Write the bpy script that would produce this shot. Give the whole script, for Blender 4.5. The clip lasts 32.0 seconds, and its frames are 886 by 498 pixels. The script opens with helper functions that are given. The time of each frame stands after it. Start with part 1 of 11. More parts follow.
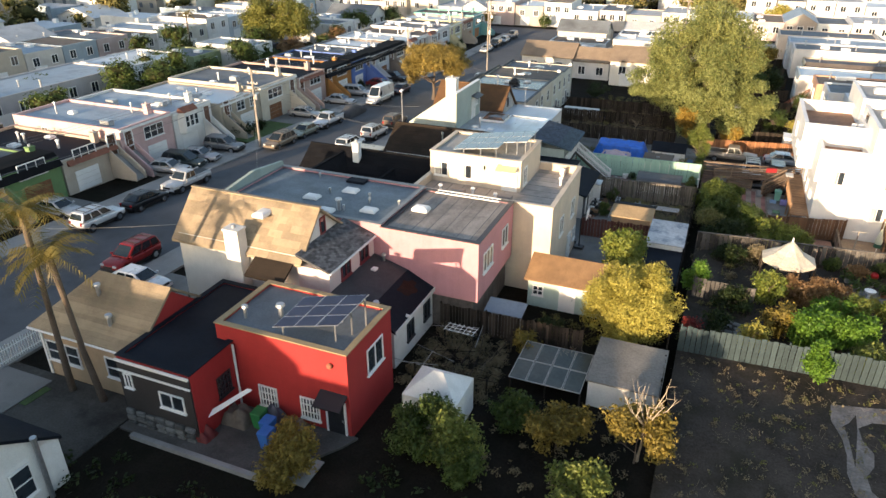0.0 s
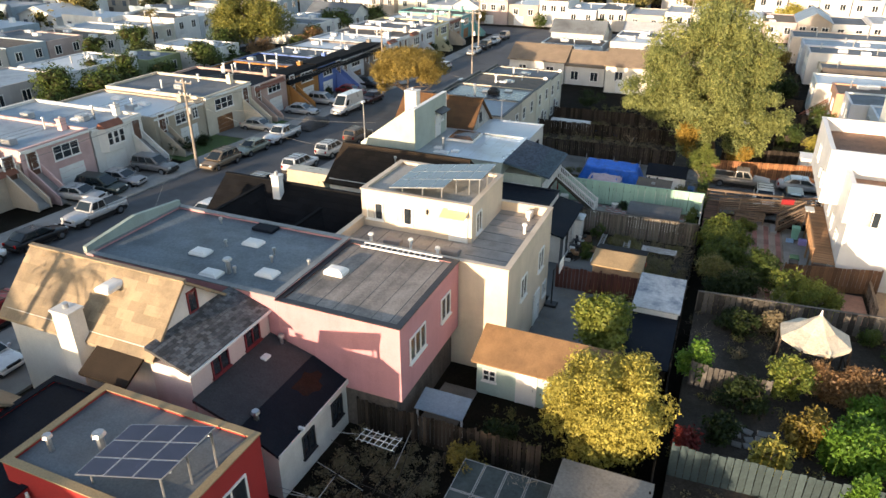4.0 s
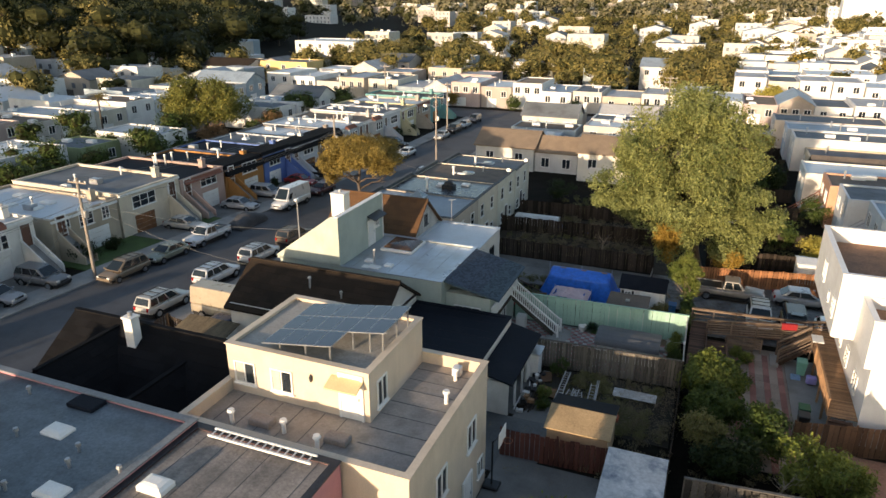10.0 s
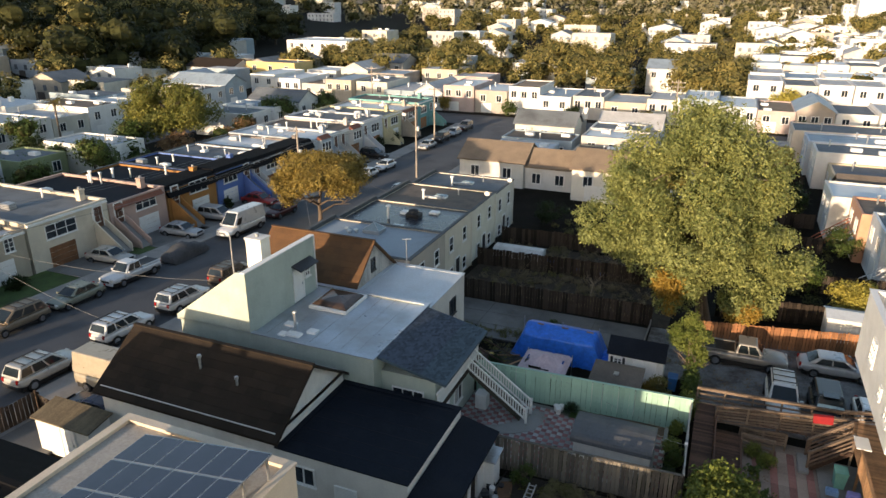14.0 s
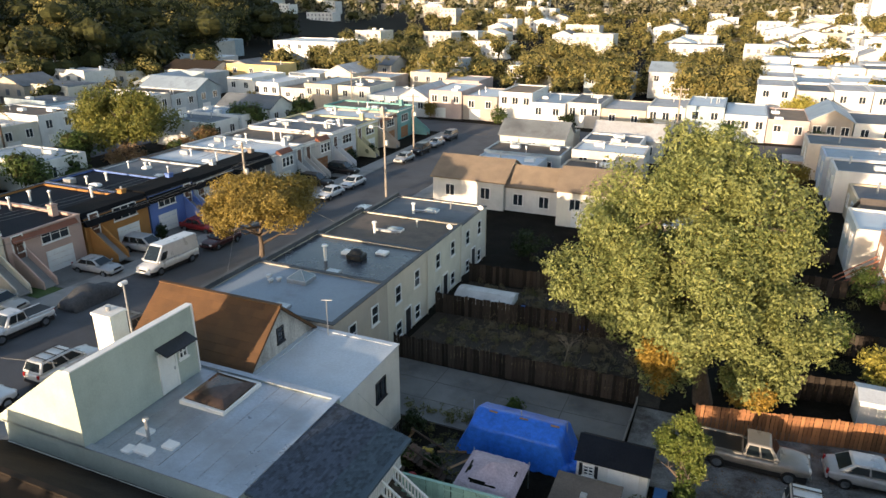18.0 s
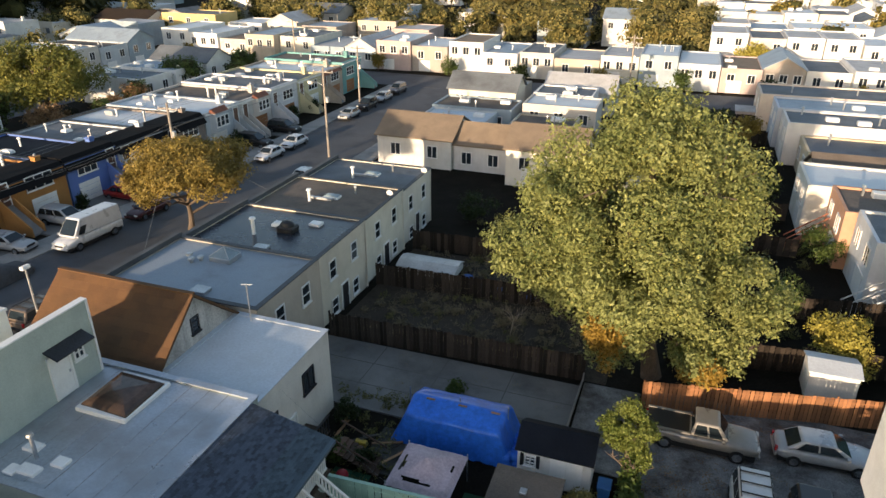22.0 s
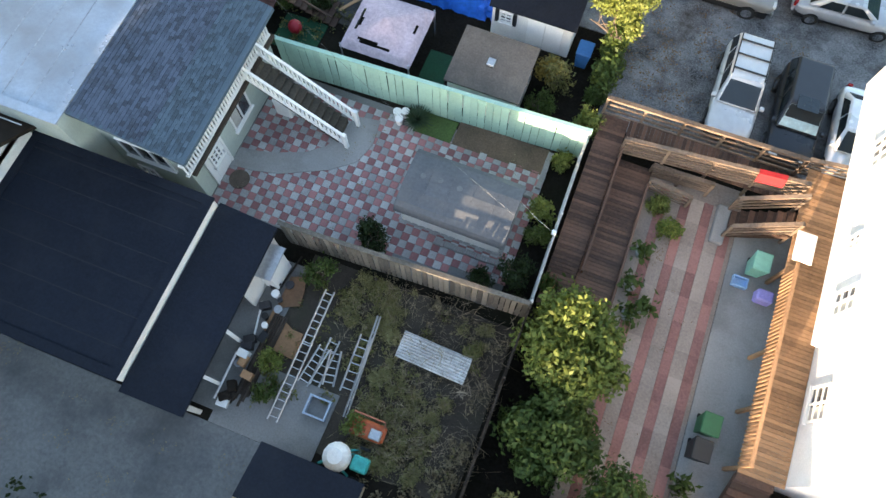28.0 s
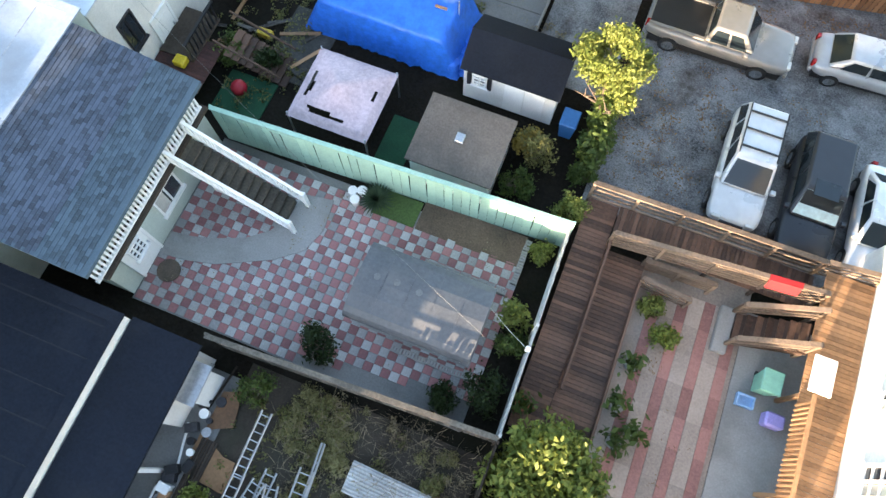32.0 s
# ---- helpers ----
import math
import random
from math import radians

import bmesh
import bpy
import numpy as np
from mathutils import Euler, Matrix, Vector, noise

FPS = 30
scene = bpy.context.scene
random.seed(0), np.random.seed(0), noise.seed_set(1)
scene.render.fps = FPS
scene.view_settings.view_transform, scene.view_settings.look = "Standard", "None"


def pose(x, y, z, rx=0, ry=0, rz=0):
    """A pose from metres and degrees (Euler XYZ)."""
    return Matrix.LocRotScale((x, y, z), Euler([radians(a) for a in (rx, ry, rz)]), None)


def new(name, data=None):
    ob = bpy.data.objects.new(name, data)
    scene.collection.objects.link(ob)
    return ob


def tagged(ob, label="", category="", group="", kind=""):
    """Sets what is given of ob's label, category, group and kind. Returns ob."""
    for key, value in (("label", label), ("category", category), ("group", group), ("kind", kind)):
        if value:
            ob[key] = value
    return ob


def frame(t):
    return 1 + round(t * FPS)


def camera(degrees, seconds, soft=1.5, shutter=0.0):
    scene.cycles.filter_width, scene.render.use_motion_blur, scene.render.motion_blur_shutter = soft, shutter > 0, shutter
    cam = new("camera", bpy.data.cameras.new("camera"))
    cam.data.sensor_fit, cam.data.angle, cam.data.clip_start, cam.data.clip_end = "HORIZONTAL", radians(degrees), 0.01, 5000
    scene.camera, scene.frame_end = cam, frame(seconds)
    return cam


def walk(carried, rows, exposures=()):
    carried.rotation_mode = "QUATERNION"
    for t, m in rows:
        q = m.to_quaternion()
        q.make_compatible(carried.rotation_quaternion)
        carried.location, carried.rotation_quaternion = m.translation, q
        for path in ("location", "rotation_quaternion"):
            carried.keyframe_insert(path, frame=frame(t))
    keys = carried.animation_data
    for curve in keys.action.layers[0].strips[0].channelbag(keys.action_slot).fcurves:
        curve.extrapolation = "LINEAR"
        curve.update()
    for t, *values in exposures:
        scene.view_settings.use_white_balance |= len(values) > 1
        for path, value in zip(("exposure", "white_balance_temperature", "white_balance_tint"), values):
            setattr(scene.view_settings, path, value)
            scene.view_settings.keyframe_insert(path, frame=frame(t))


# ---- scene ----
cam = camera(66.1, 32.0)
# seconds, eye, yaw to the left of +y, pitch
PATH = [
    (0, (0.000, 0.000, 24.962), 22.33, -26.51),
    (0.5, (-0.066, 1.421, 24.812), 22.35, -26.55),
    (1, (-0.106, 2.895, 24.701), 22.50, -26.62),
    (1.5, (-0.159, 4.365, 24.552), 22.58, -26.61),
    (2, (-0.184, 5.788, 24.427), 22.65, -26.64),
    (2.5, (-0.203, 7.255, 24.304), 22.76, -26.71),
    (4.5, (-0.336, 12.466, 23.676), 22.81, -26.67),
    (5, (-0.363, 12.542, 23.608), 22.58, -26.71),
    (5.5, (-0.355, 12.391, 23.578), 11.99, -26.83),
    (6, (-0.417, 12.343, 23.480), 13.34, -26.88),
    (6.5, (-0.343, 13.032, 23.441), 17.10, -26.88),
    (7, (-0.360, 14.477, 23.408), 19.20, -26.82),
    (7.5, (-0.390, 16.160, 23.330), 20.24, -26.78),
    (8, (-0.459, 17.747, 23.299), 20.78, -26.19),
    (8.5, (-0.494, 19.235, 23.257), 21.21, -21.11),
    (9, (-0.516, 20.654, 23.274), 21.49, -19.49),
    (9.5, (-0.566, 22.071, 23.301), 21.69, -19.53),
    (10, (-0.620, 23.502, 23.312), 21.87, -20.62),
    (10.5, (-0.683, 24.925, 23.311), 21.97, -20.66),
    (11, (-0.745, 26.369, 23.344), 22.07, -20.73),
    (11.5, (-0.737, 27.818, 23.328), 22.22, -20.75),
    (12, (-0.754, 29.267, 23.302), 22.34, -20.76),
    (12.5, (-0.781, 30.715, 23.263), 22.46, -20.74),
    (13, (-0.892, 32.179, 23.187), 22.46, -20.72),
    (13.5, (-0.978, 33.704, 23.189), 22.53, -20.79),
    (14, (-0.981, 35.154, 23.149), 22.66, -20.79),
    (14.5, (-0.974, 36.529, 23.158), 22.73, -20.79),
    (16.5, (-1.076, 42.387, 23.006), 22.99, -20.76),
    (17, (-1.152, 43.915, 22.949), 23.04, -20.78),
    (17.5, (-1.192, 45.363, 22.931), 23.10, -20.80),
    (18, (-1.158, 46.811, 22.962), 23.22, -20.86),
    (18.5, (-1.191, 48.132, 23.033), 23.20, -20.84),
    (19, (-1.162, 48.747, 23.085), 23.14, -20.83),
    (19.5, (-0.910, 48.708, 23.082), 15.78, -20.93),
    (20, (-1.185, 48.589, 23.022), 9.99, -20.89),
    (20.5, (-1.242, 48.835, 22.980), 16.15, -20.86),
    (21, (-1.128, 49.351, 23.044), 18.44, -20.86),
    (21.5, (-1.043, 49.941, 23.104), 19.07, -20.89),
    (22, (-0.966, 50.446, 23.090), 19.66, -25.03),
    (22.5, (-0.913, 51.004, 23.201), 20.14, -32.89),
    (23, (-0.969, 51.691, 23.293), 20.36, -35.66),
    (23.5, (-0.929, 52.230, 23.431), 20.64, -35.77),
    (24, (-0.846, 52.730, 23.476), 20.99, -35.75),
    (24.5, (-0.903, 53.258, 23.462), 21.10, -35.72),
    (25, (-0.879, 53.527, 23.408), 21.16, -39.05),
    (25.5, (-0.964, 54.043, 23.535), 21.19, -51.13),
    (26, (-1.057, 54.673, 23.739), 21.26, -63.18),
    (26.5, (-1.237, 55.508, 23.826), 21.09, -70.03),
    (28.5, (-1.242, 57.621, 23.881), 21.42, -70.84),
    (29, (-1.239, 58.126, 23.928), 21.45, -70.86),
    (29.5, (-1.247, 58.631, 23.979), 21.51, -70.95),
    (30, (-1.260, 59.169, 23.941), 21.57, -71.03),
    (30.5, (-1.386, 59.966, 23.058), 21.59, -71.08),
    (31, (-1.587, 60.908, 21.978), 21.57, -71.35),
    (31.5, (-1.647, 61.552, 21.699), 21.70, -71.48),
    (32, (-1.709, 62.103, 21.790), 21.76, -71.67),
]
walk(cam, [(t, pose(*eye, 90 + pitch, 0, yaw)) for t, eye, yaw, pitch in PATH], [(t, stops, 6750, 15) for t, stops in ((0, 1.65), (6, 1.5), (9, 1.2), (10, 1.1), (14, 1.2), (17, 1.5), (20, 1.3), (22, 1.27), (23, 2.1), (24, 2.4), (26, 2.64), (29, 3.05), (31, 3.12), (32, 3.3))])

# ---- light: low evening sun from the south-west, clear sky ----
SUN_WAY = Vector((1.62, 8.2, -1.08)).normalized()
world = bpy.data.worlds.new("sky")
scene.world = world
world.use_nodes = True
wn = world.node_tree
sky = wn.nodes.new("ShaderNodeTexSky")
sky.sky_type = "NISHITA"
sky.sun_disc = False
sky.sun_elevation = math.asin(-SUN_WAY.z)
sky.sun_rotation = math.atan2(-SUN_WAY.x, -SUN_WAY.y)
sky.air_density = 1.0
sky.dust_density = 1.0
sky.ozone_density = 1.2
wn.links.new(sky.outputs[0], wn.nodes["Background"].inputs[0])
wn.nodes["Background"].inputs[1].default_value = 0.15
sun = new("sun", bpy.data.lights.new("sun", "SUN"))
sun.data.energy = 3.6
sun.data.angle = radians(0.6)
sun.data.color = (1.0, 0.80, 0.56)
sun.rotation_mode = "QUATERNION"
sun.rotation_quaternion = SUN_WAY.to_track_quat("-Z", "Y")


# ---- materials ----
def node(nt, kind, **values):
    n = nt.nodes.new(kind)
    for k, v in values.items():
        n.inputs[k.replace("_", " ")].default_value = v
    return n


def mat(name, col, rough=0.8, var=0.18, big=0.35, fine=14.0, bump=0.25, metal=0.0, streak=0.0, rnd=0.0, island=0.0, stain=None, amount=0.0, stain_size=0.6, spec=0.4, way=(3.0, 3.0, 0.25)):
    """A surface with broad stains, fine grain, upright streaks and small relief."""
    m = bpy.data.materials.new(name)
    m.use_nodes = True
    nt = m.node_tree
    bsdf = nt.nodes["Principled BSDF"]
    bsdf.inputs["Metallic"].default_value = metal
    bsdf.inputs["Specular IOR Level"].default_value = spec
    tc = nt.nodes.new("ShaderNodeTexCoord")
    co = tc.outputs["Object"]
    n1 = node(nt, "ShaderNodeTexNoise", Scale=big, Detail=5.0, Roughness=0.6)
    n2 = node(nt, "ShaderNodeTexNoise", Scale=fine, Detail=4.0, Roughness=0.65)
    nt.links.new(co, n1.inputs["Vector"])
    nt.links.new(co, n2.inputs["Vector"])
    add = nt.nodes.new("ShaderNodeMath")
    add.operation = "ADD"
    nt.links.new(n1.outputs[0], add.inputs[0])
    nt.links.new(n2.outputs[0], add.inputs[1])
    total = add
    if streak:
        mp = nt.nodes.new("ShaderNodeMapping")
        mp.inputs["Scale"].default_value = way
        n3 = node(nt, "ShaderNodeTexNoise", Scale=1.0, Detail=4.0)
        nt.links.new(co, mp.inputs[0])
        nt.links.new(mp.outputs[0], n3.inputs["Vector"])
        ma = nt.nodes.new("ShaderNodeMath")
        ma.operation = "MULTIPLY_ADD"
        ma.inputs[1].default_value = streak
        nt.links.new(n3.outputs[0], ma.inputs[0])
        nt.links.new(total.outputs[0], ma.inputs[2])
        total = ma
    if rnd or island:
        src = nt.nodes.new("ShaderNodeObjectInfo").outputs["Random"] if rnd else nt.nodes.new("ShaderNodeNewGeometry").outputs["Random Per Island"]
        ma = nt.nodes.new("ShaderNodeMath")
        ma.operation = "MULTIPLY_ADD"
        ma.inputs[1].default_value = rnd or island
        nt.links.new(src, ma.inputs[0])
        nt.links.new(total.outputs[0], ma.inputs[2])
        total = ma
    mean = 1.0 + 0.5 * (streak + (rnd or island))
    ramp = nt.nodes.new("ShaderNodeMapRange")
    ramp.inputs[1].default_value, ramp.inputs[2].default_value = mean - 0.36, mean + 0.36
    ramp.inputs[3].default_value, ramp.inputs[4].default_value = 1 - 1.6 * var, 1 + 1.6 * var
    nt.links.new(total.outputs[0], ramp.inputs[0])
    mul = nt.nodes.new("ShaderNodeVectorMath")
    mul.operation = "SCALE"
    mul.inputs[0].default_value = col
    nt.links.new(ramp.outputs[0], mul.inputs["Scale"])
    out = mul.outputs[0]
    if stain:
        n4 = node(nt, "ShaderNodeTexNoise", Scale=stain_size, Detail=6.0, Roughness=0.65)
        nt.links.new(co, n4.inputs["Vector"])
        r4 = nt.nodes.new("ShaderNodeMapRange")
        r4.inputs[1].default_value, r4.inputs[2].default_value = 0.48, 0.72
        r4.inputs[4].default_value = amount
        nt.links.new(n4.outputs[0], r4.inputs[0])
        mx = nt.nodes.new("ShaderNodeMix")
        mx.data_type = "RGBA"
        mx.inputs[7].default_value = (*stain, 1)
        nt.links.new(r4.outputs[0], mx.inputs[0])
        nt.links.new(out, mx.inputs[6])
        out = mx.outputs[2]
    nt.links.new(out, bsdf.inputs["Base Color"])
    rr = nt.nodes.new("ShaderNodeMapRange")
    rr.inputs[3].default_value, rr.inputs[4].default_value = max(0.03, rough - 0.12), min(1, rough + 0.12)
    nt.links.new(n1.outputs[0], rr.inputs[0])
    nt.links.new(rr.outputs[0], bsdf.inputs["Roughness"])
    if bump:
        bp = node(nt, "ShaderNodeBump", Strength=bump, Distance=0.02)
        nt.links.new(n2.outputs[0], bp.inputs["Height"])
        nt.links.new(bp.outputs[0], bsdf.inputs["Normal"])
    return m


def leaf_mat(name, col, col2, var=0.5):
    """Leaves: colour from clump to clump, some light through the blade."""
    m = bpy.data.materials.new(name)
    m.use_nodes = True
    nt = m.node_tree
    bsdf = nt.nodes["Principled BSDF"]
    geo = nt.nodes.new("ShaderNodeNewGeometry")
    tc = nt.nodes.new("ShaderNodeTexCoord")
    ns = node(nt, "ShaderNodeTexNoise", Scale=0.5, Detail=3.0)
    nt.links.new(tc.outputs["Object"], ns.inputs["Vector"])
    ad = nt.nodes.new("ShaderNodeMath")
    ad.operation = "MULTIPLY_ADD"
    ad.inputs[1].default_value = var
    nt.links.new(geo.outputs["Random Per Island"], ad.inputs[0])
    nt.links.new(ns.outputs[0], ad.inputs[2])
    mr = nt.nodes.new("ShaderNodeMapRange")
    mr.inputs[1].default_value, mr.inputs[2].default_value = 0.3, 0.7 + var
    nt.links.new(ad.outputs[0], mr.inputs[0])
    mx = nt.nodes.new("ShaderNodeMix")
    mx.data_type = "RGBA"
    mx.inputs[6].default_value, mx.inputs[7].default_value = (*col, 1), (*col2, 1)
    nt.links.new(mr.outputs[0], mx.inputs[0])
    nt.links.new(mx.outputs[2], bsdf.inputs["Base Color"])
    bsdf.inputs["Roughness"].default_value = 0.5
    bsdf.inputs["Specular IOR Level"].default_value = 0.2
    tl = nt.nodes.new("ShaderNodeBsdfTranslucent")
    nt.links.new(mx.outputs[2], tl.inputs[0])
    sh = nt.nodes.new("ShaderNodeMixShader")
    sh.inputs[0].default_value = 0.30
    nt.links.new(bsdf.outputs[0], sh.inputs[1])
    nt.links.new(tl.outputs[0], sh.inputs[2])
    nt.links.new(sh.outputs[0], nt.nodes["Material Output"].inputs[0])
    return m


WALLS = {}


def paint(r, g, b, streak=0.35):
    """House paint or stucco of one colour."""
    key = (r, g, b)
    if key not in WALLS:
        WALLS[key] = mat("stucco", (r, g, b), 0.85, 0.10, 0.5, 18, 0.3, streak=streak, stain=(r * 0.5, g * 0.48, b * 0.44), amount=0.35, stain_size=0.35)
    return WALLS[key]


WHITE = paint(0.72, 0.70, 0.66)
TRIM = mat("trim_paint", (0.75, 0.74, 0.71), 0.55, 0.08, 1.0, 20, 0.1)
GLASS = mat("window_glass", (0.025, 0.032, 0.04), 0.10, 0.3, 0.8, 3, 0.0, spec=0.8)
CURTAIN = mat("curtain", (0.42, 0.40, 0.36), 0.9, 0.2, 2.0, 30, 0.3)
TAR = mat("tar_roofing", (0.008, 0.0105, 0.0165), 0.75, 0.30, 0.25, 12, 0.4, stain=(0.02, 0.022, 0.027), amount=0.4, spec=0.12)
TARGREY = mat("grey_roofing", (0.13, 0.145, 0.16), 0.8, 0.22, 0.25, 12, 0.4, stain=(0.06, 0.065, 0.07), amount=0.75, stain_size=0.3)
TARBROWN = mat("brown_roofing", (0.13, 0.105, 0.085), 0.85, 0.25, 0.4, 14, 0.4, stain=(0.05, 0.045, 0.04), amount=0.7, stain_size=0.5)
SILVER = mat("silver_roofing", (0.39, 0.43, 0.48), 0.30, 0.16, 0.3, 8, 0.15, metal=0.45, streak=0.5, stain=(0.26, 0.25, 0.24), amount=0.75, stain_size=0.25, way=(0.8, 0.12, 1.0))
SILVERW = mat("white_roofing", (0.50, 0.54, 0.58), 0.45, 0.12, 0.3, 8, 0.2, stain=(0.3, 0.3, 0.3), amount=0.5, stain_size=0.3)
SHINGLE = mat("brown_shingle", (0.03, 0.022, 0.016), 0.9, 0.25, 0.6, 30, 0.6, island=0.3, spec=0.15)
BLUEROOF = mat("blue_grey_roofing", (0.25, 0.31, 0.37), 0.55, 0.16, 0.3, 10, 0.3, stain=(0.12, 0.14, 0.16), amount=0.7)
SHINGLEMID = mat("faded_brown_shingle", (0.20, 0.15, 0.105), 0.9, 0.2, 0.6, 30, 0.6, island=0.3)
SHINGLETAN = mat("tan_shingle", (0.28, 0.215, 0.14), 0.9, 0.24, 0.6, 30, 0.6, island=0.4, stain=(0.13, 0.10, 0.07), amount=0.7, stain_size=0.7)
SHINGLEBLK = mat("black_shingle", (0.009, 0.009, 0.010), 0.95, 0.25, 0.5, 25, 0.6, island=0.4, spec=0.1)
SHINGLEGREY = mat("slate_grey_shingle", (0.085, 0.085, 0.09), 0.9, 0.3, 0.5, 20, 0.6, rnd=0.8)
SHINGLEBLUE = mat("blue_grey_shingle", (0.052, 0.078, 0.10), 0.9, 0.24, 0.5, 30, 0.5, rnd=0.65)
ASPHALT = mat("asphalt", (0.078, 0.082, 0.090), 0.9, 0.2, 0.15, 30, 0.4, stain=(0.035, 0.035, 0.037), amount=0.7, stain_size=0.2)
CONCRETE = mat("concrete", (0.27, 0.26, 0.245), 0.85, 0.16, 0.3, 18, 0.3, stain=(0.13, 0.125, 0.115), amount=0.7, stain_size=0.4)
CONCDARK = mat("old_concrete", (0.17, 0.165, 0.155), 0.88, 0.2, 0.3, 18, 0.3, stain=(0.08, 0.08, 0.075), amount=0.8, stain_size=0.35)
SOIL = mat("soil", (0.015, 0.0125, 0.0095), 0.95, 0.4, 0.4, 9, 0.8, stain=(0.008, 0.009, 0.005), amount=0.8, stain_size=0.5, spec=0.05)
GRAVEL = mat("gravel", (0.155, 0.155, 0.155), 0.95, 0.6, 0.9, 16, 1.0, stain=(0.045, 0.034, 0.026), amount=0.95, stain_size=0.8, spec=0.2)
GREYWOOD = mat("silvered_fence_wood", (0.085, 0.078, 0.07), 0.9, 0.35, 0.8, 12, 0.5, streak=0.6, rnd=0.7, spec=0.1)
GREYPAINT = paint(0.36, 0.35, 0.33)
WOOD = mat("weathered_wood", (0.042, 0.033, 0.026), 0.9, 0.35, 0.8, 12, 0.5, streak=0.6, rnd=0.8, spec=0.1)
WOODRED = mat("redwood", (0.26, 0.115, 0.05), 0.8, 0.28, 0.8, 12, 0.4, streak=0.5, rnd=0.6)
WOODDECK = mat("deck_wood", (0.095, 0.052, 0.034), 0.75, 0.3, 0.8, 10, 0.4, rnd=0.8)
WOODNEW = mat("new_deck_wood", (0.29, 0.165, 0.085), 0.75, 0.22, 0.8, 10, 0.4, rnd=0.7)
MINT = mat("mint_paint", (0.30, 0.47, 0.38), 0.7, 0.12, 0.5, 10, 0.2, rnd=0.4, streak=0.4)
METAL = mat("galvanised_metal", (0.45, 0.46, 0.47), 0.4, 0.15, 1.5, 12, 0.15, metal=0.8)
DARKMETAL = mat("dark_metal", (0.05, 0.05, 0.055), 0.45, 0.2, 1.5, 12, 0.15, metal=0.6)
BLACK = mat("black_plastic", (0.015, 0.015, 0.016), 0.5, 0.2, 2, 20, 0.1)
RUBBER = mat("tyre_rubber", (0.012, 0.012, 0.012), 0.85, 0.2, 2, 30, 0.3)
BARK = mat("bark", (0.10, 0.075, 0.055), 0.95, 0.3, 1.0, 12, 0.8, streak=0.5)
POLEWOOD = mat("pole_wood", (0.27, 0.235, 0.20), 0.9, 0.25, 1.0, 10, 0.5, streak=0.6)
SOLAR = mat("solar_cells", (0.016, 0.02, 0.04), 0.14, 0.25, 1.2, 6, 0.0, spec=0.9)
BLUETARP = mat("blue_tarp", (0.02, 0.14, 0.58), 0.34, 0.22, 1.5, 5, 0.35)
PINKCLOTH = mat("pale_pink_canvas", (0.47, 0.37, 0.40), 0.85, 0.18, 1.0, 8, 0.3)
TERRACOTTA = mat("terracotta", (0.30, 0.11, 0.06), 0.8, 0.2, 2, 20, 0.3)


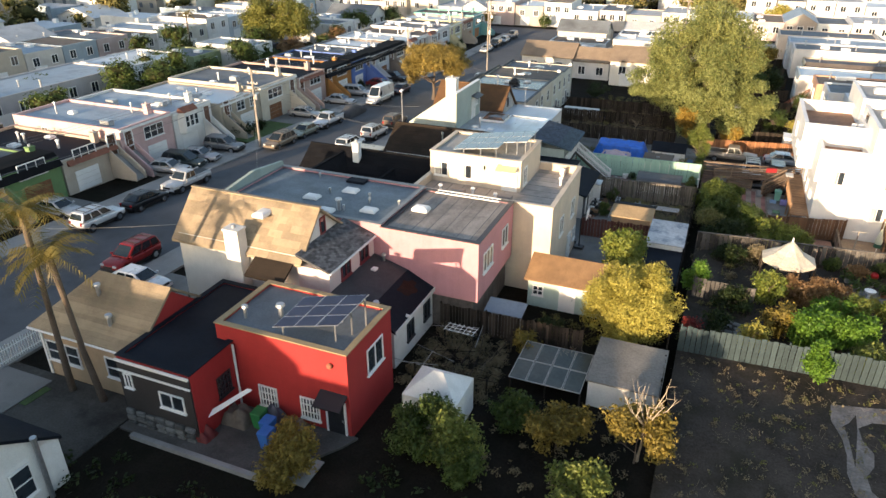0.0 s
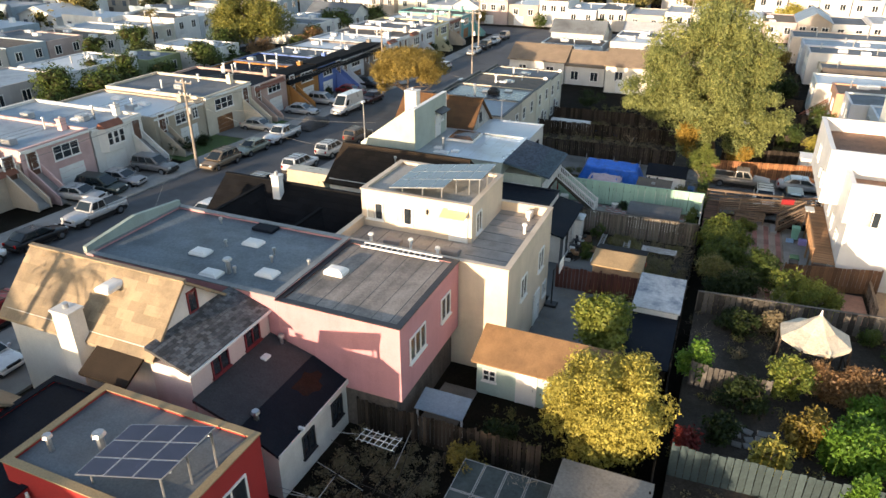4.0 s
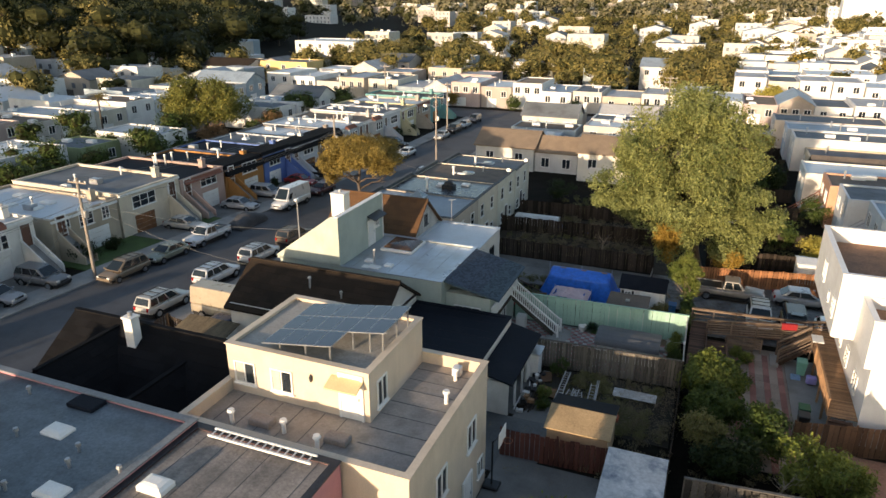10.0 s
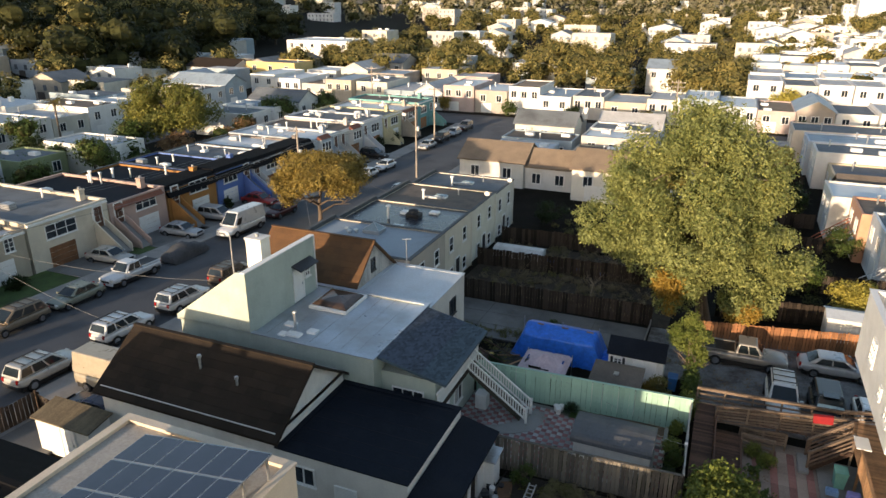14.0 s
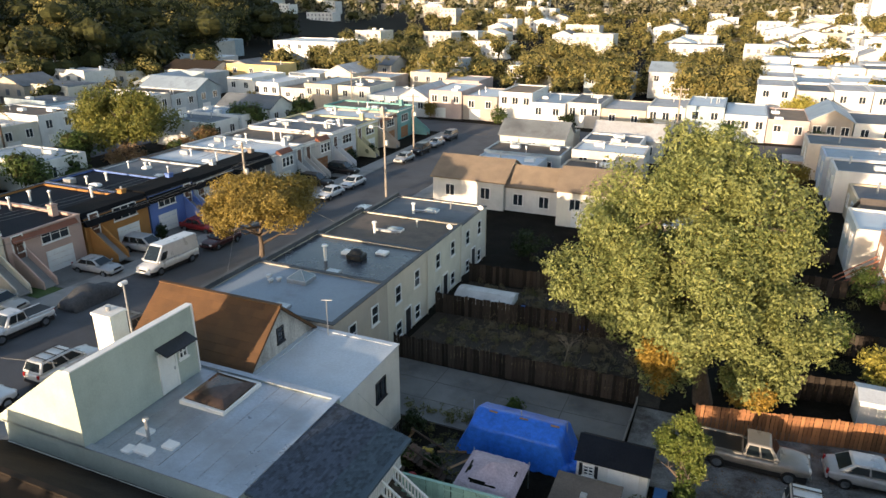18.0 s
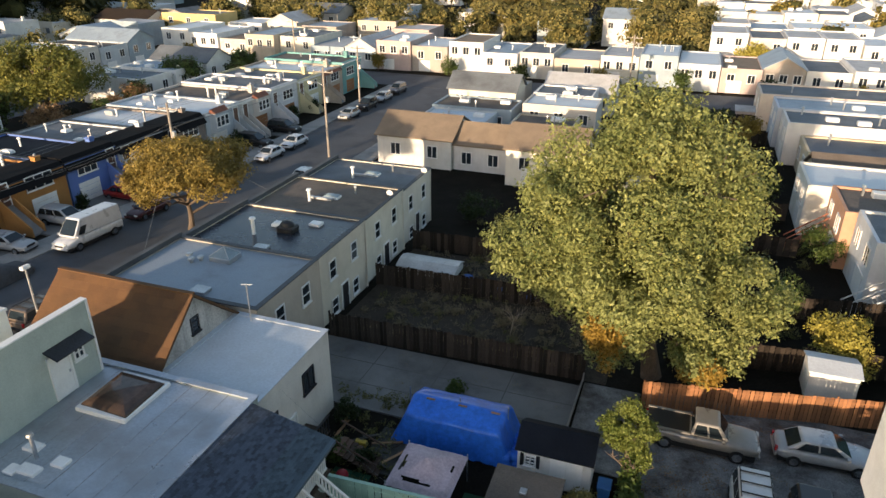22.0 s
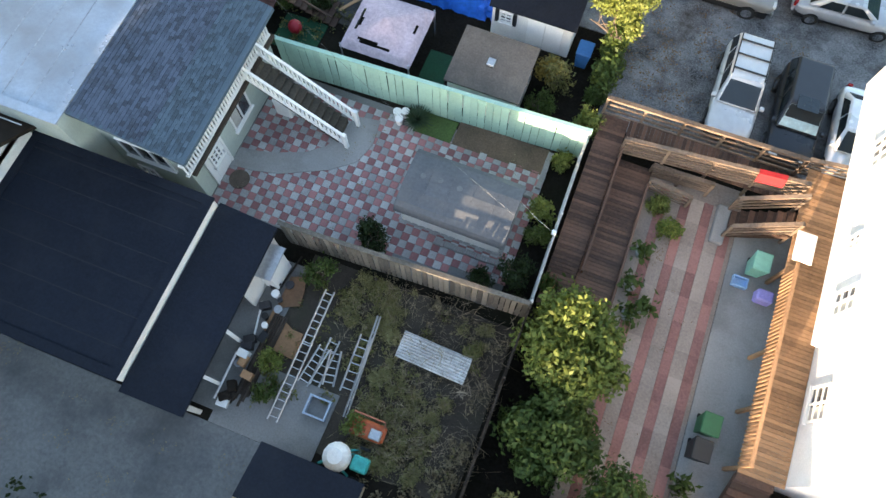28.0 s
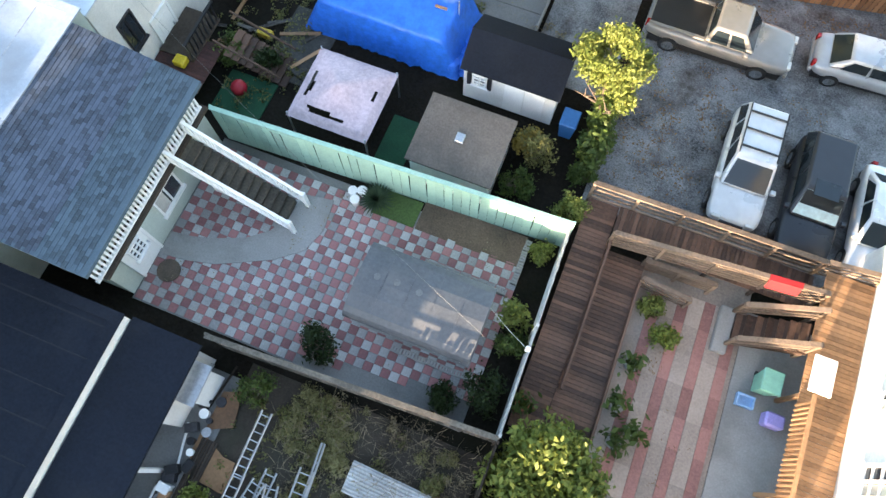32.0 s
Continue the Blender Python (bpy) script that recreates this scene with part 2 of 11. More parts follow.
# ---- mesh tools ----
class Mesh:
    """Collects corners and faces of one part."""

    def __init__(self):
        self.v, self.f = [], []

    def add(self, verts, faces):
        n = len(self.v)
        self.v += [tuple(p) for p in verts]
        self.f += [tuple(i + n for i in q) for q in faces]
        return self

    def box(self, x0, x1, y0, y1, z0, z1, dz=0.0):
        """A box; dz lifts its +y end."""
        v = [(x, y, z + (dz if y == y1 else 0)) for x in (x0, x1) for y in (y0, y1) for z in (z0, z1)]
        return self.add(v, [(0, 1, 3, 2), (4, 6, 7, 5), (0, 4, 5, 1), (2, 3, 7, 6), (0, 2, 6, 4), (1, 5, 7, 3)])

    def bev(self, x0, x1, y0, y1, z0, z1, b=0.03):
        """A box with chamfered edges all round."""
        cx, cy, cz = (x0 + x1) / 2, (y0 + y1) / 2, (z0 + z1) / 2
        h = ((x1 - x0) / 2, (y1 - y0) / 2, (z1 - z0) / 2)
        b = min(b, *(q * 0.9 for q in h))
        ring = []
        for z, k in ((-h[2], b), (-h[2] + b, 0), (h[2] - b, 0), (h[2], b)):
            a, c, e = h[0] - k, h[1] - k, b
            if k:
                a, c = h[0] - b, h[1] - b
                pts = [(-a, -c), (a, -c), (a, c), (-a, c)]
                pts = [p for p in pts for _ in (0, 1)]
            else:
                pts = [(-a, -c + e), (-a + e, -c), (a - e, -c), (a, -c + e), (a, c - e), (a - e, c), (-a + e, c), (-a, c - e)]
                pts = [pts[i] for i in (0, 1, 2, 3, 4, 5, 6, 7)]
            ring.append([(cx + p[0], cy + p[1], cz + z) for p in pts])
        v = [p for r in ring for p in r]
        f = []
        for r in range(3):
            for i in range(8):
                j = (i + 1) % 8
                f.append((r * 8 + i, r * 8 + j, r * 8 + 8 + j, r * 8 + 8 + i))
        f.append((0, 6, 4, 2))
        f.append((24, 26, 28, 30))
        return self.add(v, f)

    def slab(self, pts, th):
        """A thick sheet under a ring of points."""
        n = len(pts)
        v = [tuple(p) for p in pts] + [(p[0], p[1], p[2] - th) for p in pts]
        f = [tuple(range(n)), tuple(range(2 * n - 1, n - 1, -1))]
        f += [(i, i + n, (i + 1) % n + n, (i + 1) % n) for i in range(n)]
        return self.add(v, f)

    def prism(self, pts, way):
        """A ring of points pushed along a way."""
        n = len(pts)
        v = [tuple(p) for p in pts] + [tuple(p[i] + way[i] for i in range(3)) for p in pts]
        f = [tuple(range(n)), tuple(range(2 * n - 1, n - 1, -1))]
        f += [(i, i + n, (i + 1) % n + n, (i + 1) % n) for i in range(n)]
        return self.add(v, f)

    def tube(self, pts, radii, n=8):
        """A tapered round bar through points."""
        v, f = [], []
        if not isinstance(radii, (list, tuple)):
            radii = [radii] * len(pts)
        for k, p in enumerate(pts):
            a, b = Vector(pts[max(k - 1, 0)]), Vector(pts[min(k + 1, len(pts) - 1)])
            d = (b - a).normalized()
            u = d.orthogonal().normalized() if abs(d.z) > 0.9 else d.cross(Vector((0, 0, 1))).normalized()
            w = d.cross(u)
            for i in range(n):
                t = 2 * math.pi * i / n
                v.append(Vector(p) + radii[k] * (math.cos(t) * u + math.sin(t) * w))
        for k in range(len(pts) - 1):
            for i in range(n):
                j = (i + 1) % n
                f.append((k * n + i, k * n + j, k * n + n + j, k * n + n + i))
        f.append(tuple(range(n - 1, -1, -1)))
        f.append(tuple(range((len(pts) - 1) * n, len(pts) * n)))
        return self.add(v, f)

    def dome(self, c, rx, ry, rz, n=12, rings=4, low=0.0):
        """The upper part of an ellipsoid; low goes below the middle, to -1."""
        v, f = [], []
        for k in range(rings):
            s = low + (1 - low) * k / rings
            q = math.sqrt(max(0.0, 1 - s * s))
            v += [(c[0] + rx * q * math.cos(2 * math.pi * i / n), c[1] + ry * q * math.sin(2 * math.pi * i / n), c[2] + rz * s) for i in range(n)]
        v.append((c[0], c[1], c[2] + rz))
        for k in range(rings - 1):
            f += [(k * n + i, k * n + (i + 1) % n, k * n + n + (i + 1) % n, k * n + n + i) for i in range(n)]
        f += [((rings - 1) * n + i, (rings - 1) * n + (i + 1) % n, rings * n) for i in range(n)]
        f.append(tuple(range(n - 1, -1, -1)))
        return self.add(v, f)

    def turned(self, m, start=0):
        """Moves the corners from start on by a matrix."""
        self.v[start:] = [tuple(m @ Vector(p)) for p in self.v[start:]]
        return self

    def done(self, name, material, smooth=False):
        me = bpy.data.meshes.new(name)
        me.from_pydata(self.v, [], self.f)
        bm = bmesh.new()
        bm.from_mesh(me)
        bmesh.ops.recalc_face_normals(bm, faces=bm.faces)
        bm.to_mesh(me)
        bm.free()
        me.materials.append(material)
        if smooth:
            me.polygons.foreach_set("use_smooth", [True] * len(me.polygons))
        return me


BASE = {}


def thing(name, base, label, category, group="", kind=""):
    """The Empty at the base of a thing; its parts are given in world metres."""
    ob = new(name)
    ob.empty_display_size = 0.3
    ob.location = base
    BASE[ob.name] = Vector(base)
    return tagged(ob, label, category, group, kind)


def part(name, mesh, material, parent, label="", smooth=False):
    """One mesh under a thing or under a part."""
    me = mesh if isinstance(mesh, bpy.types.Mesh) else mesh.done(name, material, smooth)
    ob = new(name, me)
    ob.parent = parent
    if parent.name in BASE:
        ob.matrix_parent_inverse = Matrix.Translation(-BASE[parent.name])
    if label:
        ob["label"] = label
    return ob


def lone(name, mesh, material, label, category, group="", kind="", smooth=False):
    """A thing of one mesh."""
    me = mesh if isinstance(mesh, bpy.types.Mesh) else mesh.done(name, material, smooth)
    return tagged(new(name, me), label, category, group, kind)


def ground(y):
    """Height of the sloping street and yards."""
    return 0.035 * (62 - max(-60, min(y, 115)))


def yard(x, y):
    """Ground with the raised garden and rough lot on the east side."""
    if 0.1 < x < 14.9 and 20 < y < 50.3:
        return 1.47 + (min(y, 32) - 20) / 12 * 0.38
    return ground(y)


def terrain(x, y):
    z = ground(y)
    d = (-x - 95) * 0.80 + (y - 150) * 0.60 - 60
    s = max(0.0, min(1.0, (-x - 0.42 * y - 75) / 130)) if y > 40 else 0.0
    z += 19 * s * s * (3 - 2 * s) * max(0.0, min(1.0, (y - 40) / 120))
    r = math.hypot(x, y)
    if r > 500:
        z += min(1.0, (r - 500) / 1500) * (14 + 10 * math.sin(x * 0.0021 + 1) * math.cos(y * 0.0013))
    return z

# ---- ground, street, pavements ----
def ticks(a, b, fine0, fine1, step, grow):
    out, x = [], fine0
    while x <= fine1:
        out.append(x)
        x += step
    s = step
    while x < b:
        s *= grow
        x += s
        out.append(x)
    x, s = fine0, step
    while x > a:
        s *= grow
        x -= s
        out.insert(0, x)
    return out


gx, gy = ticks(-2600, 2600, -150, 60, 6, 1.18), ticks(-900, 3600, -60, 270, 6, 1.18)
gm = Mesh()
gm.v = [(x, y, terrain(x, y) - 0.03) for y in gy for x in gx]
gm.f = [(j * len(gx) + i, j * len(gx) + i + 1, (j + 1) * len(gx) + i + 1, (j + 1) * len(gx) + i) for j in range(len(gy) - 1) for i in range(len(gx) - 1)]
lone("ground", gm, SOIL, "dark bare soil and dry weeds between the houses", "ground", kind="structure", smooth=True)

lone("garden_ground", Mesh().prism([(0.1, 20, 1.46), (0.1, 32, 1.85), (0.1, 50.3, 1.85), (0.1, 50.3, 0.0), (0.1, 20, 0.0)], (14.8, 0, 0)), mat("lot_earth", (0.055, 0.045, 0.037), 0.95, 0.4, 0.5, 10, 0.9, stain=(0.028, 0.026, 0.016), amount=0.9, stain_size=0.4, spec=0.1), "dark raised earth of the garden and the rough lot", "ground", kind="structure")


def strip(m, x0, x1, y0, y1, dz, th=0.12):
    """A paved sheet that follows the slope."""
    for a, b in ((y0, min(y1, 115)), (max(y0, 115), y1)):
        if b > a:
            m.slab([(x0, a, ground(a) + dz), (x1, a, ground(a) + dz), (x1, b, ground(b) + dz), (x0, b, ground(b) + dz)], th)
    return m


KERB_W, KERB_E, FRONT_W, FRONT_E = -48.6, -37.8, -55.5, -32.6
road = strip(Mesh(), KERB_W, KERB_E, -60, 162.9, 0.02)
strip(road, -130, 160, 163, 173.5, 0.02)
lone("road", road, ASPHALT, "worn grey asphalt street with cracks and patches", "road", kind="structure")
lone("road_far", strip(Mesh(), -104, -94, 20, 160, 0.02), ASPHALT, "asphalt street behind the row of houses", "road", kind="structure")
pave = strip(Mesh(), KERB_W - 2.6, KERB_W, -60, 162.5, 0.14, 0.3)
lone("pavement_west", pave, CONCRETE, "pale concrete pavement with kerb and drive aprons", "pavement", kind="structure")
lone("pavement_east", strip(Mesh(), KERB_E, KERB_E + 2.6, -60, 162.5, 0.14, 0.3), CONCRETE, "pale concrete pavement with kerb", "pavement", kind="structure")
drive = Mesh()
for a, b in ((38, 41.5), (50, 55.5), (57.5, 62), (73.5, 80), (82.5, 88), (90, 95), (97, 101), (104, 109), (112, 117), (120, 124), (127, 131)):
    strip(drive, FRONT_W, KERB_W - 2.61, a, b, 0.13, 0.25)
lone("driveway", drive, CONCDARK, "stained concrete driveways between front gardens", "driveway", kind="structure")
lawn = mat("lawn", (0.05, 0.085, 0.022), 0.9, 0.35, 0.8, 14, 0.8)
ln = Mesh()
strip(ln, FRONT_W, KERB_W - 2.62, 64, 73.4, 0.10, 0.2)
strip(ln, FRONT_W, KERB_W - 2.62, 80.1, 82.4, 0.10, 0.2)
lone("lawn", ln, lawn, "patchy green front lawn beside the pavement", "lawn", kind="structure")
fw = Mesh()
for a, b in ((14, 20), (28, 33), (42, 47), (50, 62), (70, 106)):
    strip(fw, KERB_E + 2.61, FRONT_E + 1.0, a, b, 0.12, 0.25)
lone("forecourt", fw, CONCDARK, "grey concrete forecourts in front of garages", "driveway", kind="structure")


# ---- windows, doors and other parts of houses ----
def pt(axis, c, u, w, z):
    """A point of a wall: axis and side, distance out of it w, along it u, up z."""
    return (c + w, u, z) if axis == "x" else (u, c + w, z)


def wallbox(m, axis, c, side, u0, u1, z0, z1, w0, w1):
    a, b = sorted((c + side * w0, c + side * w1))
    if axis == "x":
        return m.box(a, b, u0, u1, z0, z1)
    return m.box(u0, u1, a, b, z0, z1)


def window(house, axis, c, side, u, z, w, h, frame_mat=None, bars=1, cross=0, curtain=False, sill=True):
    """A window on a wall at axis = c that faces side: frame with bars, pane, sill."""
    fm = frame_mat or TRIM
    t = 0.07
    us, zs = [u - w / 2], [z]
    for i in range(bars):
        q = u - w / 2 + w * (i + 1) / (bars + 1)
        us += [q - 0.03, q + 0.03]
    for i in range(cross):
        q = z + h * (i + 1) / (cross + 1)
        zs += [q - 0.02, q + 0.02]
    us = [us[0], us[0] + t] + us[1:] + [u + w / 2 - t, u + w / 2]
    zs = [zs[0], zs[0] + t] + zs[1:] + [z + h - t, z + h]
    m = lattice(axis, c, side, us, zs, -0.02, 0.065)
    win = part("window", m, fm, house)
    part("pane", wallbox(Mesh(), axis, c, side, u - w / 2 + t, u + w / 2 - t, z + t, z + h - t, -0.03, 0.015), GLASS, win)
    if curtain:
        part("curtain", wallbox(Mesh(), axis, c, side, u - w / 2 + t, u - w / 2 + w * 0.42, z + t, z + h - t, 0.0, 0.018), CURTAIN, win, "pale curtain behind the glass")
    if sill:
        part("sill", wallbox(Mesh(), axis, c, side, u - w / 2 - 0.06, u + w / 2 + 0.06, z - 0.07, z, -0.02, 0.12), fm, win)
    return win


def door(house, axis, c, side, u, z, w=0.95, h=2.05, material=None, label=""):
    m = wallbox(Mesh(), axis, c, side, u - w / 2, u + w / 2, z, z + h, -0.02, 0.05)
    for k in (0.08, 0.55):
        wallbox(m, axis, c, side, u - w * 0.32, u + w * 0.32, z + h * k, z + h * (k + 0.34), 0.05, 0.065)
    d = part("door", m, material or TRIM, house, label)
    part("door_frame", wallbox(wallbox(wallbox(Mesh(), axis, c, side, u - w / 2 - 0.1, u - w / 2, z, z + h + 0.1, -0.02, 0.09), axis, c, side, u + w / 2, u + w / 2 + 0.1, z, z + h + 0.1, -0.02, 0.09), axis, c, side, u - w / 2, u + w / 2, z + h, z + h + 0.1, -0.02, 0.09), TRIM, d)
    part("door_handle", wallbox(Mesh(), axis, c, side, u + w * 0.36, u + w * 0.42, z + 0.95, z + 1.08, 0.05, 0.1), METAL, d)
    return d


def garage(house, axis, c, side, u, z, w=2.4, h=2.1, material=None):
    m = Mesh()
    for k in range(4):
        wallbox(m, axis, c, side, u - w / 2, u + w / 2, z + h * k / 4 + 0.015, z + h * (k + 1) / 4 - 0.015, -0.03, 0.03)
        for i in range(4):
            wallbox(m, axis, c, side, u - w / 2 + w * (i + 0.12) / 4, u - w / 2 + w * (i + 0.88) / 4, z + h * (k + 0.2) / 4, z + h * (k + 0.8) / 4, 0.03, 0.045)
    return part("garage_door", m, material or TRIM, house)


def pipe(house, x, y, z, h=0.7, r=0.09, capped=True, material=None):
    m = Mesh().tube([(x, y, z - 0.05), (x, y, z + h)], r, 8)
    if capped:
        m.tube([(x, y, z + h), (x, y, z + h + 0.04), (x, y, z + h + 0.16)], [r * 1.1, r * 1.9, r * 1.5], 8)
    return part("vent_pipe", m, material or METAL, house)


def skylight(house, x, y, z, w=1.2, l=0.7, h=0.35, material=None):
    s = part("skylight", Mesh().bev(x - w / 2, x + w / 2, y - l / 2, y + l / 2, z - 0.05, z + h * 0.6, 0.03), TRIM, house, "white domed skylight on its kerb")
    part("dome", Mesh().add([(x + a * w * 0.46 * q, y + b * l * 0.46 * q, z + h * k) for k, q in ((0.6, 1), (0.85, 0.85), (1.0, 0.5)) for a, b in ((-1, -1), (1, -1), (1, 1), (-1, 1))],
         [(k * 4 + i, k * 4 + (i + 1) % 4, k * 4 + 4 + (i + 1) % 4, k * 4 + 4 + i) for k in range(2) for i in range(4)] + [(8, 9, 10, 11)]), material or TRIM, s)
    return s


def chimney(house, x, y, z0, z1, w=0.9, d=0.7, material=None):
    c = part("chimney", Mesh().box(x - w / 2, x + w / 2, y - d / 2, y + d / 2, z0, z1 - 0.12).bev(x - w / 2 - 0.06, x + w / 2 + 0.06, y - d / 2 - 0.06, y + d / 2 + 0.06, z1 - 0.12, z1, 0.02), material or WHITE, house)
    part("flue", Mesh().tube([(x, y, z1 - 0.05), (x, y, z1 + 0.22)], 0.12, 10), METAL, c)
    return c


def ring(m, x0, x1, y0, y1, t, z0, z1):
    """Four joined walls of thickness t."""
    o = [(x0, y0), (x1, y0), (x1, y1), (x0, y1)]
    i = [(x0 + t, y0 + t), (x1 - t, y0 + t), (x1 - t, y1 - t), (x0 + t, y1 - t)]
    v = [(*p, z) for z in (z0, z1) for p in o + i]
    f = []
    for k in range(4):
        j = (k + 1) % 4
        f += [(k, j, 8 + j, 8 + k), (4 + k, 12 + k, 12 + j, 4 + j), (8 + k, 8 + j, 12 + j, 12 + k), (k, 4 + k, 4 + j, j)]
    return m.add(v, f)


def lattice(axis, c, side, us, zs, w0, w1):
    """A window frame with its bars as one piece: us and zs are pairs that bound the bars."""
    m, at = Mesh(), {}

    def vert(i, j, w):
        k = (i, j, w)
        if k not in at:
            at[k] = len(m.v)
            m.v.append(pt(axis, c, us[i], side * w, zs[j]))
        return at[k]

    for i in range(len(us) - 1):
        for j in range(len(zs) - 1):
            if i % 2 and j % 2:
                a = ((i, j), (i + 1, j), (i + 1, j + 1), (i, j + 1))
                for q in range(4):
                    p, r = a[q], a[(q + 1) % 4]
                    m.f.append((vert(*p, w0), vert(*r, w0), vert(*r, w1), vert(*p, w1)))
            else:
                m.f.append((vert(i, j, w1), vert(i + 1, j, w1), vert(i + 1, j + 1, w1), vert(i, j + 1, w1)))
    n, k = len(us) - 1, len(zs) - 1
    edge = [(i, 0) for i in range(n)] + [(n, j) for j in range(k)] + [(i, k) for i in range(n, 0, -1)] + [(0, j) for j in range(k, 0, -1)]
    for q in range(len(edge)):
        p, r = edge[q], edge[(q + 1) % len(edge)]
        m.f.append((vert(*p, w1), vert(*r, w1), vert(*r, w0), vert(*p, w0)))
    return m


def flat_block(house, x0, x1, y0, y1, z0, z1, wall, roof, rim=0.3, cap=None):
    """Walls with a parapet round a sunken flat roof."""
    t = 0.22
    part("wall", ring(Mesh(), x0, x1, y0, y1, t, z0, z1), wall, house)
    part("roof", Mesh().box(x0 + t, x1 - t, y0 + t, y1 - t, z1 - rim - 0.25, z1 - rim), roof, house)
    k = 0.05
    part("parapet_cap", ring(Mesh(), x0 - k, x1 + k, y0 - k, y1 + k, t + 2 * k, z1 + 0.002, z1 + 0.06), cap or TRIM, house)


def shingles(roof, p, across, down, material, count=300, piece=(0.9, 0.4), proud=0.02, seed=1):
    """Rows of shingles on a roof plane from corner p; the nearest as pieces, the rest joined."""
    rng = random.Random(seed)
    across, down = Vector(across), Vector(down)
    n = across.cross(down).normalized()
    if n.z < 0:
        n = -n
    la, ld = across.length, down.length
    a, d = across.normalized(), down.normalized()
    w, h = piece
    rows, cols = max(1, int(ld / h)), max(1, int(la / w))
    h, w = ld / rows, la / cols
    m = Mesh()
    for r in range(rows):
        off = (r % 2) * 0.5
        for c in range(-1, cols):
            u0, u1 = max(0, (c + off) * w), min(la, (c + off + 1) * w)
            if u1 - u0 < 0.05:
                continue
            g = 0.012
            k = proud * rng.uniform(0.7, 1.4)
            q = [Vector(p) + a * (u0 + g) + d * (r * h) + n * 0.004, Vector(p) + a * (u1 - g) + d * (r * h) + n * 0.004,
                 Vector(p) + a * (u1 - g) + d * ((r + 1) * h + 0.02) + n * k, Vector(p) + a * (u0 + g) + d * ((r + 1) * h + 0.02) + n * k]
            m.add(q + [q[2] - n * k, q[3] - n * k], [(0, 1, 2, 3), (3, 2, 4, 5)])
    ob = part("shingles", m, material, roof)
    ob["kind"] = "stuff"
    return ob


def gable_roof(house, x0, x1, y0, y1, ze, zr, material, axis="x", over=0.3, th=0.16, wall=None, piece=(0.9, 0.42), seed=1, ridge=None):
    """A pitched roof with its ridge along x or y, gable walls filled in."""
    if axis == "x":
        yr = ridge if ridge is not None else (y0 + y1) / 2
        s0, s1 = (zr - ze) / (yr - y0), (zr - ze) / (y1 - yr)
        for k, (ye, s) in enumerate(((y0 - over, s0), (y1 + over, s1))):
            zz = zr - abs(yr - ye) * s
            r = part("roof", Mesh().slab([(x0 - over, ye, zz), (x1 + over, ye, zz), (x1 + over, yr, zr), (x0 - over, yr, zr)], th), material, house)
            shingles(r, (x0 - over, yr, zr), (x1 - x0 + 2 * over, 0, 0), (0, ye - yr, zz - zr), material, piece=piece, seed=seed + k)
        ends = [Mesh().prism([(x, y0, ze - 0.16), (x, y1, ze - 0.16), (x, yr, zr - 0.17)], (0.2, 0, 0)) for x in (x0, x1 - 0.2)]
    else:
        xr = ridge if ridge is not None else (x0 + x1) / 2
        s0, s1 = (zr - ze) / (xr - x0), (zr - ze) / (x1 - xr)
        for k, (xe, s) in enumerate(((x0 - over, s0), (x1 + over, s1))):
            zz = zr - abs(xr - xe) * s
            r = part("roof", Mesh().slab([(xe, y0 - over, zz), (xe, y1 + over, zz), (xr, y1 + over, zr), (xr, y0 - over, zr)], th), material, house)
            shingles(r, (xr, y0 - over, zr), (0, y1 - y0 + 2 * over, 0), (xe - xr, 0, zz - zr), material, piece=piece, seed=seed + k)
        ends = [Mesh().prism([(x0, y, ze - 0.16), (x1, y, ze - 0.16), (xr, y, zr - 0.17)], (0, 0.2, 0)) for y in (y0, y1 - 0.2)]
    for g in ends:
        part("gable", g, wall or WHITE, house)
    part("ridge_cap", Mesh().box(x0 - over, x1 + over, yr - 0.12, yr + 0.12, zr - 0.03, zr + 0.05) if axis == "x" else Mesh().box(xr - 0.12, xr + 0.12, y0 - over, y1 + over, zr - 0.03, zr + 0.05), material, house)


def gutter(house, pts, r=0.05):
    return part("gutter", Mesh().tube(pts, r, 6), TRIM, house)


def seams(house, x0, x1, y0, y1, z, along, step, material, seed=1):
    """Lapped edges of roofing felt on a flat roof."""
    rng = random.Random(seed)
    u, end = (x0, x1) if along == "y" else (y0, y1)
    u += step * 0.6
    while u < end - 0.2:
        w = rng.uniform(0.03, 0.05)
        q = (u, u + w, y0, y1) if along == "y" else (x0, x1, u, u + w)
        part("felt_seam", Mesh().box(*q, z - 0.01, z + 0.008), material, house)
        u += step * rng.uniform(0.9, 1.1)

# ---- the near side of the street, from south to north ----
RED = paint(0.34, 0.026, 0.024)
PINK = paint(0.52, 0.25, 0.27)
BEIGE = paint(0.60, 0.50, 0.39)
PALE = paint(0.62, 0.52, 0.48)
GREY = paint(0.30, 0.36, 0.33)
SAGE = paint(0.41, 0.455, 0.40)
TANWALL = paint(0.42, 0.30, 0.19)
OFFWHITE = paint(0.66, 0.63, 0.58)


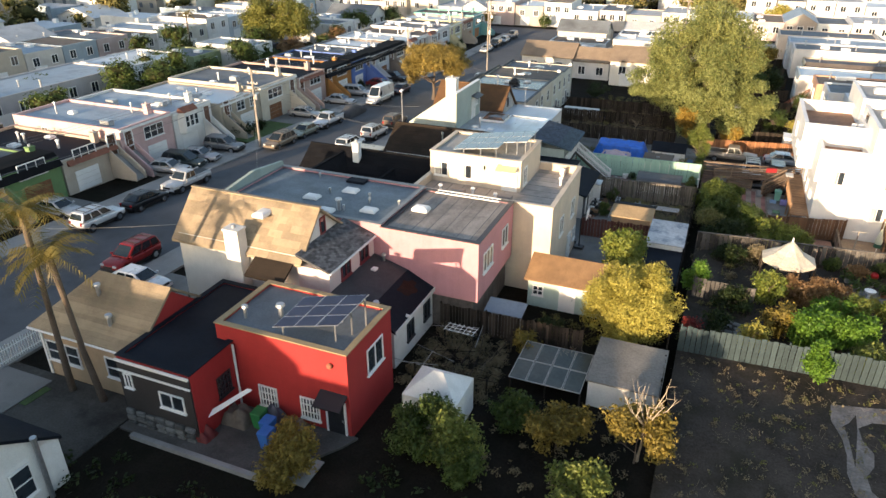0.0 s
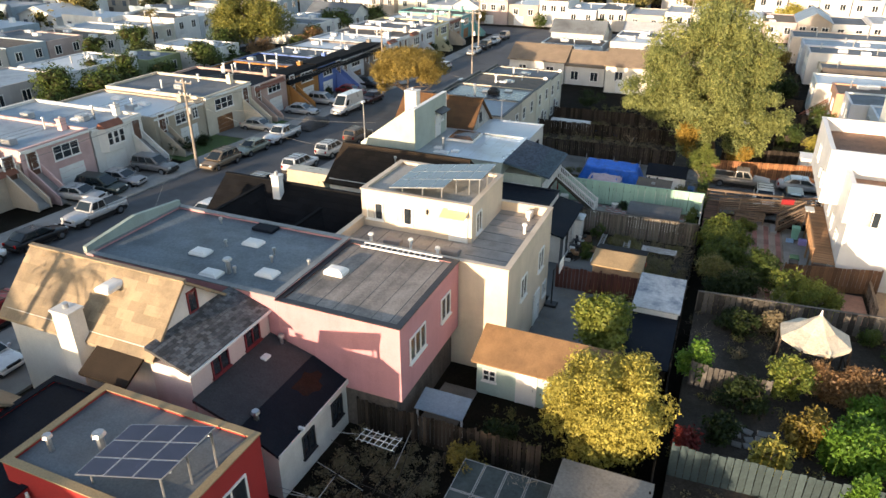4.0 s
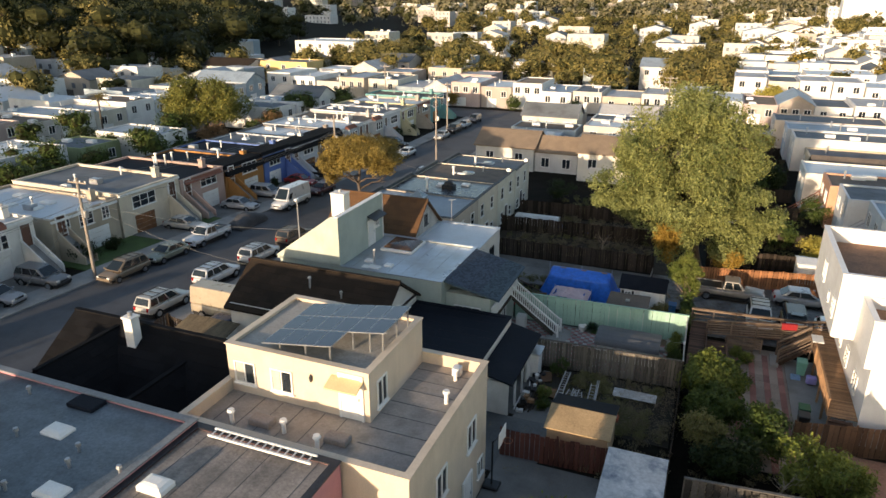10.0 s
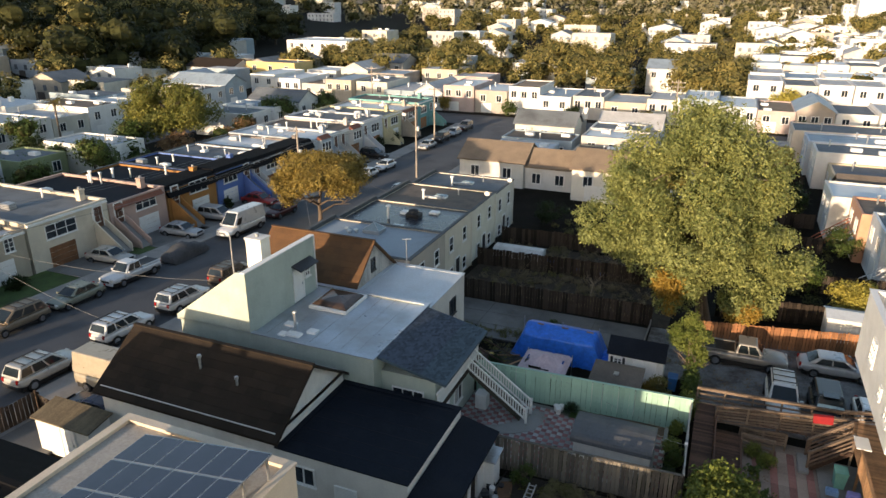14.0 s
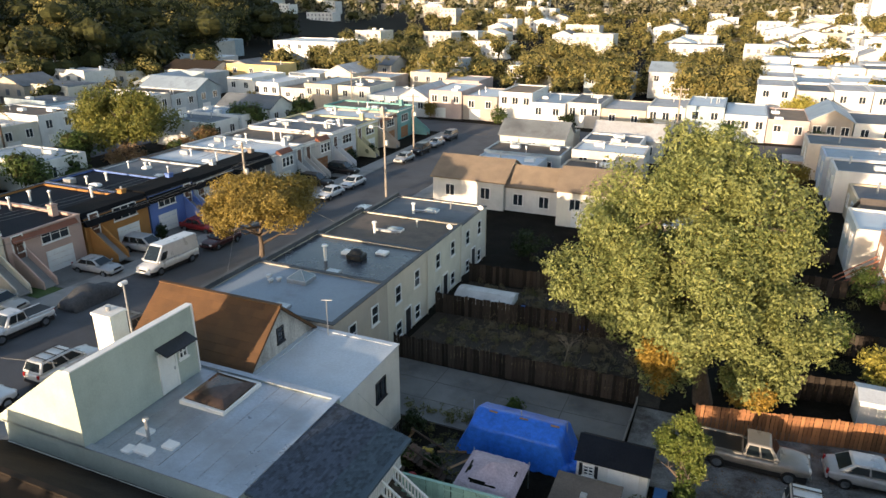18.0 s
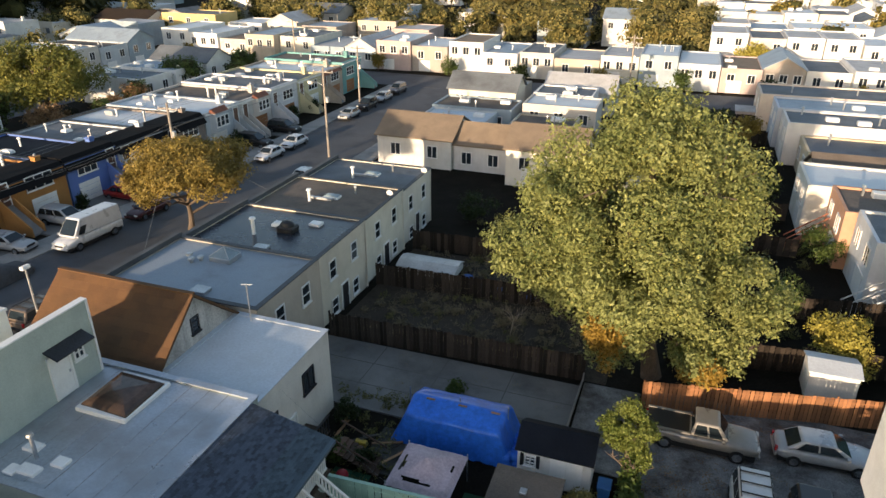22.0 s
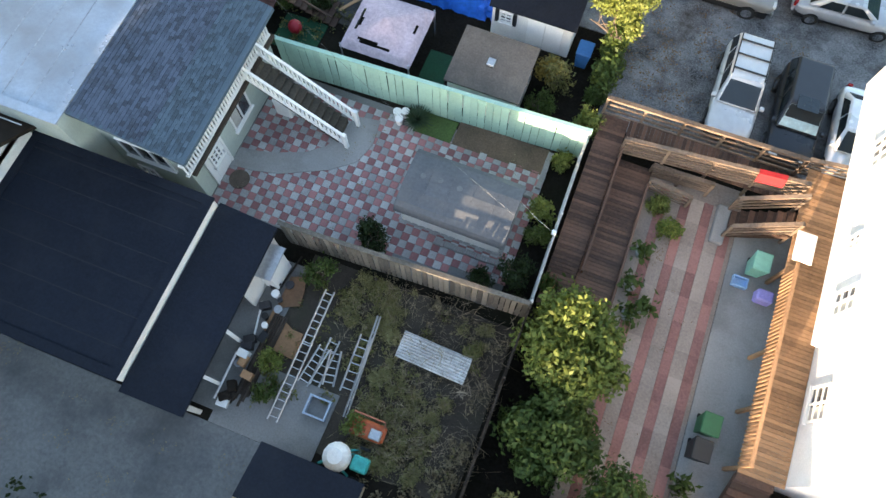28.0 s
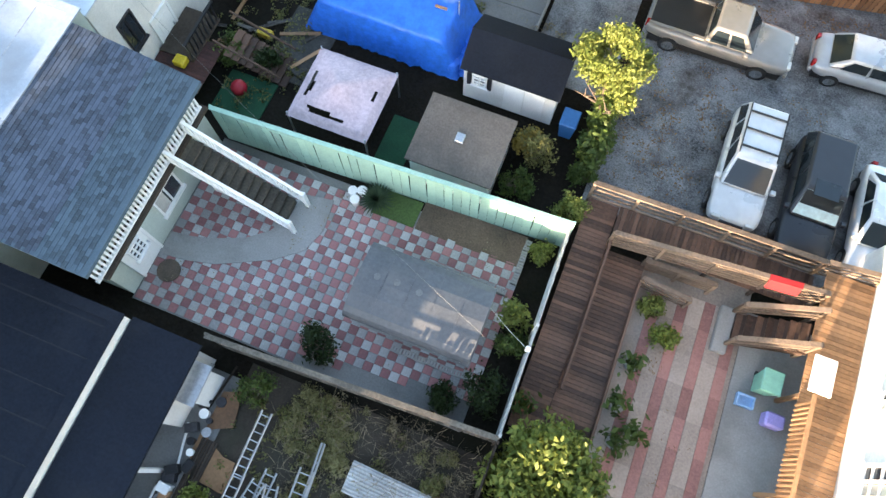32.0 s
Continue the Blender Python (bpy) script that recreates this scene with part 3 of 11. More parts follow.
def white_cottage():
    h = thing("house", (-27, 11.5, 1.8), "small white clapboard house with a dark gable roof", "house")
    part("wall", Mesh().box(-33, -24.6, 8.0, 15.0, 1.0, 4.2), WHITE, h)
    for k in range(14):
        z = 1.7 + k * 0.18
        part("clapboard", Mesh().prism([(-24.6, 8.0, z), (-24.56, 8.0, z), (-24.59, 8.0, z + 0.17), (-24.6, 8.0, z + 0.17)], (0, 7.0, 0)), WHITE, h)
    gable_roof(h, -33, -24.6, 8.0, 15.0, 4.2, 6.6, TAR, "x", 0.12, wall=WHITE)
    window(h, "x", -24.56, 1, 13.0, 2.4, 1.0, 1.6, None, 0, 1)
    part("flue", Mesh().tube([(-24.4, 13.9, 1.6), (-24.4, 13.9, 4.9), (-24.4, 13.9, 4.92), (-24.4, 13.9, 5.05)], [0.11, 0.11, 0.15, 0.15], 9), METAL, h)
    return h


def palm_house():
    h = thing("house", (-28, 22.5, 1.4), "brown house with tan gable roof and white windows", "house")
    part("wall", Mesh().box(-32.4, -25.2, 20.7, 26.2, 1.0, 4.65), TANWALL, h)
    c = [(-32.8, 20.35, 4.7), (-25.1, 20.35, 4.7), (-25.1, 26.5, 4.7), (-32.8, 26.5, 4.7), (-30.1, 23.4, 7.15), (-25.1, 23.4, 7.15)]
    for name, q in (("roof", (0, 1, 5, 4)), ("roof", (2, 3, 4, 5)), ("hip_roof", (3, 0, 4))):
        part(name, Mesh().slab([c[i] for i in q], 0.16), SHINGLETAN, h)
    rng = random.Random(21)
    rows = Mesh()
    for i in range(15):
        t = (i + 0.5) / 15.5
        z, y, x0 = 4.7 + 2.45 * t + 0.012, 20.35 + 3.05 * t, -32.8 + 2.7 * t
        rows.slab([(x0, y, z), (-25.1, y, z), (-25.1, y + 0.18, z + 0.145), (x0 + 0.16, y + 0.18, z + 0.145)], 0.02)
    part("shingle", rows, SHINGLETAN, h)["kind"] = "stuff"
    part("gable", Mesh().prism([(-25.4, 20.7, 4.5), (-25.4, 26.2, 4.5), (-25.4, 23.4, 6.9)], (0.2, 0, 0)), RED, h)
    for u in (-31.7, -30.3, -27.4):
        window(h, "y", 20.7, -1, u, 2.5, 1.0, 1.3, None, 0, 1)
    window(h, "x", -32.4, -1, 23, 2.5, 1.6, 1.3)
    part("gutter", Mesh().tube([(-32.8, 20.3, 4.62), (-25.1, 20.3, 4.62)], 0.06, 6), TRIM, h)
    part("corner_board", Mesh().box(-32.46, -32.3, 20.63, 20.7, 1.0, 4.6), TRIM, h)
    for x, y, z in ((-27.6, 21.3, 5.4), (-29.3, 22.4, 6.3)):
        pipe(h, x, y, z, 0.55, 0.11)
    return h


def red_house():
    h = thing("house", (-19, 23, 1.4), "two-storey house with bright red stucco and flat roofs", "house")
    flat_block(h, -25.2, -20.7, 19.3, 27.4, 1.0, 5.5, RED, TAR, 0.06, TAR)
    dark = paint(0.035, 0.03, 0.028)
    part("skirt_wall", Mesh().box(-25.19, -20.75, 19.2, 19.29, 1.2, 5.35), dark, h, "dark timber cladding")
    window(h, "y", 19.2, -1, -22.0, 3.2, 1.5, 0.95, None, 1)
    window(h, "y", 19.2, -1, -24.6, 3.8, 0.5, 0.85)
    part("eave_board", Mesh().box(-25.2, -20.7, 19.1, 19.2, 5.3, 5.42), TRIM, h)
    part("string_course", Mesh().box(-25.2, -20.7, 19.12, 19.2, 4.72, 4.8), TRIM, h)
    window(h, "x", -20.7, 1, 21.4, 3.0, 1.0, 1.2, DARKMETAL, 3, 3)
    part("downpipe", Mesh().tube([(-20.6, 22.3, 1.5), (-20.6, 22.3, 5.4)], 0.06, 8), TRIM, h)
    rubble = mat("rubble_stone", (0.10, 0.10, 0.095), 0.9, 0.3, 1, 8, 0.6, rnd=0.8)
    rng = random.Random(5)
    for i in range(7):
        for j in range(3):
            part("stone", Mesh().bev(-25.1 + i * 0.62, -24.55 + i * 0.62 + rng.uniform(-.06, .06), 19.0 - rng.uniform(0, .05), 19.19, 1.45 + j * 0.36, 1.76 + j * 0.36 + rng.uniform(-.04, .03), 0.06), rubble, h)
    # tall block
    flat_block(h, -21.65, -14.11, 22.46, 27.1, 1.0, 6.35, RED, TARGREY, 0.12, mat("tan_capping", (0.28, 0.21, 0.12), 0.8))
    window(h, "x", -14.11, 1, 25.2, 3.9, 1.7, 1.5, None, 1)
    for u in (-18.9, -16.4):
        window(h, "y", 22.46, -1, u, 1.9, 1.1, 1.3, None, 5, 2)
    door(h, "y", 22.46, -1, -14.9, 1.35, material=DARKMETAL, label="dark security door")
    part("awning", Mesh().slab([(-15.7, 21.6, 3.6), (-14.2, 21.6, 3.6), (-14.2, 22.45, 4.0), (-15.7, 22.45, 4.0)], 0.08), BLACK, h, "small dark awning over the door")
    part("wall_light", Mesh().dome((-15.0, 22.36, 5.6), 0.16, 0.14, 0.18, 8, 3, -0.9), TERRACOTTA, h)
    pipe(h, -20.6, 23.6, 6.23, 0.6, 0.1)
    pipe(h, -19.0, 24.4, 6.23, 0.6, 0.14)
    return h


def solar_array(name, label, p, u, v, nu, nv, zlow, legs, first=99):
    """Framed panels in rows on a tilted rack; p is the low corner."""
    s = thing(name, p, label, "solar panels")
    p, u, v = Vector(p), Vector(u), Vector(v)
    n = u.cross(v).normalized()
    if n.z < 0:
        n = -n
    for i in range(nu):
        for j in range(0 if i < first else 1, nv):
            q = [p + u * ((i + a) / nu) + v * ((j + b) / nv) for a, b in ((0.006, 0.008), (0.994, 0.008), (0.994, 0.992), (0.006, 0.992))]
            m = Mesh().add([c + n * 0.04 for c in q] + [c for c in q], [(0, 1, 2, 3), (7, 6, 5, 4), (0, 4, 5, 1), (1, 5, 6, 2), (2, 6, 7, 3), (3, 7, 4, 0)])
            pn = part("panel_frame", m, METAL, s)
            c = sum(q, Vector()) / 4
            part("cell_sheet", Mesh().add([c + (x - c) * 0.945 + n * 0.046 for x in q] + [c + (x - c) * 0.945 + n * 0.02 for x in q], [(0, 1, 2, 3), (0, 4, 5, 1), (1, 5, 6, 2), (2, 6, 7, 3), (3, 7, 4, 0)]), SOLAR, pn)
    for a, b in legs:
        c = p + u * a + v * b
        part("leg", Mesh().tube([(c.x, c.y, zlow), c - n * 0.02], 0.045, 6), METAL, s)
    for b in (0.15 if first > nu else 0.4, 0.85):
        part("rail", Mesh().tube([p + v * b - n * 0.05, p + u + v * b - n * 0.05], 0.04, 6), METAL, s)
    return s


def tan_house():
    h = thing("house", (-23, 31, 1.1), "pale house with a sunlit tan shingle gable roof", "house")
    part("wall", Mesh().box(-29.5, -20.8, 28.9, 33.9, 0.6, 7.2), OFFWHITE, h)
    gable_roof(h, -29.5, -20.8, 28.9, 33.9, 7.15, 9.4, SHINGLETAN, "x", 0.3, wall=OFFWHITE, ridge=31.1)
    chimney(h, -24.8, 28.5, 0.8, 8.5, 1.0, 0.75, OFFWHITE)
    skylight(h, -24.0, 30.3, 8.75, 0.8, 1.2, 0.25)
    window(h, "x", -20.8, 1, 31.6, 7.5, 0.6, 1.1, paint(0.2, 0.03, 0.03), 0, 0)
    # middle part with its own lean-to roof
    part("wall", Mesh().box(-20.79, -18.72, 28.7, 34.05, 0.7, 6.72), PALE, h)
    r = part("roof", Mesh().slab([(-20.78, 28.55, 7.52), (-18.6, 28.55, 6.76), (-18.6, 34.08, 6.76), (-20.78, 34.08, 7.52)], 0.14), SHINGLEGREY, h)
    shingles(r, (-20.78, 28.55, 7.52), (0, 5.53, 0), (2.18, 0, -0.76), mat("old_grey_shingle", (0.10, 0.10, 0.105), 0.95, 0.3, 0.8, 20, 0.6, island=0.9), piece=(0.26, 0.17))
    part("gutter", Mesh().box(-18.6, -18.5, 28.55, 34.08, 6.6, 6.7), TRIM, h)
    for u in (30.5, 32.75):
        window(h, "x", -18.72, 1, u, 5.55, 1.1, 1.0, paint(0.16, 0.02, 0.025), 1)
    # lower wing: grey felt on the upper half, black tar on the lower
    part("wing_wall", Mesh().prism([(-18.71, 28.75, 0.7), (-14.8, 28.75, 0.7), (-14.8, 28.75, 3.58), (-16.5, 28.75, 4.5), (-18.71, 28.75, 5.2)], (0, 5.5, 0)), OFFWHITE, h)
    part("wing_roof", Mesh().slab([(-18.7, 28.55, 5.42), (-16.4, 28.55, 4.72), (-16.4, 34.05, 4.72), (-18.7, 34.05, 5.42)], 0.16), mat("worn_grey_felt", (0.05, 0.052, 0.056), 0.7, 0.3, 0.5, 12, 0.3, stain=(0.02, 0.02, 0.022), amount=0.8, stain_size=0.5, spec=0.2), h, "worn grey felt roof")
    rf = part("wing_roof", Mesh().slab([(-16.4, 28.55, 4.7), (-14.6, 28.55, 3.78), (-14.6, 34.3, 3.78), (-16.4, 34.3, 4.7)], 0.16), TAR, h, "black tar roof with a dull rust stain")
    blot = []
    for i in range(14):
        q = 1 + 0.22 * math.sin(i * 2.3) + 0.12 * math.sin(i * 5.1)
        x = -15.65 + 0.5 * q * math.cos(i * math.tau / 14)
        blot.append((x, 32.55 + 0.8 * q * math.sin(i * math.tau / 14), 3.78 - (x + 14.6) * 0.511 + 0.008))
    part("rust_patch", Mesh().slab(blot, 0.012), mat("rust_roof", (0.035, 0.015, 0.01), 0.95, 0.3, 1.2, 12, 0.4, stain=(0.012, 0.011, 0.012), amount=1.0, stain_size=1.2, spec=0.1), rf, "dull rust-brown stain")
    part("eave_board", Mesh().box(-14.6, -14.54, 28.55, 34.3, 3.55, 3.8), OFFWHITE, h)
    for u in (30.9, 33.3):
        window(h, "x", -14.8, 1, u, 1.95, 0.95, 1.2, DARKMETAL, 1)
    pipe(h, -17.9, 33.8, 5.1, 0.4, 0.09)
    pipe(h, -16.2, 29.4, 4.5, 0.35, 0.11)
    part("hatch", Mesh().bev(-18.1, -17.75, 32.3, 32.75, 5.0, 5.25, 0.03), TRIM, h)
    part("floodlight", Mesh().bev(-14.75, -14.45, 30.2, 30.32, 3.82, 3.98, 0.02), TRIM, h)
    part("porch_roof", Mesh().slab([(-23.6, 27.4, 6.2), (-21.0, 27.4, 6.2), (-21.0, 28.85, 7.0), (-23.6, 28.85, 7.0)], 0.14), SHINGLE, h)
    return h


def pink_house():
    h = thing("house", (-20, 37.5, 0.9), "long pink stucco house with a flat roof", "house")
    flat_block(h, -18.2, -11.73, 34.1, 41.1, 3.3, 7.3, PINK, mat("streaked_roofing", (0.24, 0.21, 0.185), 0.7, 0.32, 0.3, 10, 0.3, streak=0.9, stain=(0.08, 0.075, 0.07), amount=0.8, stain_size=0.4, way=(2.2, 0.12, 1.0)), 0.05, DARKMETAL)
    part("timber_base", Mesh().box(-18.1, -12.1, 34.3, 41.05, 0.8, 3.29), mat("old_boards", (0.10, 0.085, 0.075), 0.9, 0.35, 0.8, 8, 0.4, streak=0.8), h, "weathered grey boards under the pink wall")
    flat_block(h, -30.2, -18.21, 34.1, 41.1, 0.6, 7.45, PINK, mat("blue_grey_felt", (0.115, 0.14, 0.16), 0.55, 0.3, 0.3, 8, 0.3, streak=0.5, stain=(0.05, 0.06, 0.07), amount=0.8, stain_size=0.35, way=(0.15, 1.6, 1.0)), 0.12, mat("grey_flashing", (0.20, 0.21, 0.215), 0.6, 0.2, 0.8, 8, 0.2))
    window(h, "x", -11.73, 1, 35.9, 4.85, 1.75, 1.35, None, 2)
    window(h, "x", -11.73, 1, 39.3, 4.9, 1.2, 1.35, None, 1)
    for x, y in ((-24.7, 36.6), (-22.8, 38.6), (-20.0, 36.0), (-17.0, 37.6), (-22.6, 34.9)):
        skylight(h, x, y, 7.24, 1.1, 0.75, 0.34)
    for x, y in ((-24.0, 37.8), (-21.0, 38.0), (-20.6, 37.2), (-18.6, 37.6), (-26.2, 40.1), (-21.6, 35.5)):
        pipe(h, x, y, 7.22, 0.35, 0.06)
    pipe(h, -21.9, 35.4, 7.22, 0.8, 0.13)
    part("hatch", Mesh().bev(-24.0, -22.6, 40.0, 40.8, 7.2, 7.5, 0.03), TAR, h)
    la = part("ladder", Mesh().box(-17.2, -12.6, 40.95, 41.03, 7.37, 7.45).box(-17.2, -12.6, 40.5, 40.58, 7.37, 7.45), TRIM, h, "white ladder lying on the roof edge")
    for i in range(14):
        part("rung", Mesh().box(-17.1 + i * 0.33, -17.05 + i * 0.33, 40.58, 40.95, 7.39, 7.43), TRIM, la)
    # curved front parapet
    part("front_parapet", Mesh().prism([(-30.3, 34.1, 7.4), (-30.3, 41.1, 7.4), (-30.3, 41.1, 7.8), (-30.3, 37.6, 8.2), (-30.3, 34.1, 7.8)], (0.25, 0, 0)), GREY, h)
    garage(h, "x", -30.2, -1, 36.5, 1.0)
    window(h, "x", -30.2, -1, 37.6, 4.0, 2.6, 1.4, None, 2)
    return h


def beige_house():
    h = thing("house", (-14, 45.7, 0.6), "beige stucco house with roof terrace and penthouse", "house")
    flat_block(h, -19.4, -9.05, 41.27, 50.1, 0.2, 7.2, BEIGE, mat("terrace_coating", (0.29, 0.265, 0.245), 0.55, 0.2, 0.3, 10, 0.3, stain=(0.11, 0.10, 0.09), amount=0.8), 0.55, BEIGE)
    flat_block(h, -19.3, -12.28, 44.5, 49.9, 6.6, 8.95, BEIGE, mat("deck_coating", (0.33, 0.31, 0.28), 0.8, 0.2, 0.5, 10, 0.3, stain=(0.15, 0.13, 0.10), amount=0.7), 0.12, BEIGE)
    window(h, "y", 44.5, -1, -18.4, 7.15, 1.1, 1.1, None, 1, 0, True)
    window(h, "y", 44.5, -1, -16.5, 7.15, 1.1, 1.1, None, 1, 0, True)
    door(h, "y", 44.5, -1, -13.1, 6.66)
    part("awning", Mesh().slab([(-14.0, 43.8, 8.35), (-12.5, 43.8, 8.35), (-12.5, 44.49, 8.6), (-14.0, 44.49, 8.6)], 0.06), paint(0.62, 0.5, 0.28), h, "small sunlit awning over the terrace door")
    window(h, "x", -12.28, 1, 45.6, 6.95, 0.9, 1.3, None, 1)
    part("wall_light", Mesh().dome((-15.0, 44.44, 8.2), 0.08, 0.08, 0.2, 8, 3, -0.9), DARKMETAL, h)
    for u in (44.3, 47.9):
        window(h, "x", -9.05, 1, u, 4.0, 1.15, 1.4, None, 1)
    door(h, "x", -9.05, 1, 47.4, 0.55, 1.0, 2.1, label="plain back door")
    window(h, "x", -9.05, 1, 49.2, 1.5, 0.8, 1.0)
    for x, y in ((-17.6, 42.4), (-15.2, 42.6), (-13.4, 42.2), (-10.2, 48.9), (-9.9, 47.0)):
        pipe(h, x, y, 6.65, 0.5, 0.09, True, TRIM)
    for x, y in ((-16.4, 42.8), (-12.9, 42.9)):
        part("roof_box", Mesh().bev(x - 0.5, x + 0.5, y - 0.3, y + 0.3, 6.65, 6.95, 0.04), mat("roof_box_paint", (0.30, 0.25, 0.22), 0.8), h)
    part("chimney_stub", Mesh().bev(-10.5, -10.1, 49.2, 49.6, 6.65, 7.1, 0.03), TRIM, h)
    return h


def black_gable_house():
    h = thing("house", (-26, 46, 0.6), "low house with black cross-gabled shingle roof", "house")
    part("wall", Mesh().box(-31, -19.6, 41.9, 50.4, 0.2, 5.0), OFFWHITE, h)
    gable_roof(h, -31, -19.6, 43.4, 50.4, 5.0, 7.45, SHINGLEBLK, "x", 0.25, wall=OFFWHITE)
    gable_roof(h, -30.8, -25.2, 41.9, 46.6, 5.0, 7.2, SHINGLEBLK, "y", 0.22, wall=TANWALL, seed=9)
    gable_roof(h, -24.2, -21.8, 41.9, 46.6, 5.6, 6.6, SHINGLEBLK, "y", 0.2, wall=OFFWHITE, seed=12)
    chimney(h, -26.4, 46.0, 6.2, 8.3, 0.55, 0.5, TRIM)
    garage(h, "x", -31, -1, 44, 0.7)
    return h


def brown_gable_house():
    h = thing("house", (-22, 59.5, 0.1), "white house with a brown shingle gable roof", "house")
    part("wall", Mesh().box(-29.2, -18.3, 56.5, 62.6, -0.2, 4.0), OFFWHITE, h)
    gable_roof(h, -29.2, -18.3, 56.5, 62.6, 3.95, 6.05, SHINGLE, "x", 0.3, wall=OFFWHITE)
    flat_block(h, -18.29, -11.5, 56.4, 62.7, -0.2, 3.3, OFFWHITE, TAR, 0.0, TAR)
    for q in ((-11.49, -9.75, 56.3, 56.45), (-11.49, -9.75, 62.5, 62.65), (-9.85, -9.72, 60.4, 62.49)):
        part("lean_wall", Mesh().box(*q, -0.2, 2.3), OFFWHITE, h)
    part("lean_roof", Mesh().slab([(-11.45, 56.1, 2.85), (-9.45, 56.1, 2.4), (-9.45, 62.8, 2.4), (-11.45, 62.8, 2.85)], 0.12), TAR, h, "black tar-paper lean-to roof")
    for y in (57.4, 59.0):
        part("post", Mesh().box(-9.72, -9.6, y, y + 0.12, -0.1, 2.3), TRIM, h)
    window(h, "y", 56.4, -1, -16.8, 1.7, 1.2, 1.0, None, 1)
    door(h, "y", 56.4, -1, -14.6, 0.05)
    pipe(h, -24.0, 58.3, 5.1, 0.7, 0.07)
    pipe(h, -21.5, 58.0, 4.9, 0.4, 0.06)
    window(h, "x", -29.2, -1, 59.5, 1.6, 2.2, 1.3, None, 2)
    return h


def mint_house():
    h = thing("house", (-20, 66.5, -0.1), "sage-green stucco house with a silver flat roof", "house")
    flat_block(h, -29.4, -16.5, 62.75, 70.2, -0.4, 4.95, SAGE, SILVER, 0.06, SILVER)
    # tall front parapet block with a raking south wall
    m = Mesh().prism([(-29.6, 62.7, 4.9), (-24.3, 62.7, 4.9), (-24.3, 62.7, 8.6), (-24.9, 62.7, 8.6), (-29.6, 62.7, 5.2)], (0, 0.25, 0))
    m.prism([(-24.3, 62.95, 4.9), (-24.3, 69.55, 4.9), (-24.3, 69.55, 8.6), (-24.3, 62.95, 8.6)], (-0.25, 0, 0))
    part("front_wall", m, SAGE, h)
    part("wall_trim", Mesh().box(-24.6, -24.24, 62.66, 69.6, 8.602, 8.66).box(-24.29, -24.24, 69.5, 69.6, 4.98, 8.6), TRIM, h)
    part("front_block", Mesh().prism([(-29.5, 63.0, 4.97), (-24.6, 63.0, 4.97), (-24.6, 63.0, 8.3), (-29.5, 63.0, 5.0)], (0, 6.0, 0)), SAGE, h)
    door(h, "x", -24.3, 1, 67.6, 4.98, 0.9, 2.0)
    window(h, "x", -24.3, 1, 68.6, 6.2, 0.55, 0.7, None, 1, 1)
    part("canopy", Mesh().slab([(-24.29, 67.0, 7.45), (-23.6, 67.0, 7.2), (-23.6, 69.0, 7.2), (-24.29, 69.0, 7.45)], 0.07), DARKMETAL, h, "small dark canopy over the roof door")
    chimney(h, -26.3, 66.6, 6.4, 9.25, 1.1, 0.9, WHITE)
    s = part("large_skylight", Mesh().bev(-23.2, -20.6, 66.9, 69.7, 4.75, 5.08, 0.03), TRIM, h, "large square skylight with a bronze dome")
    part("dome", Mesh().dome((-21.9, 68.3, 5.06), 1.68, 1.8, 0.32, 4, 4).turned(Matrix.Translation((-21.9, 68.3, 0)) @ Matrix.Rotation(radians(45), 4, "Z") @ Matrix.Translation((21.9, -68.3, 0))), mat("bronze_acrylic", (0.06, 0.04, 0.03), 0.15, 0.2, 1, 4, 0.0), s)
    for x, y, w in ((-22.0, 63.6, 0.9), (-21.2, 64.3, 0.6), (-22.9, 64.6, 0.7), (-22.6, 63.4, 0.5)):
        part("roof_vent", Mesh().bev(x - w / 2, x + w / 2, y - 0.25, y + 0.25, 4.8, 5.02, 0.03), TRIM, h)
    pipe(h, -22.3, 64.2, 4.83, 1.1, 0.08)
    part("roof_mat", Mesh().box(-24.0, -22.9, 66.9, 68.3, 4.832, 4.86), BLACK, h)
    # porch wing
    part("porch_wall", Mesh().box(-16.49, -13.3, 63.6, 69.7, -0.4, 3.9), SAGE, h)
    r = part("porch_roof", Mesh().slab([(-16.5, 63.2, 4.95), (-12.55, 63.2, 4.107), (-12.55, 69.75, 4.107), (-16.5, 69.75, 4.95)], 0.16), SHINGLEBLUE, h, "blue-grey shingled porch roof")
    across, down, pc = Vector((0, 6.55, 0)), Vector((3.75, 0, -0.80)), Vector((-16.5, 63.2, 4.955))
    PORCH.append((r, pc, across, down))
    window(h, "y", 63.6, -1, -14.9, 1.9, 1.9, 1.2, None, 2)
    window(h, "x", -13.3, 1, 66.85, 0.7, 1.25, 1.1, None, 1, 0, True)
    door(h, "x", -13.3, 1, 64.83, -0.05, 1.0, 2.05, label="white half-glazed back door")
    window(h, "x", -13.22, 1, 64.83, 0.95, 0.65, 0.8, None, 2, 2)
    window(h, "y", 63.6, -1, -15.6, 0.4, 0.7, 0.6)
    rail = part("porch_rail", Mesh().box(-13.12, -13.0, 63.3, 69.6, 3.3, 3.4).box(-13.12, -13.0, 63.3, 69.6, 2.55, 2.63), TRIM, h, "white balustrade along the porch")
    for i in range(42):
        part("baluster", Mesh().box(-13.09, -13.03, 63.35 + i * 0.15, 63.42 + i * 0.15, 2.63, 3.3), TRIM, rail)
    part("porch_floor", Mesh().box(-13.29, -12.9, 63.5, 69.7, 2.35, 2.5), WOOD, h)
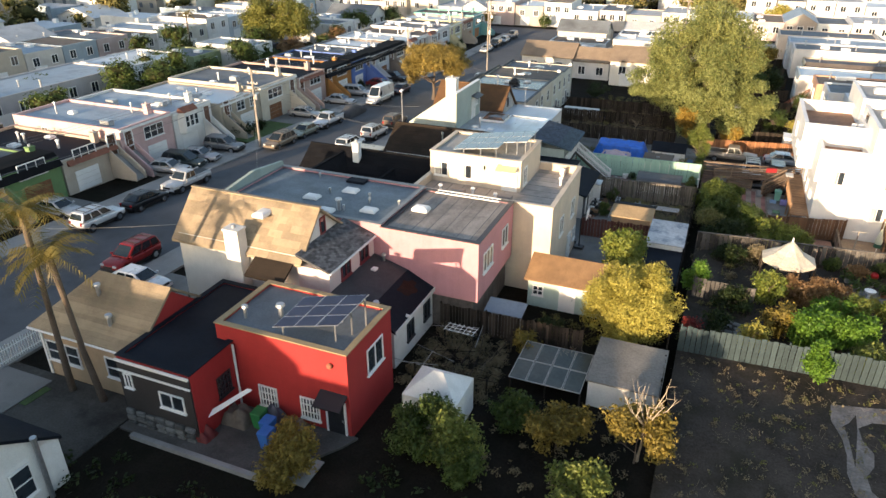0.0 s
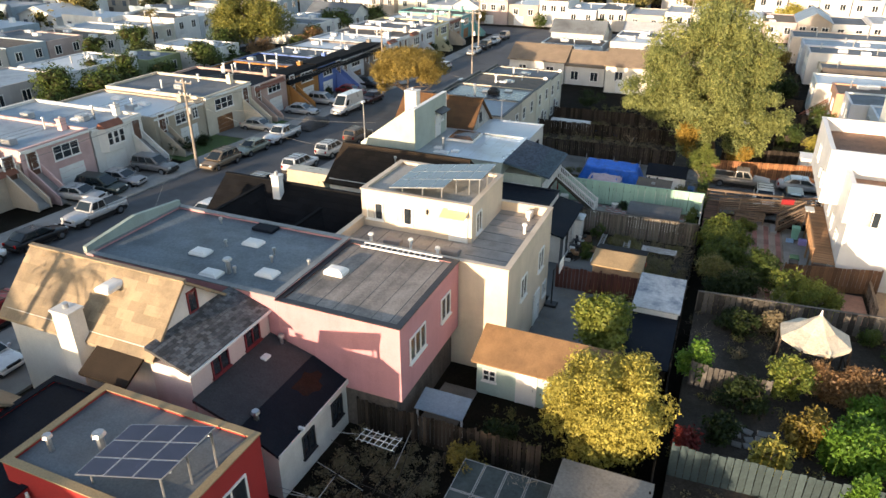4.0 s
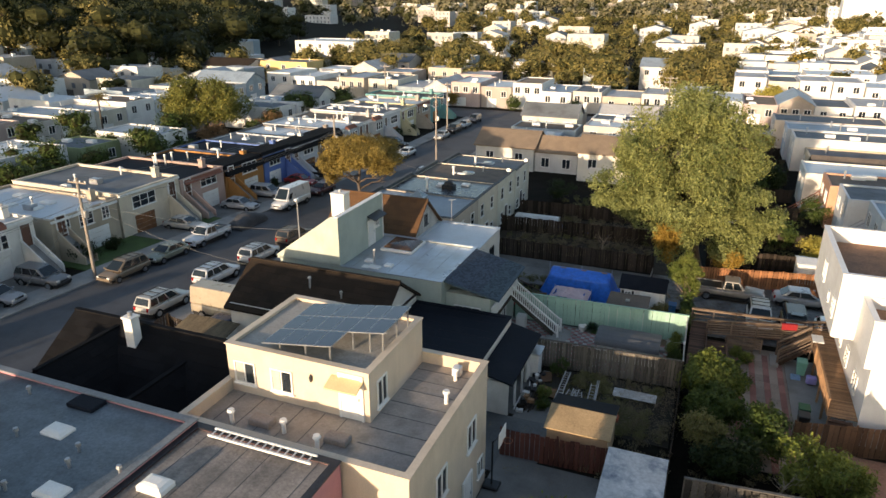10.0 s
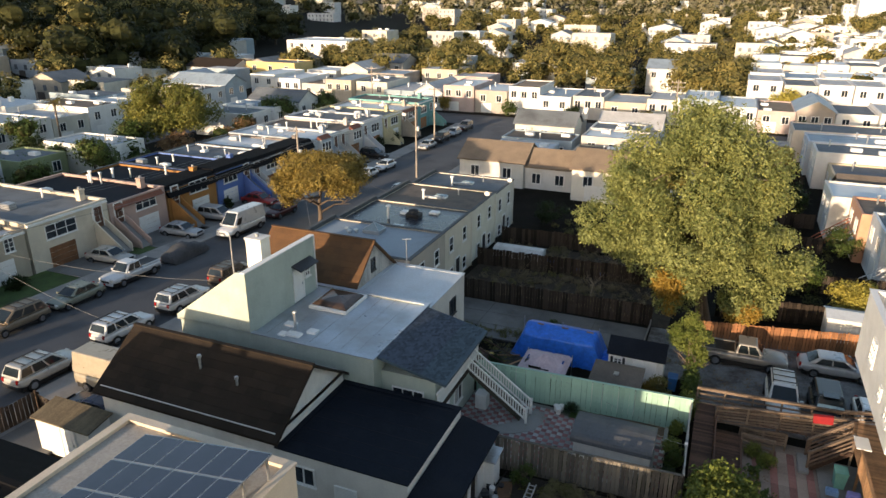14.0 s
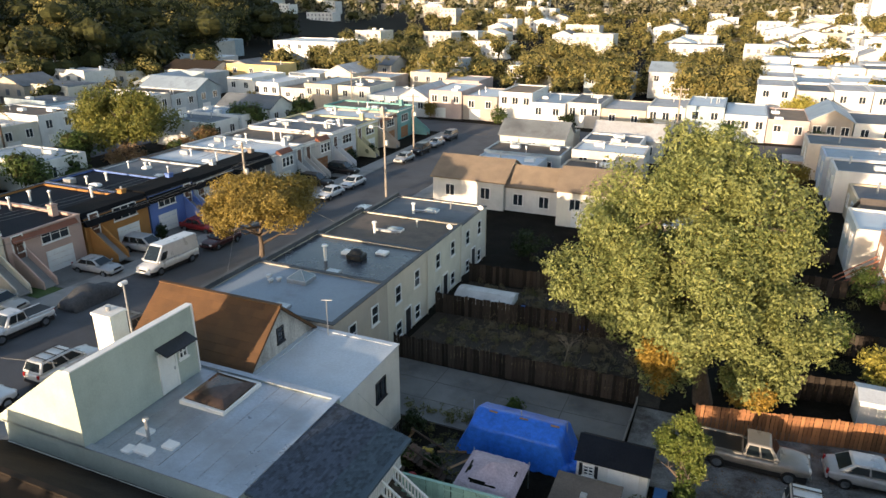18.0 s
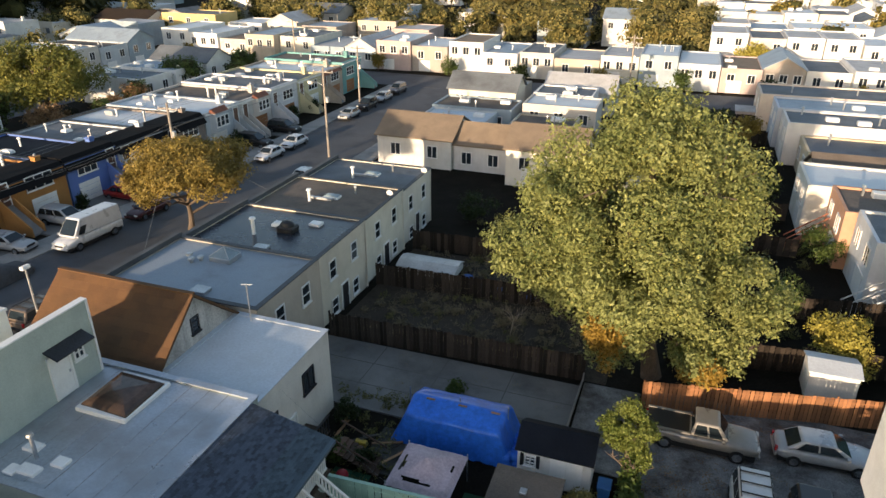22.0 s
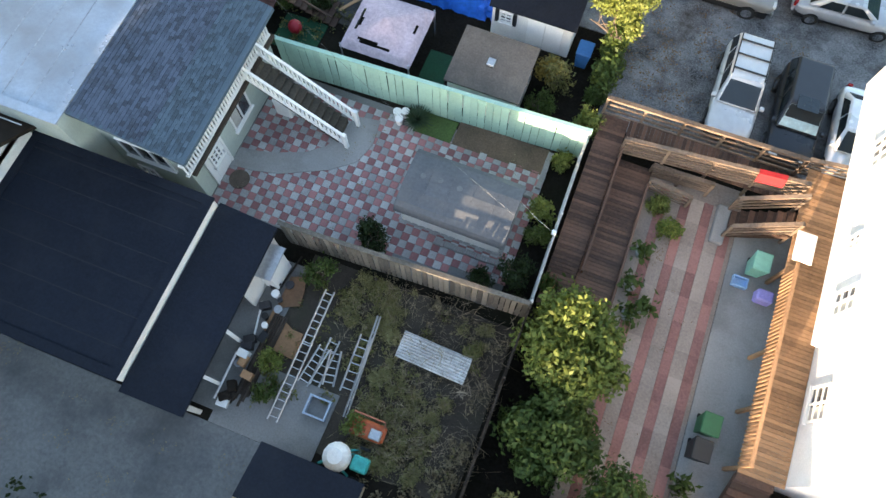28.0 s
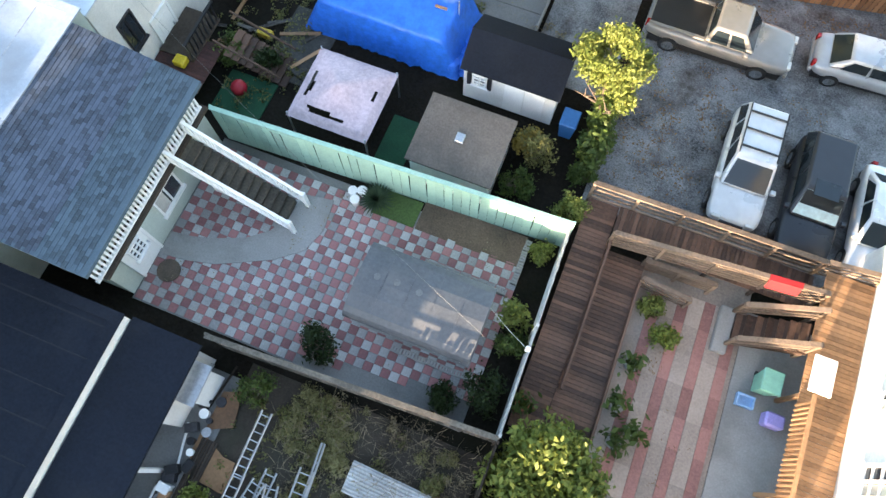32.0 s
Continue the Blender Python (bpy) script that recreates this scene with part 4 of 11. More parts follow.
    # stair down to the patio
    st = part("stair", Mesh().slab([(-12.88, 67.6, 2.4), (-9.75, 67.6, 0.0), (-9.75, 68.56, 0.0), (-12.88, 68.56, 2.4)], 0.18), mat_tread, h, "white-railed wooden stair with dark treads")
    for i in range(12):
        x = -12.75 + i * 0.25
        part("tread", Mesh().bev(x, x + 0.285, 67.6, 68.56, 2.25 - i * 0.19, 2.3 - i * 0.19 + 0.02, 0.01), mat_tread, st)
    for y in (67.48, 68.56):
        rl = part("handrail", Mesh().slab([(-12.95, y, 3.4), (-9.35, y, 0.78), (-9.35, y + 0.1, 0.78), (-12.95, y + 0.1, 3.4)], 0.1).slab([(-12.95, y, 2.75), (-9.35, y, 0.12), (-9.35, y + 0.1, 0.12), (-12.95, y + 0.1, 2.75)], 0.08).box(-9.42, -9.28, y - 0.02, y + 0.12, -0.2, 0.86), TRIM, st)
        for i in range(22):
            x = -12.85 + i * 0.158
            z = 3.3 - (x + 12.95) * 0.727
            part("baluster", Mesh().box(x, x + 0.06, y + 0.02, y + 0.08, z - 0.62, z), TRIM, rl)
    return h


PORCH = []
mat_tread = mat("stair_tread", (0.07, 0.06, 0.045), 0.9, 0.3, 1, 12, 0.4)


def orange_house():
    h = thing("house", (-26, 73.5, -0.4), "white house with a rust-brown gable roof", "house")
    part("wall", Mesh().box(-30.2, -22.3, 70.4, 76.8, -0.6, 4.4), OFFWHITE, h)
    gable_roof(h, -30.2, -22.3, 70.4, 76.8, 4.4, 7.2, mat("rust_shingle", (0.10, 0.05, 0.021), 0.9, 0.2, 0.7, 25, 0.5, island=0.3), "x", 0.25, wall=mat("peeling_white_wall", (0.46, 0.44, 0.41), 0.85, 0.3, 0.6, 10, 0.3, streak=0.9, stain=(0.13, 0.12, 0.11), amount=0.9, stain_size=0.6))
    window(h, "x", -22.3, 1, 73.6, 5.0, 0.6, 0.9, DARKMETAL, 0, 2)
    flat_block(h, -22.29, -16.75, 70.4, 76.85, -0.6, 4.35, OFFWHITE, SILVERW, 0.0, SILVERW)
    window(h, "x", -16.75, 1, 74.6, 2.2, 1.1, 1.2, DARKMETAL, 1)
    window(h, "x", -16.75, 1, 71.4, 1.6, 0.8, 1.4, DARKMETAL, 1)
    door(h, "x", -16.75, 1, 72.7, -0.3, 0.9, 2.0)
    window(h, "x", -30.2, -1, 73.6, 1.6, 2.0, 1.4, None, 1)
    dk = part("back_landing", Mesh().box(-16.7, -15.3, 71.9, 73.9, 0.5, 0.62), WOOD, h)
    for i in range(9):
        part("baluster", Mesh().box(-15.38, -15.32, 71.95 + i * 0.23, 72.0 + i * 0.23, 0.62, 1.45), BLACK, dk)
    part("rail", Mesh().box(-15.4, -15.3, 71.9, 73.95, 1.45, 1.52), BLACK, dk)
    part("mast", Mesh().tube([(-21.0, 76.3, 4.3), (-21.0, 76.3, 6.6)], 0.03, 6).tube([(-21.3, 76.3, 6.5), (-20.6, 76.3, 6.62)], 0.03, 6), METAL, h)
    return h


def row_house(y0, y1, top, xe, roof, wall, rear, style):
    h = thing("house", (-26, (y0 + y1) / 2, ground(y0)), "flat-roofed row house with a plain rear wall", "house", "row houses beside the yards")
    zg, zr = ground(y1) - 0.4, top - 0.1
    flat_block(h, -31.6, xe, y0 + 0.01, y1 - 0.01, zg, top, wall, roof, 0.1, ROOFEDGE)
    if style == "clapboard":
        for k in range(int((top - zg - 0.6) / 0.17)):
            z = top - 0.2 - k * 0.17
            part("clapboard", Mesh().prism([(xe, y0 + 0.1, z), (xe + 0.035, y0 + 0.1, z), (xe + 0.008, y0 + 0.1, z + 0.165), (xe, y0 + 0.1, z + 0.165)], (0, y1 - y0 - 0.2, 0)), wall, h)
    for u in (0.3, 0.72):
        yy = y0 + (y1 - y0) * u
        window(h, "x", xe + (0.03 if style == "clapboard" else 0), 1, yy, top - 2.2, 0.95, 1.35, None, 0, 1)
        if rear:
            window(h, "x", xe, 1, yy, top - 4.9, 0.95, 1.2, None, 0, 1)
    if rear:
        door(h, "x", xe, 1, y0 + (y1 - y0) * 0.5, zg + 0.4, 0.9, 2.0, DARKMETAL)
        part("downpipe", Mesh().tube([(xe + 0.06, y1 - 0.25, zg + 0.2), (xe + 0.06, y1 - 0.25, top - 0.2)], 0.045, 7), wall, h)
    if style == "clapboard":
        # glazed roof lantern, low vents and a flat hatch
        x, y = -26.7, y0 + 5.0
        la = part("roof_lantern", Mesh().bev(x - 0.75, x + 0.75, y - 0.65, y + 0.65, zr - 0.02, zr + 0.3, 0.03), METAL, h, "glazed pyramid roof light on a metal kerb")
        apex = (x, y, zr + 0.85)
        for p, q in (((-0.72, -0.62), (0.72, -0.62)), ((0.72, -0.62), (0.72, 0.62)), ((0.72, 0.62), (-0.72, 0.62)), ((-0.72, 0.62), (-0.72, -0.62))):
            part("pane", Mesh().slab([(x + p[0], y + p[1], zr + 0.31), (x + q[0], y + q[1], zr + 0.31), apex], 0.02), PALEGLASS, la)
            part("glazing_bar", Mesh().tube([(x + p[0], y + p[1], zr + 0.33), apex], 0.025, 5), METAL, la)
        for dx, dy in ((-2.2, -0.6), (-1.7, -1.1), (-1.3, -0.7)):
            pipe(h, x + dx, y + dy, zr, 0.16, 0.12)
        part("roof_hatch", Mesh().bev(-25.9, -24.9, y0 + 0.5, y0 + 1.3, zr - 0.02, zr + 0.22, 0.04), METAL, h, "low grey roof hatch")
    elif style == "wet":
        hd = part("vent_hood", Mesh().bev(-26.4, -25.1, y0 + 3.4, y0 + 4.4, zr - 0.02, zr + 0.45, 0.08), BLACK, h, "black metal vent hood")
        part("cowl", Mesh().dome((-25.75, y0 + 3.9, zr + 0.44), 0.55, 0.42, 0.4, 12, 4), BLACK, hd)
        pipe(h, -27.7, y0 + 2.7, zr, 1.1, 0.13, True, TRIM)
        skylight(h, -26.9, y0 + 4.6, zr, 0.9, 0.7, 0.3)
        part("roof_hatch", Mesh().bev(-26.4, -25.4, y0 + 0.5, y0 + 1.2, zr - 0.02, zr + 0.2, 0.04), METAL, h, "low grey roof hatch")
        part("roof_hatch", Mesh().bev(-24.9, -24.0, y0 + 5.2, y0 + 5.9, zr - 0.02, zr + 0.2, 0.04), TRIM, h)
    else:
        pipe(h, -27.6, y0 + 2.6, zr, 0.9, 0.12, True, TRIM)
        pipe(h, -25.0, y0 + 5.4, zr, 0.5, 0.08)
        skylight(h, -26.3, y0 + 3.9, zr, 1.3, 0.8, 0.3, PALEGLASS)
        part("duct", Mesh().bev(-28.0, -25.9, y0 + 3.2, y0 + 3.4, zr - 0.02, zr + 0.2, 0.03), METAL, h)
        part("dish", Mesh().dome((-21.9, y0 + 5.2, zr + 0.5), 0.28, 0.1, 0.28, 10, 3, -0.6), TRIM, h, "small white satellite dish")
        part("dish_post", Mesh().tube([(-21.9, y0 + 5.25, zr), (-21.9, y0 + 5.2, zr + 0.5)], 0.03, 5), METAL, h)
    part("front_parapet", Mesh().box(-31.75, -31.4, y0, y1, top - 0.3, top + 0.3), ROOFEDGE, h)
    garage(h, "x", -31.6, -1, y0 + 2.2, ground(y0) + 0.1)
    window(h, "x", -31.6, -1, y0 + 3.6, top - 2.3, 2.4, 1.4, None, 2)
    return h


ROOFEDGE = mat("lead_grey_edge", (0.085, 0.09, 0.095), 0.7, 0.25, 0.6, 10, 0.3, spec=0.2)
PALEGLASS = mat("rooflight_glass", (0.22, 0.27, 0.29), 0.15, 0.15, 1.0, 6, 0.1)
white_cottage()
palm_house()
red_house()
tan_house()
pink_house()
beige_house()
black_gable_house()
brown_gable_house()
mint_house()
orange_house()
row_house(77.0, 83.8, 4.6, -21.1, mat("pale_blue_roofing", (0.25, 0.29, 0.33), 0.6, 0.15, 0.3, 10, 0.3, stain=(0.16, 0.17, 0.18), amount=0.6), paint(0.42, 0.37, 0.31), False, "clapboard")
row_house(83.85, 91.3, 4.25, -21.5, mat("wet_tar_roofing", (0.028, 0.034, 0.045), 0.28, 0.3, 0.3, 10, 0.3, streak=0.6, way=(0.2, 2.4, 1.0), spec=0.5), paint(0.64, 0.58, 0.48), True, "wet")
row_house(91.35, 98.8, 4.0, -21.7, TARBROWN, paint(0.66, 0.62, 0.52), True, "brown")
row_house(98.85, 106.0, 3.5, -22.0, TARGREY, paint(0.64, 0.60, 0.52), True, "plain")
solar_array("solar_array", "blue solar panels on a tilted metal rack", (-18.35, 22.75, 6.7), (3.4, 0.55, 0.6), (0.6, 2.1, 0.7), 3, 3, 6.23, ((0.1, 0.1), (0.9, 0.1), (0.1, 0.95), (0.5, 0.95), (0.95, 0.95), (0.95, 0.5)))
solar_array("solar_array", "dark solar panels raised over the penthouse roof", (-17.6, 44.78, 9.15), (5.2, 0, 0.75), (0, 4.25, 0.02), 6, 3, 8.83, ((0.15, 0.05), (0.4, 0.05), (0.63, 0.05), (0.7, 0.36), (0.85, 0.38), (0.97, 0.38), (0.97, 0.7), (0.97, 0.97), (0.05, 0.95), (0.5, 0.95)), 4)


# ---- the white building beside the deck ----
def white_building():
    h = thing("apartment_building", (14, 62, 0.2), "tall white stucco apartment building with roof decks", "apartment building")
    W = paint(0.78, 0.77, 0.75, 0.15)
    PALEROOF = mat("pale_roofing", (0.36, 0.35, 0.33), 0.8, 0.2, 0.3, 10, 0.3, stain=(0.22, 0.21, 0.2), amount=0.7)
    DECK = mat("brown_roof_deck", (0.22, 0.12, 0.075), 0.8, 0.3, 0.8, 8, 0.3, streak=0.4)
    part("lower_wall", Mesh().box(8.65, 24, 61.0, 73.6, -0.8, 4.7), W, h)
    flat_block(h, 7.1, 11.94, 64.5, 73.7, 4.702, 8.55, W, DECK, 0.95, W)
    flat_block(h, 8.3, 11.94, 61.0, 64.49, 4.702, 7.45, W, DECK, 0.6, W)
    flat_block(h, 11.95, 28, 61.0, 69.4, 4.702, 9.5, W, PALEROOF, 0.3, W)
    flat_block(h, 11.7, 28, 69.41, 77.2, -0.8, 9.95, W, PALEROOF, 0.3, W)
    part("overhang_floor", Mesh().box(7.2, 8.63, 64.6, 73.6, 4.6, 4.699), W, h)
    part("deck_divider", Mesh().box(8.9, 11.9, 64.6, 64.85, 7.5, 8.35), W, h)
    part("terrace_door", Mesh().box(11.88, 11.94, 66.3, 67.3, 7.52, 9.3), GLASS, h)
    for k in range(2):
        part("deck_chair", Mesh().slab([(10.6 + k * 0.5, 65.4, 7.95), (11.0 + k * 0.5, 65.4, 7.95), (11.2 + k * 0.5, 66.3, 8.5), (10.8 + k * 0.5, 66.3, 8.5)], 0.06), TRIM, h, "pale folding chair frame")
    window(h, "x", 7.1, -1, 70.1, 6.1, 1.0, 1.25, None, 2, 2, True)
    window(h, "x", 7.1, -1, 67.3, 5.8, 0.5, 0.6, None, 1, 1, True)
    window(h, "x", 7.1, -1, 65.45, 5.65, 0.8, 1.1, None, 1, 2, True)
    for y, z, w in ((63.6, 2.0, 1.2), (66.75, 2.0, 0.9), (69.2, 2.1, 0.7)):
        window(h, "x", 8.65, -1, y, z, w, 1.1, None, 1, 2, True)
    for x, z in ((10.0, 4.6), (13.6, 4.6), (13.4, 1.9)):
        window(h, "y", 61.0, -1, x, z, 1.0, 1.2, None, 1, 0, True)
    for x, y, z in ((13.6, 66.8, 9.2), (16.4, 64.6, 9.2), (19.4, 64.4, 9.2), (13.8, 74.0, 9.65), (14.6, 71.6, 9.65), (18.6, 71.4, 9.65)):
        skylight(h, x, y, z, 1.4, 1.0, 0.5)
    for x, y, z in ((15.6, 63.4, 9.2), (18.2, 66.0, 9.2), (17.2, 73.2, 9.65), (20.6, 72.6, 9.65), (21.4, 75.0, 9.65)):
        pipe(h, x, y, z, 1.1, 0.12, True, TRIM)
    part("duct", Mesh().bev(20.2, 24.5, 73.4, 74.4, 9.65, 10.7, 0.06), TRIM, h)
    # south wing beside the gazebo garden
    g = thing("apartment_building", (18, 54, 0.3), "white stucco apartment building with back steps", "apartment building")
    flat_block(g, 15.45, 29, 56.3, 60.99, -0.6, 7.2, W, PALEROOF, 0.35, W)
    flat_block(g, 15.4, 28, 47.6, 56.29, -0.4, 6.6, W, BLUEROOF, 0.35, W)
    flat_block(g, 17.0, 28, 40.0, 47.59, 0.0, 5.7, W, PALEROOF, 0.35, W)
    for y, z in ((58.6, 4.2), (54.6, 3.9), (52.6, 3.9), (57.6, 1.3), (49.0, 3.6), (51.0, 3.8), (59.6, 1.6)):
        window(g, "x", 15.45 if y > 56.3 else 15.4, -1, y, z, 0.9, 1.4, None, 1, 0, True)
    for y, z in ((43, 3.4), (46.4, 3.4), (45, 1.9)):
        window(g, "x", 17.0, -1, y, z, 1.1, 1.3, None, 1, 0, True)
    for x, y in ((16.2, 57.6), (16.0, 55.6), (18.2, 53.0)):
        part("roof_box", Mesh().bev(x - 0.5, x + 0.5, y - 0.45, y + 0.45, 6.2, 7.5, 0.06), METAL, g)
    s = part("back_steps", Mesh().box(14.1, 15.4, 60.0, 60.95, -0.1, 1.35), WOODDECK, g, "brown timber steps with handrails")
    for i in range(6):
        part("step", Mesh().box(14.1, 15.4, 58.5 + i * 0.26, 58.8 + i * 0.26, ground(59) + 0.02, ground(59) + 0.2 + i * 0.2), WOODDECK, s)
    for x in (14.1, 15.34):
        part("handrail", Mesh().tube([(x, 58.5, 1.1), (x, 60.0, 2.3), (x, 60.9, 2.3)], 0.05, 6), WOODNEW, s)
        for y, z in ((58.5, 0.1), (60.0, 0.1), (60.9, 0.1)):
            part("newel", Mesh().box(x - 0.05, x + 0.05, y - 0.05, y + 0.05, z, 2.3 if y > 59 else 1.15), WOODNEW, s)
    s = part("back_steps", Mesh().box(14.0, 15.38, 48.7, 50.2, 1.8, 2.85), GREYPAINT, g, "worn pale timber steps")
    for i in range(5):
        part("step", Mesh().box(12.9 + i * 0.22, 13.2 + i * 0.22, 48.7, 50.0, 1.86, 2.03 + i * 0.18), GREYPAINT, s)
    for y in (48.7, 50.1):
        part("handrail", Mesh().tube([(12.95, y, 2.8), (14.0, y, 3.7), (15.3, y, 3.7)], 0.035, 6), GREYPAINT, s)
        for x, z in ((12.95, 2.8), (14.0, 3.7)):
            part("newel", Mesh().box(x - 0.04, x + 0.04, y - 0.04, y + 0.04, 1.86, z), GREYPAINT, s)


SEAMDARK = mat("felt_lap", (0.10, 0.10, 0.10), 0.8, 0.3, 0.6, 10, 0.2)
SEAMBLACK = mat("tar_lap", (0.006, 0.007, 0.010), 0.7, 0.3, 0.6, 10, 0.2, spec=0.3)
SEAMPALE = mat("silver_lap", (0.30, 0.31, 0.32), 0.45, 0.3, 0.8, 8, 0.2)
for ob in list(bpy.data.objects):
    lb = ob.get("label", "")
    if lb.startswith("long pink stucco house"):
        seams(ob, -17.95, -11.98, 34.35, 40.85, 7.25, "y", 0.98, SEAMDARK, 1)
    elif lb.startswith("white house with a brown shingle gable"):
        seams(ob, -18.05, -11.75, 56.65, 62.45, 3.3, "x", 1.0, SEAMBLACK, 3)
    elif lb.startswith("sage-green stucco house"):
        seams(ob, -24.2, -16.75, 63.0, 69.95, 4.89, "y", 1.0, SEAMPALE, 4)
    elif lb.startswith("beige stucco house with roof"):
        seams(ob, -12.2, -9.3, 41.5, 49.85, 6.65, "x", 1.0, SEAMDARK, 5)
        seams(ob, -19.1, -12.3, 41.5, 44.4, 6.65, "y", 1.0, SEAMDARK, 6)
white_building()

# ---- the far side of the street ----
TILE = mat("clay_tile", (0.20, 0.075, 0.045), 0.8, 0.25, 1, 14, 0.5)


def street_house(y0, y1, top, colour, roof, style, label, back=-70.5, flip=False):
    """A narrow house that faces the street: garage below, bay above, steps to the door."""
    zg = ground((y0 + y1) / 2)
    h = thing("house", (-60, (y0 + y1) / 2, zg), label, "house", "houses across the street")
    wall = paint(*colour)
    flat_block(h, back, FRONT_W, y0, y1, zg - 0.6, top, wall, roof, 0.22, wall if style != "mansard" else DARKMETAL)
    w = y1 - y0
    s = -1 if flip else 1
    yc = (y0 + y1) / 2
    gz = zg + 0.1
    garage(h, "x", FRONT_W, 1, yc + s * w * 0.14, gz, min(2.7, w * 0.4), 2.0, None if random.random() < 0.6 else WOODRED)
    fl = gz + 2.35
    if style == "bay":
        bw = w * 0.5
        b0, b1 = yc + s * w * 0.14 - bw / 2, yc + s * w * 0.14 + bw / 2
        bay = part("bay", Mesh().prism([(FRONT_W, b0, fl - 0.1), (FRONT_W + 0.6, b0 + 0.5, fl - 0.1), (FRONT_W + 0.6, b1 - 0.5, fl - 0.1), (FRONT_W, b1, fl - 0.1)], (0, 0, top - fl - 0.1)), wall, h)
        part("bay_roof", Mesh().add([(FRONT_W, b0 - 0.1, top - 0.15), (FRONT_W + 0.7, b0 + 0.45, top - 0.18), (FRONT_W + 0.7, b1 - 0.45, top - 0.18), (FRONT_W, b1 + 0.1, top - 0.15), (FRONT_W, b0 + 0.3, top + 0.35), (FRONT_W, b1 - 0.3, top + 0.35)], [(0, 1, 4), (1, 2, 5, 4), (2, 3, 5), (0, 3, 2, 1), (0, 4, 5, 3)]), TILE, bay)
        n = 3
        for i in range(n):
            window(h, "x", FRONT_W + 0.6, 1, b0 + 0.5 + (b1 - b0 - 1.0) * (i + 0.5) / n, fl + 0.5, (b1 - b0 - 1.2) / n, 1.3, None, 0, 1)
    elif style == "arch":
        for k, u in enumerate((-0.3, 0.0, 0.3)):
            yy = yc + u * w
            ww, hh = (0.9, 1.3) if k != 1 else (1.6, 1.5)
            window(h, "x", FRONT_W, 1, yy, fl + 0.2, ww, hh, None, 1, 2)
            n = 8
            pts = [(FRONT_W - 0.02, yy + ww / 2 * math.cos(math.pi * i / n), fl + 0.2 + hh + ww * 0.42 * math.sin(math.pi * i / n)) for i in range(n + 1)]
            part("fanlight", Mesh().prism(pts, (0.06, 0, 0)), TRIM, h)
    else:
        window(h, "x", FRONT_W, 1, yc + s * w * 0.12, fl + 0.4, w * 0.38, 1.35, None, 2, 1)
        window(h, "x", FRONT_W, 1, yc - s * w * 0.33, fl + 0.45, 0.8, 1.2, None, 0, 1)
    if style == "mansard":
        part("mansard", Mesh().prism([(FRONT_W + 0.45, y0, top - 0.75), (FRONT_W - 0.4, y0, top + 0.45), (FRONT_W - 3.4, y0, top + 0.45), (FRONT_W - 3.4, y0, top - 0.1), (FRONT_W, y0, top - 0.75)], (0, w, 0)), SHINGLEBLK, h, "black shingled false roof over the front")
    elif style == "tile":
        part("eave_tiles", Mesh().prism([(FRONT_W + 0.4, y0 + 0.5, top - 0.55), (FRONT_W, y0 + 0.5, top - 0.1), (FRONT_W, y0 + 0.5, top - 0.6)], (0, w - 1.0, 0)), TILE, h, "row of clay tiles along the front")
    else:
        part("cornice", Mesh().box(FRONT_W, FRONT_W + 0.18, y0 + 0.02, y1 - 0.02, top - 0.3, top - 0.1), TRIM, h)
    # outside stair to the upper door
    ye = yc - s * w * 0.36
    a, b = ye - 0.55, ye + 0.55
    st = part("front_stair", Mesh().prism([(FRONT_W + 0.02, a, gz), (FRONT_W + 3.0, a, gz), (FRONT_W + 3.0, a, gz + 0.15), (FRONT_W + 0.02, a, fl - 0.1)], (0, b - a, 0)), CONCRETE, h, "concrete stair with solid side walls")
    for yy in (a - 0.12, b):
        part("stair_wall", Mesh().prism([(FRONT_W + 0.02, yy, gz), (FRONT_W + 3.1, yy, gz), (FRONT_W + 3.1, yy, gz + 0.8), (FRONT_W + 0.02, yy, fl + 0.75)], (0, 0.12, 0)), wall, st)
    door(h, "x", FRONT_W, 1, ye, fl - 0.1, 0.9, 2.0, mat_door)
    zr = top - 0.22
    rng = random.Random(int(y0 * 10))
    for i in range(rng.randint(4, 7)):
        x, y = rng.uniform(back + 2, FRONT_W - 3), rng.uniform(y0 + 0.8, y1 - 0.8)
        k = rng.random()
        if k < 0.5:
            pipe(h, x, y, zr, rng.uniform(0.5, 1.3), rng.uniform(0.07, 0.13), True, rng.choice((METAL, TRIM)))
        elif k < 0.8:
            skylight(h, x, y, zr, rng.uniform(0.8, 1.6), rng.uniform(0.6, 1.1), 0.35)
        else:
            part("roof_box", Mesh().bev(x - 0.6, x + 0.6, y - 0.4, y + 0.4, zr, zr + 0.6, 0.05), METAL, h)
    chimney(h, FRONT_W - 2.5, y1 - 0.7, top - 0.5, top + 0.9, 0.6, 0.6, wall)
    for yy, nn in ((yc - w * 0.25, 1), (yc + w * 0.25, 1)):
        window(h, "x", back, -1, yy, fl + 0.3, 1.2, 1.2)
    window(h, "y", y0, -1, back + 4.5, fl + 0.5, 0.9, 1.0)
    return h


